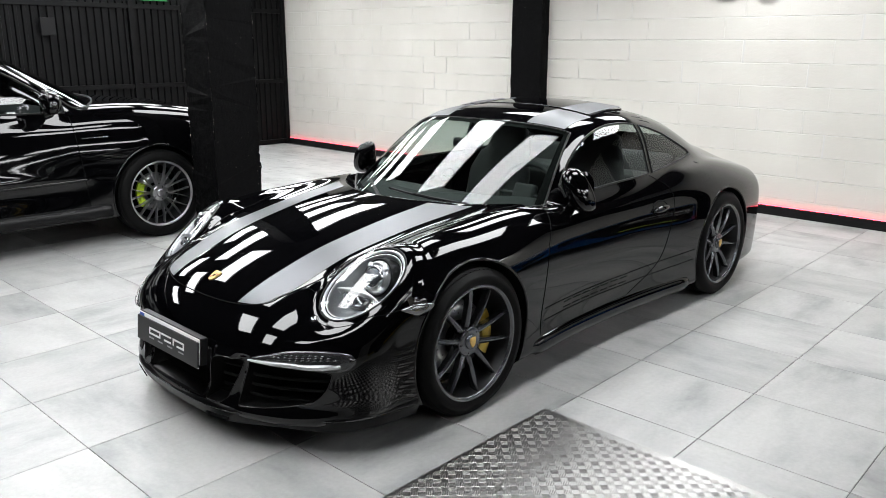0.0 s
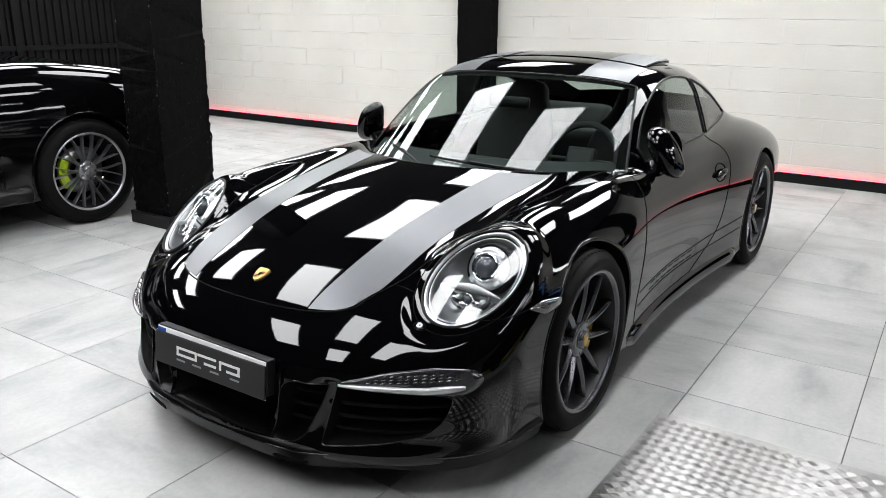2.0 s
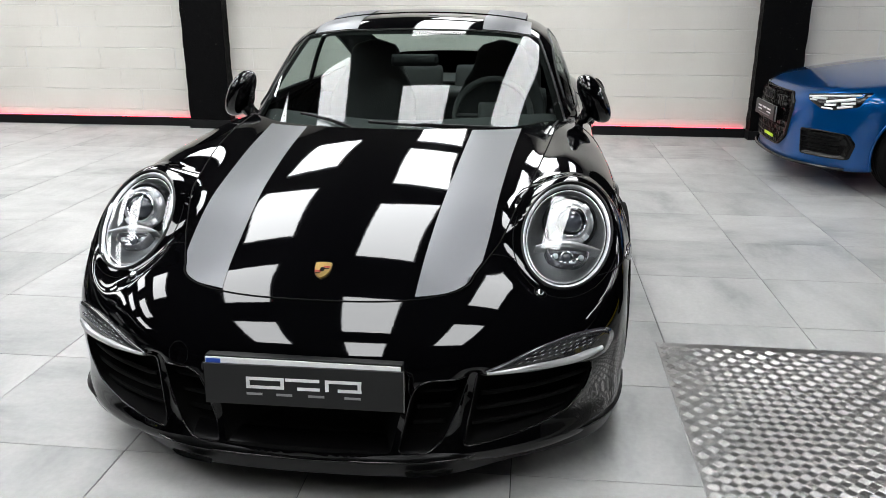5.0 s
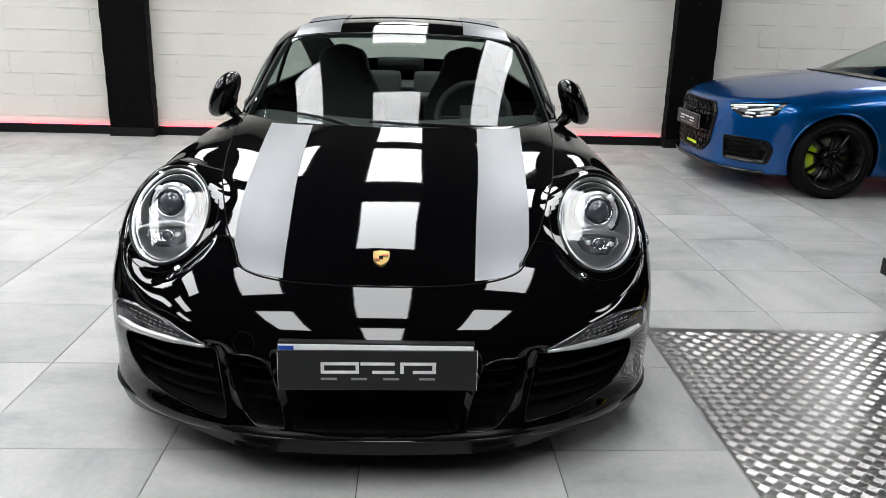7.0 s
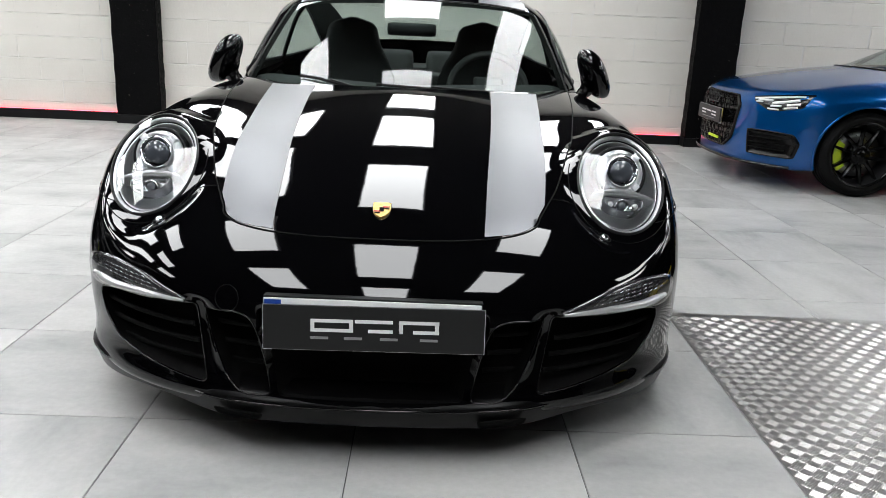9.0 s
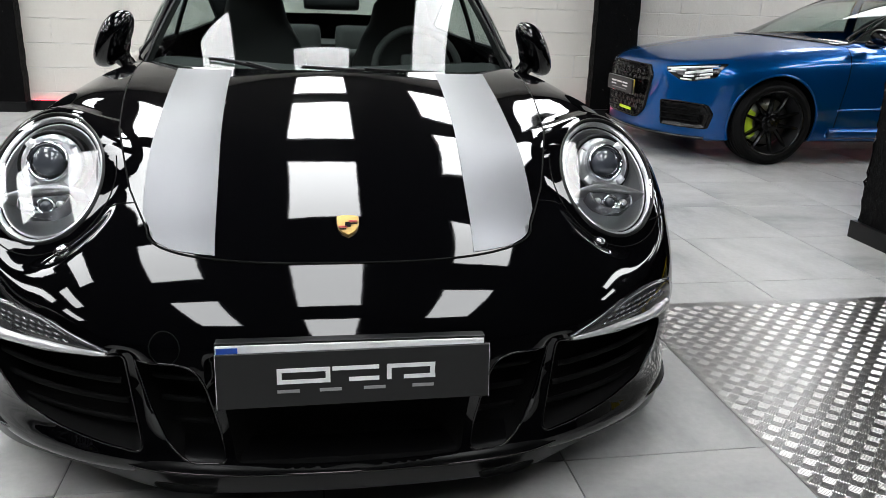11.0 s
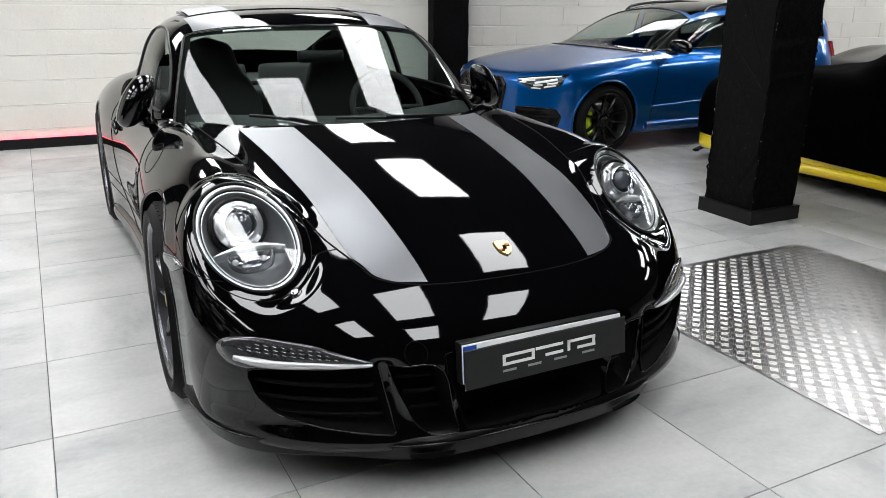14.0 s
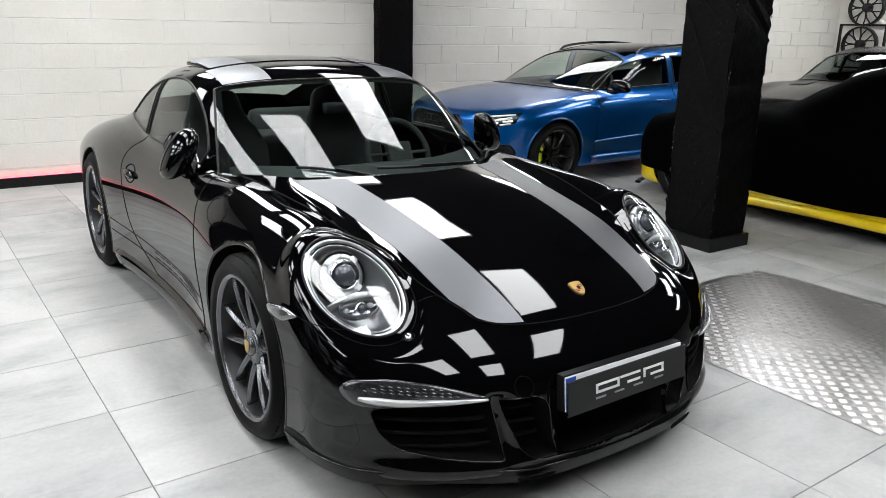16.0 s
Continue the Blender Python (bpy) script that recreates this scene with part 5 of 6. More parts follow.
            link("arch_liner", mirrored(L, sx), [(i, i + 1, m + i + 1, m + i) for i in range(m - 1)], MATTE, car, "matt black wheel arch liner")
            link("arch_back", mirrored(np.concatenate([L[m:], [(0.52, cy, 0.14)]]), sx), [(i, i + 1, m) for i in range(m - 1)], MATTE, car, "")
        # daytime light strip above the intake
        R = on_form(F, DRL, "front")
        c = R.mean(0)
        g0 = gradient(F, R)
        rings = [mirrored(R + g0 * 0.001, sx), mirrored(R + g0 * 0.007, sx)] + [mirrored(drop_y(F, c[0] + (R[:, 0] - c[0]) * k, c[2] + (R[:, 2] - c[2]) * k) + g0 * 0.008, sx) for k in (0.85, 0.5, 0.2)]
        strip = bowl(rings, DRLGLASS, "running_light", car, "clear daytime running light strip", cap=True)
        xs = np.linspace(0.475, 0.782, 26)
        zs = np.interp(xs, (0.46, 0.6, 0.7, 0.80), (0.408, 0.406, 0.398, 0.402))
        P = drop_y(F, xs, zs)
        tube("light_guide", mirrored(offset(F, P, 0.006), sx), np.interp(xs, (0.475, 0.56, 0.74, 0.782), (0.004, 0.008, 0.013, 0.007)), GUIDE, strip, "pale light guide", flat=1.0)
        for row in range(3):
            for i in range(12 - 2 * row):
                xx = 0.55 + 0.019 * (i + row)
                P = drop_y(F, np.array([xx, xx + 0.010]), np.array([0.420, 0.4225]) + 0.009 * row + 0.006 * i / 12)
                tube("led_facet", mirrored(offset(F, P, 0.0085), sx), 0.0018, REPEATER, strip, sides=5)
        # openings in the bumper
        duct("side_intake", F, INTAKE, 0.13, MATTE, car, sx, "black air intake")
        for k in range(3):
            z0 = 0.335 - 0.045 * k
            xs = np.linspace(0.46 - 0.012 * k, 0.75 - 0.02 * k, 18)
            P = drop_y(F, xs, np.full(18, z0)) + np.array([0, 0.035, 0])
            tube("intake_slat", mirrored(P, sx), 0.005, MATTE, car, "black intake slat", flat=1.4)
        duct("brake_duct", F, DUCT, 0.12, MATTE, car, sx, "black brake duct")
        rim = on_form(F, INTAKE, "front")
        tube("intake_rim", mirrored(rim, sx), 0.0028, PAINT, car, closed=True, sides=6)
        tube("duct_rim", mirrored(on_form(F, DUCT, "front"), sx), 0.0022, PAINT, car, closed=True, sides=6)
        for k in range(3):
            z0 = 0.35 - 0.05 * k
            xs = np.linspace(0.30 - 0.011 * k, 0.395 - 0.016 * k, 10)
            tube("duct_slat", mirrored(drop_y(F, xs, np.full(10, z0)) + np.array([0, 0.05, 0]), sx), 0.005, MATTE, car, "black duct slat", flat=1.4)
        # side repeater in front of the wheel
        R0 = rounded([(-0.435, 0.592), (-0.36, 0.605), (-0.262, 0.592), (-0.285, 0.567), (-0.35, 0.555)], 0.02)
        R = drop_x(F, R0[:, 0], R0[:, 1])
        g0 = gradient(F, R)
        c2 = R0.mean(0)
        bowl([mirrored(R, sx), mirrored(R + 0.004 * g0, sx), mirrored(drop_x(F, c2[0] + (R0[:, 0] - c2[0]) * 0.5, c2[1] + (R0[:, 1] - c2[1]) * 0.5) + 0.007 * g0, sx)], REPEATER, "side_repeater", car, "clear side indicator", cap=True)
        wheel(car, sx * 0.775, 0, 0.338, 0.245, sx, 0.262, WHEELGREY, GOLD)
        wheel(car, sx * 0.755, 2.45, 0.345, 0.295, sx, 0.262, WHEELGREY, GOLD)
        # sill
        yy = np.linspace(0.42, 2.05, 30)
        P = drop_x(F, yy, np.full(30, 0.19)) + np.array([-0.016, 0, -0.014])
        tube("sill", mirrored(P, sx), 0.040 * np.sin(np.clip((yy - 0.40) / 0.12, 0.05, 1) * np.pi / 2) * np.sin(np.clip((2.07 - yy) / 0.12, 0.05, 1) * np.pi / 2), PAINT, car, "black side skirt", flat=1.3, sides=10)
        seat(car, sx * 0.36, 1.38, INTERIOR)
    # fuel flap on the passenger wing, tow cap
    a0 = np.arange(30) * 2 * np.pi / 30
    tube("fuel_flap_seam", mirrored(drop_x(F, 0.372 + 0.095 * np.cos(a0), 0.755 + 0.042 * np.sin(a0) + 0.012 * np.cos(a0)), -1), 0.0016, MATTE, car, closed=True, sides=5)
    P = drop_y(F, -0.36 + 0.03 * np.cos(a0), 0.428 + 0.03 * np.sin(a0))
    tube("tow_cap_seam", P, 0.0013, MATTE, car, closed=True, sides=5)
    duct("centre_grille", F, rounded([(-0.268, 0.40), (0.268, 0.40), (0.262, 0.35), (0.228, 0.194), (-0.228, 0.194), (-0.262, 0.35)], 0.012), 0.09, MATTE, car, 1, "black centre grille")
    # nose seam between bonnet and bumper along the wings
    for sx in (1, -1):
        x = np.linspace(0.455, 0.535, 8)
        P = drop_z(F, x, np.linspace(-0.60, -0.585, 8))
        tube("wing_seam", mirrored(P, sx), 0.0016, MATTE, car, sides=5)
        yy = np.linspace(-0.43, -0.56, 10)
        P = drop_x(F, yy, np.linspace(0.592, 0.575, 10))
        tube("wing_seam", mirrored(P, sx), 0.0016, MATTE, car, sides=5)
    # front lip, along the foot of the bumper round to the wheel arches
    q = np.linspace(0, 1, 56)
    lx = Curve((0, 0.0), (0.15, 0.15), (0.28, 0.28), (0.40, 0.40), (0.52, 0.505), (0.64, 0.61), (0.75, 0.71), (0.84, 0.785), (0.91, 0.833), (0.96, 0.860), (1.0, 0.872))(q)
    ly = Curve((0, -0.974), (0.15, -0.970), (0.28, -0.958), (0.40, -0.925), (0.52, -0.862), (0.64, -0.80), (0.75, -0.74), (0.84, -0.67), (0.91, -0.58), (0.96, -0.47), (1.0, -0.35))(q)
    R = np.stack([np.concatenate([-lx[:0:-1], lx]), np.concatenate([ly[:0:-1], ly]), np.full(111, 0.12)], 1)
    T = np.gradient(R, axis=0)
    nrm = np.stack([T[:, 1], -T[:, 0], 0 * T[:, 0]], 1)
    nrm /= np.linalg.norm(nrm, axis=1)[:, None]
    prof = ((-0.07, 0.212), (-0.012, 0.199), (0.006, 0.188), (0.015, 0.177), (0.016, 0.172), (0.013, 0.167), (0.0, 0.126), (-0.006, 0.119), (-0.05, 0.115), (-0.16, 0.135))
    L = np.zeros((111, len(prof), 3))
    for j, (o, z) in enumerate(prof):
        L[:, j] = R + nrm * o
        L[:, j, 2] = z
    lip = link("front_lip", L.reshape(-1, 3), grid_faces(111, len(prof), True), LIPMAT, car, "black front lip spoiler")
    C = R + nrm * 0.0155
    C[:, 2] = 0.175
    tube("lip_crease", C, 0.0022, PAINT, lip, "glossy upper edge of the lip", sides=6)
    for sx in (1, -1):
        k = int(np.argmin(np.abs(R[:, 0] - sx * 0.335)))
        out2 = rounded([(-0.068, 0.010), (0.066, 0.012), (0.058, -0.008), (0.03, -0.014), (-0.058, -0.013)], 0.008)
        tg = T[k] / np.linalg.norm(T[k])
        S0 = np.array([R[k] + nrm[k] * (0.0095 + 0.33 * b0) + sx * a0 * tg + np.array([0, 0, 0.019 + b0]) for a0, b0 in out2])
        cc = S0.mean(0)
        bowl([S0, S0 + nrm[k] * 0.003, cc + (S0 - cc) * 0.93 + nrm[k] * 0.003, cc + (S0 - cc) * 0.9 - nrm[k] * 0.001], MATTE, "lip_slot", lip, "black slot in the lip", cap=True)
    # crest on the bonnet
    sh = shield(0.024, 0.031)
    c = drop_z(F, np.array([0.003]), np.array([-0.745]))[0]
    n0 = gradient(F, c[None])[0]
    uu = np.array([0, 1, 0]) - n0 * n0[1]
    uu /= np.linalg.norm(uu)
    vv = np.cross(uu, n0)
    k = len(sh)
    Vs = [c + px * vv + pz * uu + 0.002 * n0 for px, pz in sh] + [c + 0.96 * px * vv + 0.96 * pz * uu + 0.007 * n0 for px, pz in sh]
    crest = link("bonnet_crest", Vs, [(i, (i + 1) % k, k + (i + 1) % k, k + i) for i in range(k)] + [tuple(range(k, 2 * k))], CREST, car, "small gold shield crest", False)
    for dx, dz, w, h2, mt in ((-0.011, -0.007, 0.009, 0.003, REDMAT), (-0.011, -0.014, 0.007, 0.002, MATTE), (0.011, 0.010, 0.009, 0.003, REDMAT), (0.011, 0.003, 0.009, 0.002, MATTE), (0.0, 0.0, 0.006, 0.008, MATTE)):
        q = [c + (dx + a * w) * vv + (dz + b * h2) * uu + 0.0078 * n0 for a, b in ((-1, -1), (1, -1), (1, 1), (-1, 1))]
        link("crest_field", q, [(0, 1, 2, 3)], mt, crest, "", False)
    # cabin
    bm = bmesh.new()
    box(bm, (-0.66, 0.50, 0.62), (0.66, 0.86, 0.80), 0.05)
    part("dashboard", bm, INTERIOR, car, "black dashboard", True)
    s, t = np.meshgrid(np.linspace(-0.97, 0.97, 30), np.linspace(-0.05, 0.22, 8))
    x, y = screen_xy(s, t)
    P = drop_z(F, x, y)
    P[..., 2] = np.minimum(P[..., 2] - 0.03, 0.86)
    link("dashboard_top", P.reshape(-1, 3), grid_faces(8, 30), INTERIOR, car, "black dashboard top")
    steering_wheel(car, 0.36, 1.0, 0.80)
    boxpart("cabin_floor", (-0.72, 0.4, 0.16), (0.72, 2.6, 0.19), INTERIOR, car)
    # unseen boards under the car, added to block light and darken the floor
    boxpart("underbody_shade", (-0.79, 0.44, 0.100), (0.79, 2.02, 0.140), MATTE, car, "unseen matt black underbody board that shades the floor", 0.01)
    boxpart("underbody_shade", (-0.52, -0.80, 0.112), (0.52, 0.44, 0.140), MATTE, car, "unseen matt black underbody board that shades the floor", 0.01)
    boxpart("underbody_shade", (-0.52, 2.02, 0.112), (0.52, 3.10, 0.140), MATTE, car, "unseen matt black underbody board that shades the floor", 0.01)
    bm = bmesh.new()
    box(bm, (-0.62, 1.95, 0.4), (0.62, 2.3, 0.80), 0.06)
    bench = part("rear_bench", bm, INTERIOR, car, "dark rear seat bench", True)
    for x in (-0.31, 0.31):
        bm = bmesh.new()
        box(bm, (-0.27, -0.05, 0.0), (0.27, 0.06, 0.36), 0.05)
        part("rear_backrest", bm, INTERIOR, bench, "dark leather rear backrest", True, pose(x, 2.18, 0.585, -22, 0, 0))
    boxpart("parcel_shelf", (-0.56, 2.30, 0.80), (0.56, 2.86, 0.82), INTERIOR, car, "dark shelf behind the rear seats", 0.01)
    bm = bmesh.new()
    box(bm, (-0.11, -0.012, -0.028), (0.11, 0.02, 0.028), 0.02)
    part("rear_view_mirror", bm, SATIN, car, "interior mirror", True, pose(0.0, 0.915, 1.062, -10, 0, 0))
    wiper(F, car, 0.62, -0.16, 0.10)
    wiper(F, car, -0.12, -0.62, 0.10)
    return car


coupe()


def number_plate():
    e = thing("number_plate", "dark grey dealer board over a white plate with blue band", "number plate", (0.0, -0.985, 0.0))
    R = pose(0, 0, 0.339, -6, 0, 0)
    boxpart("plate_holder", (-0.258, -0.002, 0.006), (0.266, 0.03, 0.122), SATIN, e, "black plate holder", 0.004, R)
    boxpart("plate", (-0.256, -0.006, 0.010), (0.262, -0.0025, 0.118), PLATEWHITE, e, "white registration plate", 0.0015, R)
    boxpart("plate_band", (-0.254, -0.0075, 0.01), (-0.214, -0.0062, 0.114), EUBLUE, e, "blue plate band", 0, R)
    tilt = R @ pose(0.004, -0.014, -0.002, 0, -0.6, 0)
    boxpart("cover_board", (-0.258, -0.004, 0.0), (0.268, 0.0, 0.108), BOARD, e, "dark grey cover board", 0.0012, tilt)
    boxpart("board_edge", (-0.2595, 0.0002, -0.0015), (0.2695, 0.0022, 0.1095), CHROME, e, "bright edge of the board", 0, tilt)
    for x0, w in ((-0.145, 0.095), (-0.04, 0.09), (0.065, 0.095)):
        for z0, hh, cut in ((0.069, 0.008, 0), (0.046, 0.008, 0.35)):
            boxpart("logo_bar", (x0 + w * cut * (x0 > -0.1), -0.0055, z0), (x0 + w - w * cut * (x0 < -0.1) * 0.0, -0.0041, z0 + hh), WHITEMARK, e, "light logo bar", 0, tilt)
    for x0 in (-0.145, -0.065, 0.02, 0.115):
        boxpart("logo_bar", (x0, -0.0055, 0.028), (x0 + 0.042, -0.0041, 0.034), GREYMARK, e, "small grey logo bar", 0, tilt)
    for x0 in (-0.145, -0.053, 0.065, 0.15):
        boxpart("logo_bar", (x0, -0.0055, 0.046), (x0 + 0.009, -0.0041, 0.077), WHITEMARK, e, "light logo bar", 0, tilt)
    return e


number_plate()

# ---- the other cars ----
def shell_parts(F, car, paint, arches, screen, sides, spine=(0.05, 2.6, 0.45), n=(170, 130, 80), glass=None, trim=None):
    """Body, windscreen, rear window and side windows of a plainer car."""
    glass = glass or GLASS
    s = np.linspace(0, 1, 20)
    sp = np.array([screen(v, 0.0) for v in s] + [screen(1, v) for v in s[1:]] + [screen(v, 1.0) for v in s[::-1][1:]])
    sp = np.concatenate([sp, [(-0.05, sp[-1][1]), (-0.05, sp[0][1])]])
    holes = [circle_hole(cy, cz, r, F) for cy, cz, r in arches] + [poly_hole(F, sp, "top")]
    polys = []
    for low, top, y0, y1 in sides:
        y = np.linspace(y0, y1, 40)
        lo, hi = low(y), np.maximum(top(y), low(y) + 0.004)
        polys.append((y, lo, hi))
        holes.append(poly_hole(F, np.concatenate([np.stack([y, lo], 1), np.stack([y, hi], 1)[::-1]]), "side"))
    V, Fc = clean(*shell(F, *spine, *n, holes))
    link("body", V, Fc, paint, car, "body shell")
    s, t = np.meshgrid(np.linspace(-1, 1, 40), np.linspace(0, 1, 30))
    x, y = screen(s, t)
    S = drop_z(F, x, y, 2.4)
    g = patch("windscreen", F, S, 0.002, glass, car, "clear windscreen")
    g.visible_shadow = False
    per = np.concatenate([S[0], S[1:, -1], S[-1, ::-1][1:], S[::-1, 0][1:-1]])
    tube("windscreen_seal", per, 0.009, SATIN, g, "black windscreen seal", closed=True, sides=6)
    for sx in (1, -1):
        for y, lo, hi in polys:
            t = np.linspace(0, 1, 10)
            S = drop_x(F, np.repeat(y[:, None], 10, 1), lo[:, None] + (hi - lo)[:, None] * t)
            g = patch("side_window", F, S, -0.002, glass if y[0] < 1.0 else DARKGLASS, car, "dark side glass", False, sx < 0)
            g.visible_shadow = False
            per = np.concatenate([S[0], S[1:, -1], S[-1, ::-1][1:], S[::-1, 0][1:-1]])
            tube("window_trim", mirrored(per, sx), 0.008, trim or SATIN, g, "window trim", closed=True, sides=6)
        for cy, cz, rr in arches:
            a0 = np.linspace(-0.4, np.pi + 0.4, 50)
            P = drop_x(F, cy + rr * np.cos(a0), np.maximum(cz + rr * np.sin(a0), F.floor + 0.02))
            tube("arch_lip", mirrored(P - np.array([0.004, 0, 0]), sx), 0.010, paint, car, "wheel arch lip", sides=6)
            L = np.concatenate([P, P * np.array([0, 1, 1]) + np.array([0.5, 0, 0])])
            m = len(P)
            link("arch_liner", mirrored(L, sx), [(i, i + 1, m + i + 1, m + i) for i in range(m - 1)], MATTE, car, "black wheel arch liner")
            link("arch_back", mirrored(np.concatenate([L[m:], [(0.5, cy, F.floor)]]), sx), [(i, i + 1, m) for i in range(m - 1)], MATTE, car)


HATCH = Form(
    deck=Curve((-1.0, 0.55), (-0.86, 0.64), (-0.7, 0.706), (-0.4, 0.787), (0, 0.862), (0.4, 0.908), (0.8, 0.928), (1.6, 0.935), (2.6, 0.95), (3.2, 0.95), (3.6, 0.92)),
    crown=Curve((-1.0, 0.06), (0, 0.09), (0.8, 0.11), (2.5, 0.1), (3.6, 0.1)),
    fender=lambda x, y: 0.0 * x,
    width=Curve((-0.95, 0.76), (-0.6, 0.855), (-0.3, 0.888), (0, 0.90), (0.4, 0.888), (1.0, 0.878), (1.8, 0.88), (2.63, 0.895), (3.1, 0.87), (3.5, 0.78)),
    tumble=0.75, tuck=0.25, belt=0.62, waist=lambda y, z: 0.022 * bump(y, 1.3, 0.8) * bump(z, 0.42, 0.13),
    nose=(-0.80, 0.20, 0.46), nose_z=lambda x, z: 1.1 * np.maximum(z - 0.55, 0) ** 2,
    tail=(3.04, 0.12, 0.2), k_shoulder=0.13, k_nose=0.09, floor=0.16,
    roof=Curve((0.0, 0.775), (0.2, 0.86), (0.45, 0.962), (0.75, 1.083), (1.0, 1.172), (1.25, 1.24), (1.6, 1.285), (2.2, 1.295), (2.8, 1.255), (3.1, 1.19), (3.35, 1.03), (3.5, 0.88)),
    arch=Curve((0.3, 0.35), (0.6, 0.30), (1.2, 0.15), (1.8, 0.10), (2.6, 0.12), (3.4, 0.25)),
    glass_x=Curve((0.0, 0.70), (0.4, 0.765), (0.8, 0.785), (1.6, 0.79), (2.4, 0.77), (3.0, 0.73), (3.4, 0.66)),
    lean=0.22, belt_g=0.88, k_roof=0.10, k_join=0.025)


def hatch_screen(s, t):
    half = 0.735 + (0.60 - 0.735) * t
    foot, top = 0.24 + 0.25 * s ** 2, 1.20 - 0.10 * s ** 2
    return s * half, foot + (top - foot) * t


def hatchback():
    F = HATCH
    car = thing("hatchback", "metallic blue sporty hatchback with black wheels and green calipers", "car", (3.19, 3.73, 0), -90)
    low = Curve((0.5, 0.872), (1.2, 0.90), (2.2, 0.935), (3.0, 0.985))
    top = Curve((0.60, 0.885), (0.8, 1.0), (1.0, 1.09), (1.25, 1.155), (1.75, 1.19), (2.3, 1.18), (2.8, 1.12), (3.02, 1.0))
    arches = ((0, 0.305, 0.345), (2.63, 0.305, 0.345))
    shell_parts(F, car, BLUE, arches, hatch_screen, ((low, top, 0.62, 1.60), (low, top, 1.68, 2.80)), glass=GLASS)
    # black roof skin
    X, Y = np.meshgrid(np.linspace(-0.54, 0.54, 24), np.linspace(1.24, 2.8, 30))
    patch("roof_panel", F, drop_z(F, X, Y - 0.09 * (X / 0.6) ** 2 * (Y < 1.8), 2.2), 0.003, PAINT, car, "gloss black roof panel", True)
    for sx in (1, -1):
        yy = np.linspace(1.30, 2.7, 24)
        P = drop_z(F, np.full(24, 0.565), yy, 2.2) + np.array([0, 0, 0.028])
        P[0, 2] -= 0.03
        P[-1, 2] -= 0.03
        tube("roof_rail", mirrored(P, sx), 0.014, PAINT, car, "black roof rail")
        if sx > 0:
            side_mirror(car, sx, (0.955, 0.71, 0.925), (0.105, 0.075, 0.062), PAINT, (0.82, 0.68, 0.875))
        for y0 in (1.45, 2.45):
            P = drop_x(F, np.linspace(y0 - 0.1, y0 + 0.1, 9), np.full(9, 0.76)) + np.array([0.018, 0, 0])
            P[[0, -1], 0] -= 0.02
            tube("door_handle", mirrored(P, sx), 0.012, BLUE, car, "body coloured door handle")
        for yk, zk in ((Curve((0, 0.55), (0.5, 0.53), (1, 0.50)), Curve((0, 0.87), (0.5, 0.6), (1, 0.25))), (Curve((0, 1.64), (0.5, 1.64), (1, 1.62)), Curve((0, 0.90), (0.5, 0.6), (1, 0.25)))):
            q = np.linspace(0, 1, 20)
            tube("door_seam", mirrored(drop_x(F, yk(q), zk(q)), sx), 0.003, MATTE, car, sides=5)
        P = drop_x(F, np.linspace(0.45, 2.2, 20), np.full(20, 0.255)) + np.array([0.012, 0, -0.02])
        tube("sill", mirrored(P, sx), 0.03, BLUE, car, "blue side sill", flat=1.3)
        # crease along the flank
        P = drop_x(F, np.linspace(0.5, 2.2, 30), np.linspace(0.40, 0.46, 30)) + np.array([0.0, 0, 0])
        tube("flank_crease", mirrored(P - np.array([0.006, 0, 0]), sx), 0.012, BLUE, car, "", sides=8)
        # headlight
        R0 = rounded([(0.495, 0.668), (0.70, 0.697), (0.828, 0.714), (0.818, 0.615), (0.72, 0.580), (0.645, 0.576), (0.60, 0.602), (0.53, 0.632)], 0.012)
        R = drop_y(F, R0[:, 0], R0[:, 1], -0.1)
        c = R0.mean(0)
        rings = [R + np.array([0, 0.004, 0])] + [drop_y(F, c[0] + (R0[:, 0] - c[0]) * k, c[1] + (R0[:, 1] - c[1]) * k, -0.1) + np.array([0, -0.004, 0.001]) for k in (0.97, 0.6, 0.3)]
        hl = bowl([mirrored(r, sx) for r in rings], LAMPBLACK, "headlight", car, "dark glossy headlight with bright light strips", cap=True)
        for xa, xb, za, zb, w in ((0.525, 0.80, 0.655, 0.694, 0.0075), (0.545, 0.60, 0.636, 0.636, 0.006), (0.56, 0.66, 0.648, 0.656, 0.008), (0.665, 0.735, 0.632, 0.650, 0.011), (0.66, 0.72, 0.612, 0.618, 0.009), (0.735, 0.79, 0.648, 0.668, 0.012), (0.745, 0.80, 0.626, 0.640, 0.010), (0.645, 0.71, 0.592, 0.590, 0.007), (0.73, 0.795, 0.600, 0.618, 0.0085)):
            xs = np.linspace(xa, xb, 8)
            P = drop_y(F, xs, np.linspace(za, zb, 8), -0.1) + np.array([0, -0.006, 0])
            tube("light_strip", mirrored(P, sx), w, WHITELENS, hl, "white light strip", sides=6)
        # outer air intakes
        R0 = rounded([(0.52, 0.43), (0.66, 0.435), (0.80, 0.425), (0.825, 0.36), (0.805, 0.245), (0.54, 0.248)], 0.02)
        R = drop_y(F, R0[:, 0], R0[:, 1], -0.1)
        c = R.mean(0)
        c2 = R0.mean(0)
        rings = [R, R + np.array([0, -0.012, 0])] + [drop_y(F, c2[0] + (R0[:, 0] - c2[0]) * k, c2[1] + (R0[:, 1] - c2[1]) * k, -0.1) + np.array([0, o, 0]) for k, o in ((0.93, -0.013), (0.90, -0.004), (0.6, -0.004), (0.2, -0.004))]
        it = bowl([mirrored(r, sx) for r in rings], WHEELBLACK, "side_intake", car, "black side intake", cap=True)
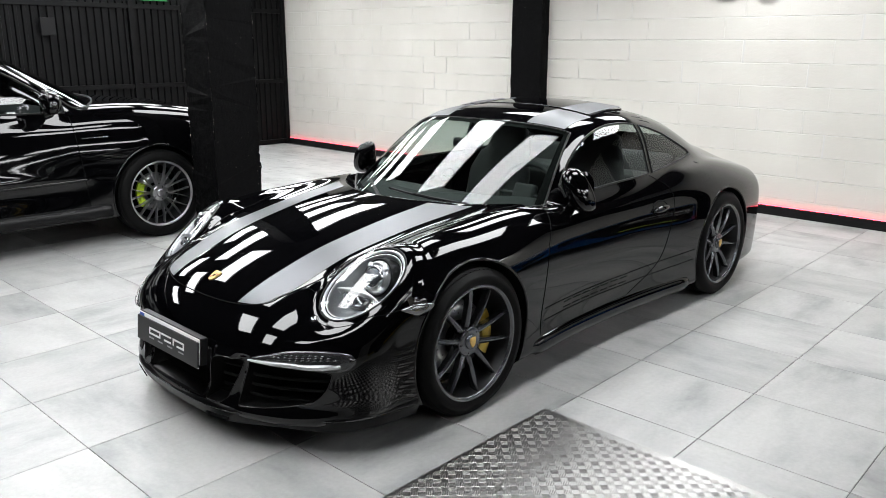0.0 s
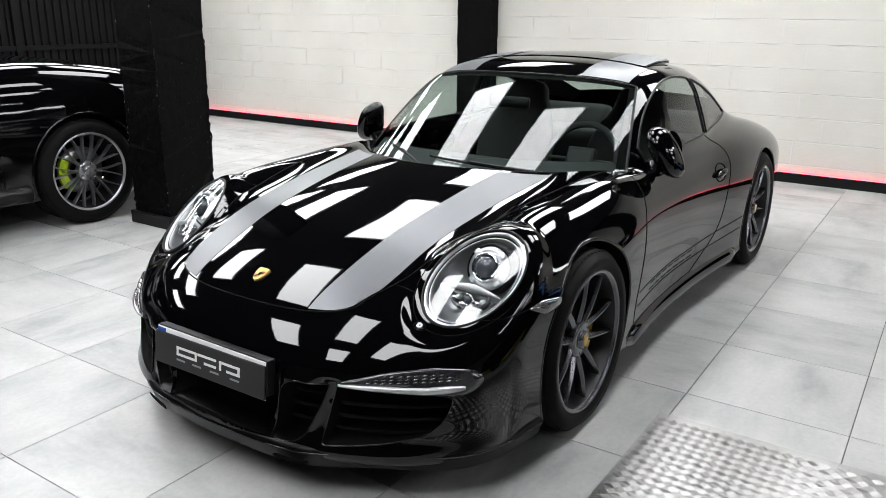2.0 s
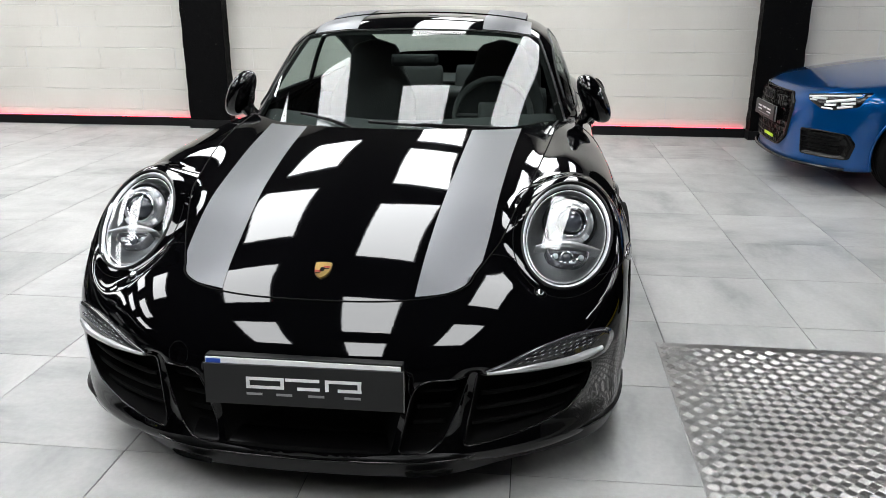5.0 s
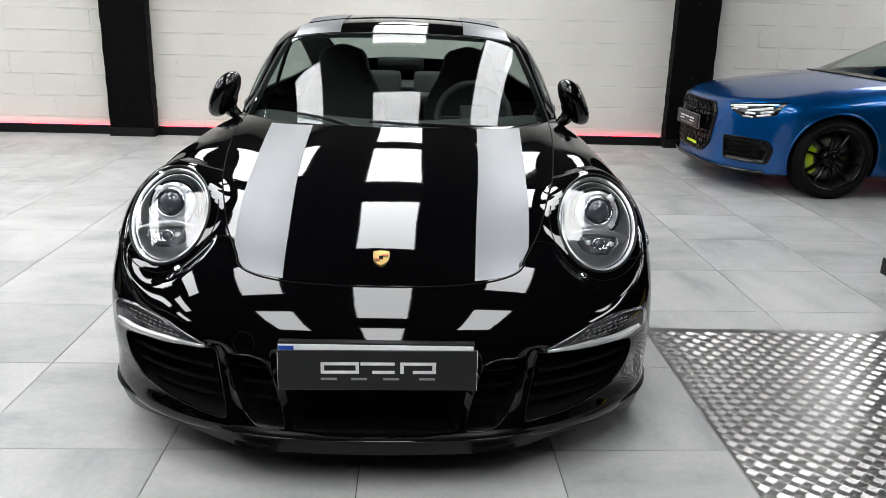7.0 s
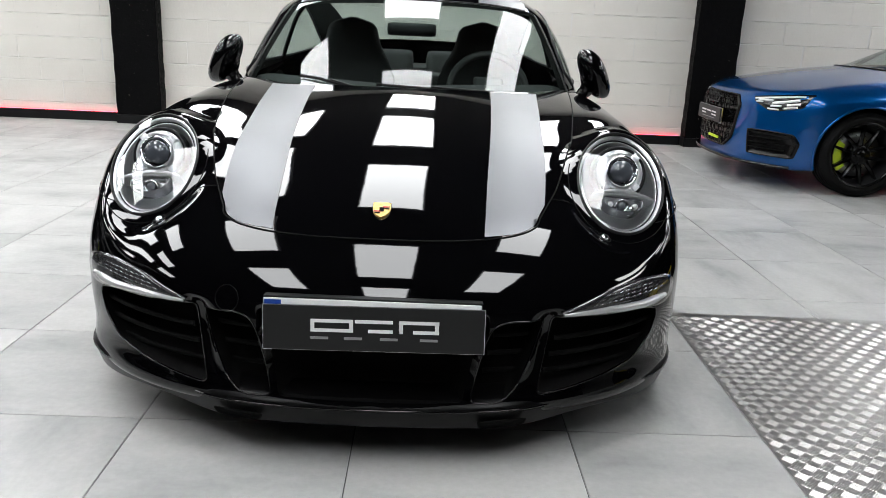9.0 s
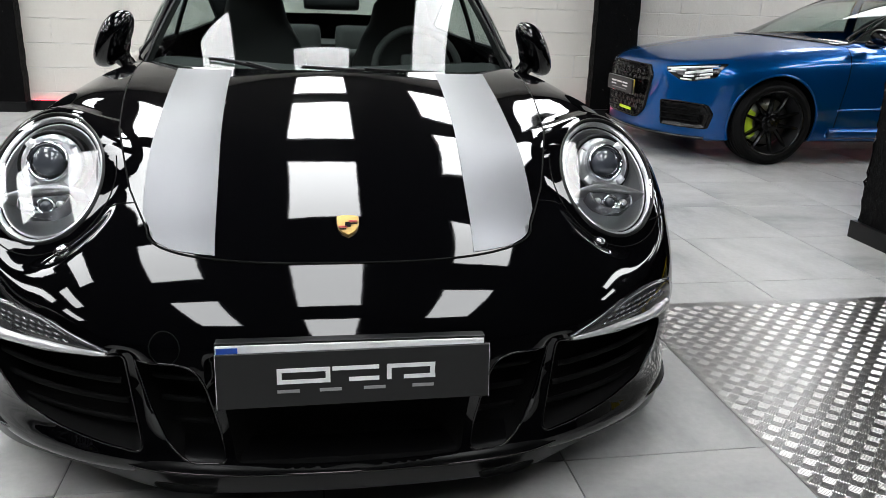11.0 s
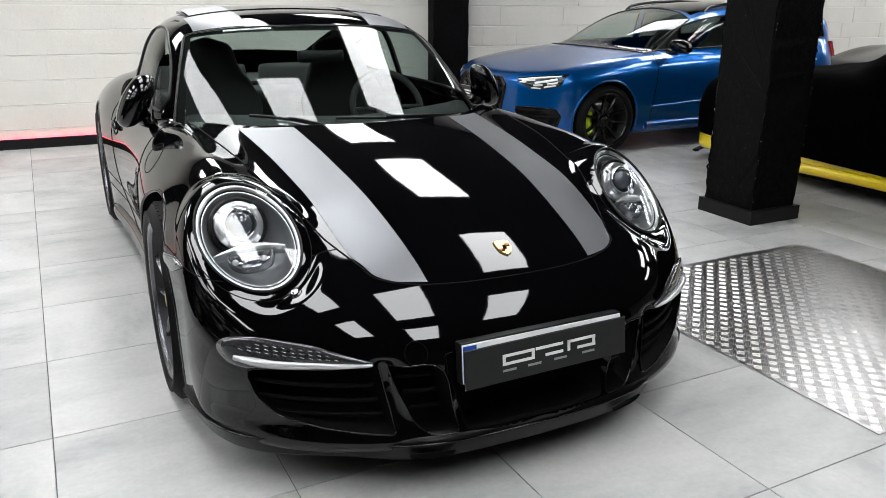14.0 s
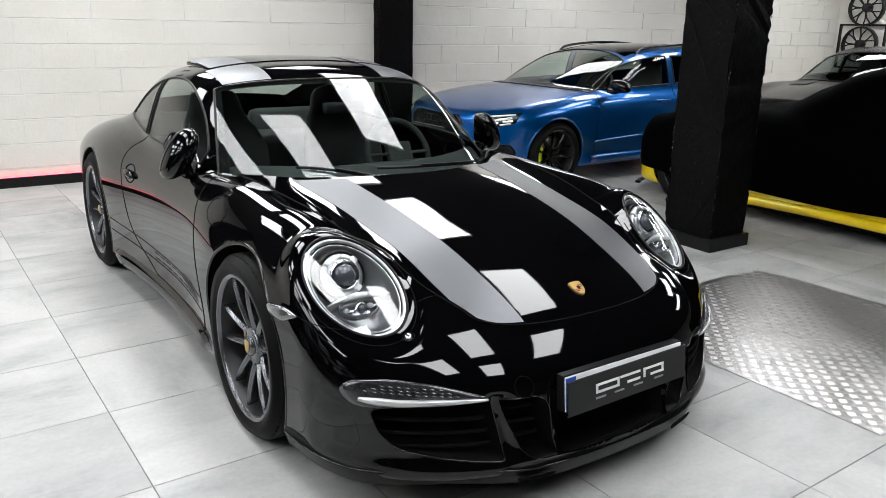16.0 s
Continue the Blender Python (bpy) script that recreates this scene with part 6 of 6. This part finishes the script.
        for k in range(4):
            xs = np.linspace(0.53, 0.77, 8)
            P = drop_y(F, xs, np.full(8, 0.30 + 0.038 * k), -0.1) + np.array([0, -0.008, 0])
            tube("intake_mesh", mirrored(P, sx), 0.005, MATTE, it, "", sides=5)
        for y0 in (0, 2.63):
            wheel(car, sx * 0.775, y0, 0.305, 0.235, sx, 0.232, WHEELBLACK, CALIPER, turn=np.pi + 0.1)
        seat(car, sx * 0.38, 1.38, INTERIOR, 1.15)
    # frame of the grille, its mesh, the dealer plate
    G0 = rounded([(-0.34, 0.665), (0.34, 0.665), (0.42, 0.60), (0.36, 0.33), (0.26, 0.255), (-0.26, 0.255), (-0.36, 0.33), (-0.42, 0.60)], 0.03)
    R = drop_y(F, G0[:, 0], G0[:, 1], -0.1)
    c = R.mean(0)
    g0 = G0.mean(0)
    inner = [drop_y(F, g0[0] + (G0[:, 0] - g0[0]) * k, g0[1] + (G0[:, 1] - g0[1]) * k, -0.1) + np.array([0, o, 0]) for k, o in ((0.955, -0.016), (0.945, -0.005), (0.7, -0.005), (0.4, -0.005), (0.1, -0.005))]
    gr = bowl([R, R + np.array([0, -0.014, 0])] + inner, WHEELBLACK, "grille", car, "gloss black honeycomb grille", cap=True)
    for j in range(9):
        for i in range(9):
            x0, z0 = -0.34 + 0.085 * i + (0.042 if j % 2 else 0), 0.285 + 0.045 * j
            if abs(x0) > 0.33 or (0.42 < z0 < 0.55 and abs(x0) < 0.27):
                continue
            a0 = np.arange(6) * np.pi / 3 + np.pi / 6
            yv = float(drop_y(F, np.array([x0]), np.array([z0]), -0.1)[0, 1])
            P = [(x0 + 0.042 * np.cos(t), yv - 0.010, z0 + 0.024 * np.sin(t)) for t in a0]
            tube("grille_cell", P, 0.0045, PAINT, gr, "", closed=True, sides=4)
    for k in range(4):
        a0 = np.arange(20) * 2 * np.pi / 20
        tube("ring_badge", [(-0.09 + 0.06 * k + 0.036 * np.cos(t), -0.823, 0.615 + 0.036 * np.sin(t)) for t in a0], 0.0045, SATIN, gr, "black ring badge", closed=True, sides=5)
    pl = boxpart("plate", (-0.26, -0.85, 0.43), (0.26, -0.83, 0.54), BOARD, car, "dark grey dealer plate", 0.003)
    boxpart("plate_edge", (-0.264, -0.84, 0.426), (0.264, -0.828, 0.544), CHROME, pl, "bright plate edge", 0.002)
    for x0, w, z0, hh, mt in ((-0.17, 0.1, 0.495, 0.012, WHITEMARK), (-0.05, 0.1, 0.495, 0.012, WHITEMARK), (0.07, 0.1, 0.495, 0.012, WHITEMARK), (-0.17, 0.1, 0.472, 0.01, WHITEMARK), (0.07, 0.1, 0.472, 0.01, WHITEMARK), (-0.15, 0.3, 0.45, 0.006, GREYMARK)):
        boxpart("logo_bar", (x0, -0.852, z0), (x0 + w, -0.849, z0 + hh), mt, pl, "light logo bar")
    boxpart("script_bar", (-0.02, -0.823, 0.300), (0.20, -0.815, 0.320), LIMEMARK, gr, "lime green script bar")
    # splitter
    xs = np.linspace(-0.80, 0.80, 50)
    P = drop_y(F, xs, np.full(50, 0.21), -0.1) + np.array([0, -0.015, -0.03])
    tube("front_splitter", P, 0.02, PAINT, car, "gloss black front splitter", flat=0.6)
    bm = bmesh.new()
    box(bm, (-0.70, 0.42, 0.66), (0.70, 0.80, 0.86), 0.05)
    part("dashboard", bm, INTERIOR, car, "black dashboard", True)
    steering_wheel(car, 0.38, 0.98, 0.87)
    for sx in (1, -1):
        P = [drop_x(F, np.array([2.90]), np.array([z]))[0] for z in np.linspace(0.78, 0.92, 6)]
        tube("tail_light", mirrored(P, sx), 0.032, TAILRED, car, "red tail light", flat=1.0)
    boxpart("cabin_floor", (-0.72, 0.5, 0.2), (0.72, 3.2, 0.24), INTERIOR, car)
    return car


hatchback()

SUV = Form(
    deck=Curve((-1.1, 0.82), (-0.95, 0.91), (-0.7, 1.03), (-0.3, 1.112), (0.1, 1.155), (0.5, 1.175), (1.0, 1.165), (2.5, 1.17), (3.4, 1.16), (4.2, 1.1)),
    crown=Curve((-1.1, 0.06), (0, 0.10), (0.8, 0.12), (2.5, 0.1), (4.2, 0.1)),
    fender=lambda x, y: 0.03 * bump(x, 0.78, 0.15) * bump(y, 0.0, 0.6),
    width=Curve((-1.0, 0.80), (-0.65, 0.92), (-0.3, 0.972), (0, 0.982), (0.5, 0.965), (1.2, 0.955), (2.2, 0.965), (2.9, 0.985), (3.5, 0.95), (4.0, 0.85)),
    tumble=0.27, tuck=0.1, belt=0.50, waist=lambda y, z: 0.03 * bump(y, 1.45, 0.75) * bump(z, 0.48, 0.16),
    nose=(-0.98, 0.20, 0.20), nose_z=lambda x, z: 0.8 * np.maximum(z - 0.65, 0) ** 2,
    tail=(3.95, 0.12, 0.2), k_shoulder=0.14, k_nose=0.14, floor=0.22,
    roof=Curve((0.0, 0.985), (0.15, 1.075), (0.45, 1.25), (0.8, 1.44), (1.1, 1.575), (1.45, 1.675), (2.1, 1.715), (2.9, 1.68), (3.4, 1.58), (3.8, 1.30), (4.0, 1.1)),
    arch=Curve((0.3, 0.30), (0.7, 0.26), (1.3, 0.14), (2.0, 0.09), (3.0, 0.1), (4.0, 0.2)),
    glass_x=Curve((0.2, 0.76), (0.6, 0.83), (1.0, 0.86), (1.8, 0.87), (2.8, 0.85), (3.5, 0.80), (4.0, 0.72)),
    lean=0.22, belt_g=1.09, k_roof=0.10, k_join=0.03)


def suv_screen(s, t):
    half = 0.80 + (0.66 - 0.80) * t
    foot, top = 0.22 + 0.27 * s ** 2, 1.30 - 0.12 * s ** 2
    return s * half, foot + (top - foot) * t


def suv():
    F = SUV
    car = thing("suv", "glossy black sport utility vehicle with slim twin-spoke wheels", "car", (-4.21, 0.64, 0), 180)
    low = Curve((0.7, 1.085), (1.4, 1.10), (2.4, 1.12), (3.4, 1.16))
    top = Curve((0.64, 1.11), (0.8, 1.22), (1.05, 1.38), (1.35, 1.50), (2.0, 1.545), (2.7, 1.53), (3.2, 1.42), (3.45, 1.2))
    shell_parts(F, car, PAINT, ((0, 0.372, 0.415), (2.895, 0.372, 0.415)), suv_screen, ((low, top, 0.68, 1.66), (low, top, 1.76, 3.4)), glass=DARKGLASS)
    for sx in (1, -1):
        side_mirror(car, sx, (1.045, 0.87, 1.185), (0.125, 0.095, 0.092), PAINT, (0.88, 0.83, 1.09))
        for y0 in (0, 2.895):
            wheel(car, sx * 0.835, y0, 0.372, 0.275, sx, 0.275, WHEELSILVER, CALIPER, "many")
        q = np.linspace(0, 1, 24)
        for y0, y1 in ((0.66, 0.60), (1.77, 1.74)):
            tube("door_seam", mirrored(drop_x(F, y0 + (y1 - y0) * q, 1.06 - 0.72 * q), sx), 0.003, MATTE, car, sides=5)
        P = drop_x(F, np.linspace(0.45, 2.45, 20), np.full(20, 0.33)) + np.array([0.01, 0, -0.035])
        tube("sill", mirrored(P, sx), 0.045, SATIN, car, "black side sill", flat=1.2)
        P = drop_x(F, np.linspace(0.60, 2.4, 24), 0.56 + 0.0 * np.linspace(0, 1, 24))
        tube("flank_crease", mirrored(P - np.array([0.008, 0, 0]), sx), 0.014, PAINT, car, "", sides=8)
        # script on the wing as small bars
        for i in range(7):
            P = drop_x(F, np.linspace(0.40 + 0.03 * i, 0.42 + 0.03 * i, 3), np.full(3, 0.885)) + np.array([0.003, 0, 0])
            tube("script_bar", mirrored(P, sx), 0.0042, CHROME, car, "bright script bar", sides=5)
        P = drop_x(F, np.linspace(1.35, 1.55, 8), np.full(8, 0.93)) + np.array([0.02, 0, 0])
        P[[0, -1], 0] -= 0.02
        tube("door_handle", mirrored(P, sx), 0.014, PAINT, car, "black door handle")
        R0 = rounded([(0.45, 0.86), (0.80, 0.88), (0.84, 0.80), (0.50, 0.76)], 0.03)
        R = drop_y(F, R0[:, 0], R0[:, 1], -0.1)
        c = R.mean(0)
        bowl([mirrored(R, sx), mirrored(c + (R - c) * 0.9 + np.array([0, -0.006, 0]), sx)], HLDARK, "headlight", car, "dark clear headlight", cap=True)
        seat(car, sx * 0.42, 1.6, INTERIOR, 1.3)
    boxpart("cabin_floor", (-0.8, 0.5, 0.3), (0.8, 3.6, 0.35), INTERIOR, car)
    bm = bmesh.new()
    box(bm, (-0.75, 0.5, 0.85), (0.75, 0.95, 1.08), 0.05)
    part("dashboard", bm, INTERIOR, car, "black dashboard", True)
    return car


suv()

LOWCAR = Form(
    deck=Curve((-1.0, 0.50), (-0.86, 0.60), (-0.6, 0.69), (-0.2, 0.77), (0.3, 0.84), (0.8, 0.88), (1.8, 0.9), (2.8, 0.9), (3.5, 0.86)),
    crown=Curve((-1.0, 0.06), (0, 0.10), (0.8, 0.12), (2.5, 0.1), (3.6, 0.1)),
    fender=lambda x, y: 0.05 * bump(x, 0.74, 0.16) * (bump(y, 0.0, 0.5) + bump(y, 2.47, 0.55)),
    width=Curve((-0.95, 0.78), (-0.6, 0.885), (-0.3, 0.92), (0, 0.93), (0.5, 0.91), (1.2, 0.885), (1.9, 0.91), (2.47, 0.94), (3.0, 0.91), (3.4, 0.8)),
    tumble=0.8, tuck=0.25, belt=0.55, waist=lambda y, z: 0.03 * bump(y, 1.1, 0.6) * bump(z, 0.36, 0.13),
    nose=(-0.82, 0.20, 0.26), nose_z=lambda x, z: 1.2 * np.maximum(z - 0.42, 0) ** 2,
    tail=(3.4, 0.12, 0.2), k_shoulder=0.13, k_nose=0.10, floor=0.13,
    roof=Curve((0.0, 0.66), (0.35, 0.82), (0.6, 0.93), (0.95, 1.09), (1.25, 1.20), (1.6, 1.275), (1.95, 1.285), (2.4, 1.22), (2.9, 1.06), (3.3, 0.9)),
    arch=Curve((0.3, 0.38), (0.7, 0.32), (1.2, 0.16), (1.8, 0.12), (2.6, 0.2), (3.4, 0.3)),
    glass_x=Curve((0.2, 0.66), (0.6, 0.73), (1.0, 0.76), (1.6, 0.76), (2.2, 0.70), (2.8, 0.58), (3.3, 0.45)),
    lean=0.25, belt_g=0.88, k_roof=0.11, k_join=0.04)


def covered_car():
    """A yellow coupe under a fitted black cloth; nose and sills stay bare."""
    F = LOWCAR
    car = thing("covered_car", "yellow low sports car under a soft black dust cover", "car", (4.57, 1.74, 0), 180)
    V, Fc = clean(*shell(F, 0.05, 2.5, 0.42, 130, 110, 60, [circle_hole(0, 0.335, 0.365, F), circle_hole(2.47, 0.335, 0.365, F)]))
    link("body", V, Fc, YELLOW, car, "bright yellow body")

    def G(P):
        return F(P) - 0.028

    V, Fc = clean(*shell(G, 0.05, 2.5, 0.62, 220, 150, 80))
    hem = 0.235 + 0.05 * step(-V[:, 1], -0.35, 0.5) + 0.012 * np.sin(V[:, 1] * 4)
    C = V[Fc].mean(1)
    keep = C[:, 2] > hem[Fc].mean(1)
    edge = np.intersect1d(np.unique(Fc[keep]), np.unique(Fc[~keep]))
    V[edge, 2] = hem[edge]
    n = np.array([noise.noise(Vector((p[0] * 2.2, p[1] * 5.0 + p[2] * 6.0, p[2] * 1.5))) for p in V])
    m = np.array([noise.noise(Vector((p[0] * 5, p[1] * 3 - p[2] * 9.0, p[2] * 4 + 7))) for p in V])
    D = gradient(G, V)
    V = V + D * (0.012 * n + 0.006 * m)[:, None]
    V, Fc = clean(V, Fc[keep])
    link("dust_cover", V, Fc, CLOTH, car, "soft black stretch cloth cover")
    for sx in (1, -1):
        for y0 in (0, 2.47):
            wheel(car, sx * 0.80, y0, 0.335, 0.25, sx, 0.245, WHEELBLACK, CALIPER)
        P = drop_x(F, np.linspace(0.42, 2.05, 20), np.full(20, 0.22)) + np.array([0.015, 0, -0.055])
        tube("sill", mirrored(P, sx), 0.030, YELLOW, car, "yellow side skirt", flat=1.3)
    xs = np.linspace(-0.74, 0.74, 50)
    P = drop_y(F, xs, np.full(50, 0.17), -0.1) + np.array([0, -0.03, -0.095])
    tube("front_splitter", P, 0.030, SATIN, car, "black front splitter", flat=0.45)
    # low boards added out of sight to keep the floor beneath in shadow
    boxpart("underbody_shade", (-0.80, 0.42, 0.085), (0.80, 2.05, 0.125), MATTE, car, "unseen black board that shades the floor below", 0.01)
    boxpart("nose_shade", (-0.66, -0.62, 0.085), (0.66, -0.38, 0.135), MATTE, car, "unseen black board shading the floor under the nose", 0.01)
    return car


covered_car()


def low_screen(s, t):
    half = 0.70 + (0.57 - 0.70) * t
    foot, top = 0.42 + 0.28 * s ** 2, 1.30 - 0.10 * s ** 2
    return s * half, foot + (top - foot) * t


def dark_coupe():
    F = LOWCAR
    car = thing("dark_coupe", "dark grey sports coupe parked behind the covered car", "car", (7.6, 3.0, 0), -90)
    low = Curve((0.7, 0.885), (1.4, 0.90), (2.2, 0.93), (2.6, 0.95))
    top = Curve((0.80, 0.90), (1.0, 1.03), (1.3, 1.13), (1.7, 1.17), (2.1, 1.13), (2.5, 0.97))
    shell_parts(F, car, GREYPAINT, ((0, 0.335, 0.365), (2.47, 0.335, 0.365)), low_screen, ((low, top, 0.84, 1.75), (low, top, 1.83, 2.48)), n=(130, 100, 60))
    for sx in (1, -1):
        R0 = rounded([(0.50, 0.60), (0.80, 0.64), (0.80, 0.56), (0.56, 0.54)], 0.02)
        R = drop_y(F, R0[:, 0], R0[:, 1], -0.05)
        c = R.mean(0)
        bowl([mirrored(R, sx), mirrored(c + (R - c) * 0.9 + np.array([0, -0.006, 0.004]), sx)], HLDARK, "headlight", car, "dark headlight", cap=True)
        for y0 in (0, 2.47):
            wheel(car, sx * 0.80, y0, 0.335, 0.25, sx, 0.245, WHEELBLACK, STEEL)
        seat(car, sx * 0.36, 1.5, INTERIOR, 1.13)
    for sx in (1, -1):
        X, Y = np.meshgrid(np.linspace(0.22, 0.46, 10), np.linspace(0.02, 0.30, 10))
        patch("bonnet_vent", F, drop_z(F, X, Y + 0.1), 0.012, SATIN, car, "black bonnet vent", True, sx < 0)
    boxpart("cabin_floor", (-0.7, 0.5, 0.2), (0.7, 2.8, 0.24), INTERIOR, car)
    return car


dark_coupe()

# ---- pieces of the floor and of the wall ----
def tile_mesh(s):
    bm = bmesh.new()
    h = s / 2
    lo = [bm.verts.new((x * h, y * h, -0.012)) for x, y in ((-1, -1), (1, -1), (1, 1), (-1, 1))]
    mi = [bm.verts.new((x * h, y * h, -0.0012)) for x, y in ((-1, -1), (1, -1), (1, 1), (-1, 1))]
    hi = [bm.verts.new((x * (h - 0.0012), y * (h - 0.0012), 0.0)) for x, y in ((-1, -1), (1, -1), (1, 1), (-1, 1))]
    for a, b in ((lo, mi), (mi, hi)):
        for i in range(4):
            bm.faces.new((a[i], a[(i + 1) % 4], b[(i + 1) % 4], b[i]))
    bm.faces.new(hi)
    me = bpy.data.meshes.new("tile")
    bm.to_mesh(me)
    bm.free()
    me.materials.append(TILE)
    return me


def lay_floor():
    me = tile_mesh(0.5968)
    R = Matrix.Translation((1.122, 0.474, 0)) @ Matrix.Rotation(GRID, 4, "Z")
    far_v, far_f = [], []
    count = 0
    for i in range(-15, 19):
        for j in range(-12, 8):
            c = R @ Vector((0.6 * (i + 0.5), 0.6 * (j + 0.5), 0))
            if not (WEST - 0.2 < c.x < EAST + 0.2 and SOUTH - 0.2 < c.y < NORTH + 0.25):
                continue
            near = -4.4 < c.x < 4.4 and -2.6 < c.y < 5.4
            turn = random.randrange(4)
            if near and count < 290:
                t = new("tile", me)
                t.parent = ground
                t.matrix_basis = Matrix.Translation(c) @ Matrix.Rotation(GRID + turn * math.pi / 2, 4, "Z")
                count += 1
            else:
                b = len(far_v)
                far_v += [tuple(R @ Vector((0.6 * (i + 0.5) + x * 0.2984, 0.6 * (j + 0.5) + y * 0.2984, 0))) for x, y in ((-1, -1), (1, -1), (1, 1), (-1, 1))]
                far_f.append((b, b + 1, b + 2, b + 3))
    tagged(link("far_tiles", far_v, far_f, TILE, ground, "", False), kind="stuff")


def lay_wall():
    L, H = 0.42, 0.2135
    bm = bmesh.new()
    box(bm, (-L / 2 + 0.0004, -0.002, -H / 2 + 0.0014), (L / 2 - 0.0004, 0.012, H / 2 - 0.0014))
    front = [e for e in bm.edges if all(v.co.y < -0.0015 for v in e.verts) and abs(e.verts[0].co.z - e.verts[1].co.z) < 0.001]
    bmesh.ops.bevel(bm, geom=front, offset=0.0045, segments=1, affect="EDGES")
    me = bpy.data.meshes.new("block")
    bm.to_mesh(me)
    bm.free()
    me.materials.append(WALLWHITE)
    rest_v, rest_f = [], []
    count = 0
    for r in range(-3, 11):
        z = 0.592 + H * (r + 0.5)
        if z - H / 2 > CEILING or z + H / 2 < 0.02:
            continue
        x0 = 0.55 if r % 2 == 0 else 0.34
        for k in range(-22, 30):
            x = x0 + L * (k + 0.5)
            if x < WEST or x > EAST:
                continue
            dy, dx = random.uniform(-0.0030, 0.0012), random.uniform(-0.012, 0.012)
            if -5.0 < x < 5.2 and z < 2.35 and count < 298:
                o = new("block", me)
                o.parent = wall_n
                o.matrix_basis = Matrix.Translation((x + dx, NORTH + dy, z)) @ Matrix.Rotation(random.uniform(-0.004, 0.004), 4, "Y")
                count += 1
            else:
                for v in me.vertices:
                    rest_v.append((v.co.x + x + dx, v.co.y + NORTH + dy, v.co.z + z))
                b = len(rest_v) - len(me.vertices)
                rest_f += [tuple(b + i for i in p.vertices) for p in me.polygons]
    tagged(link("far_blocks", rest_v, rest_f, WALLWHITE, wall_n, "", False), kind="stuff")


lay_floor()
lay_wall()
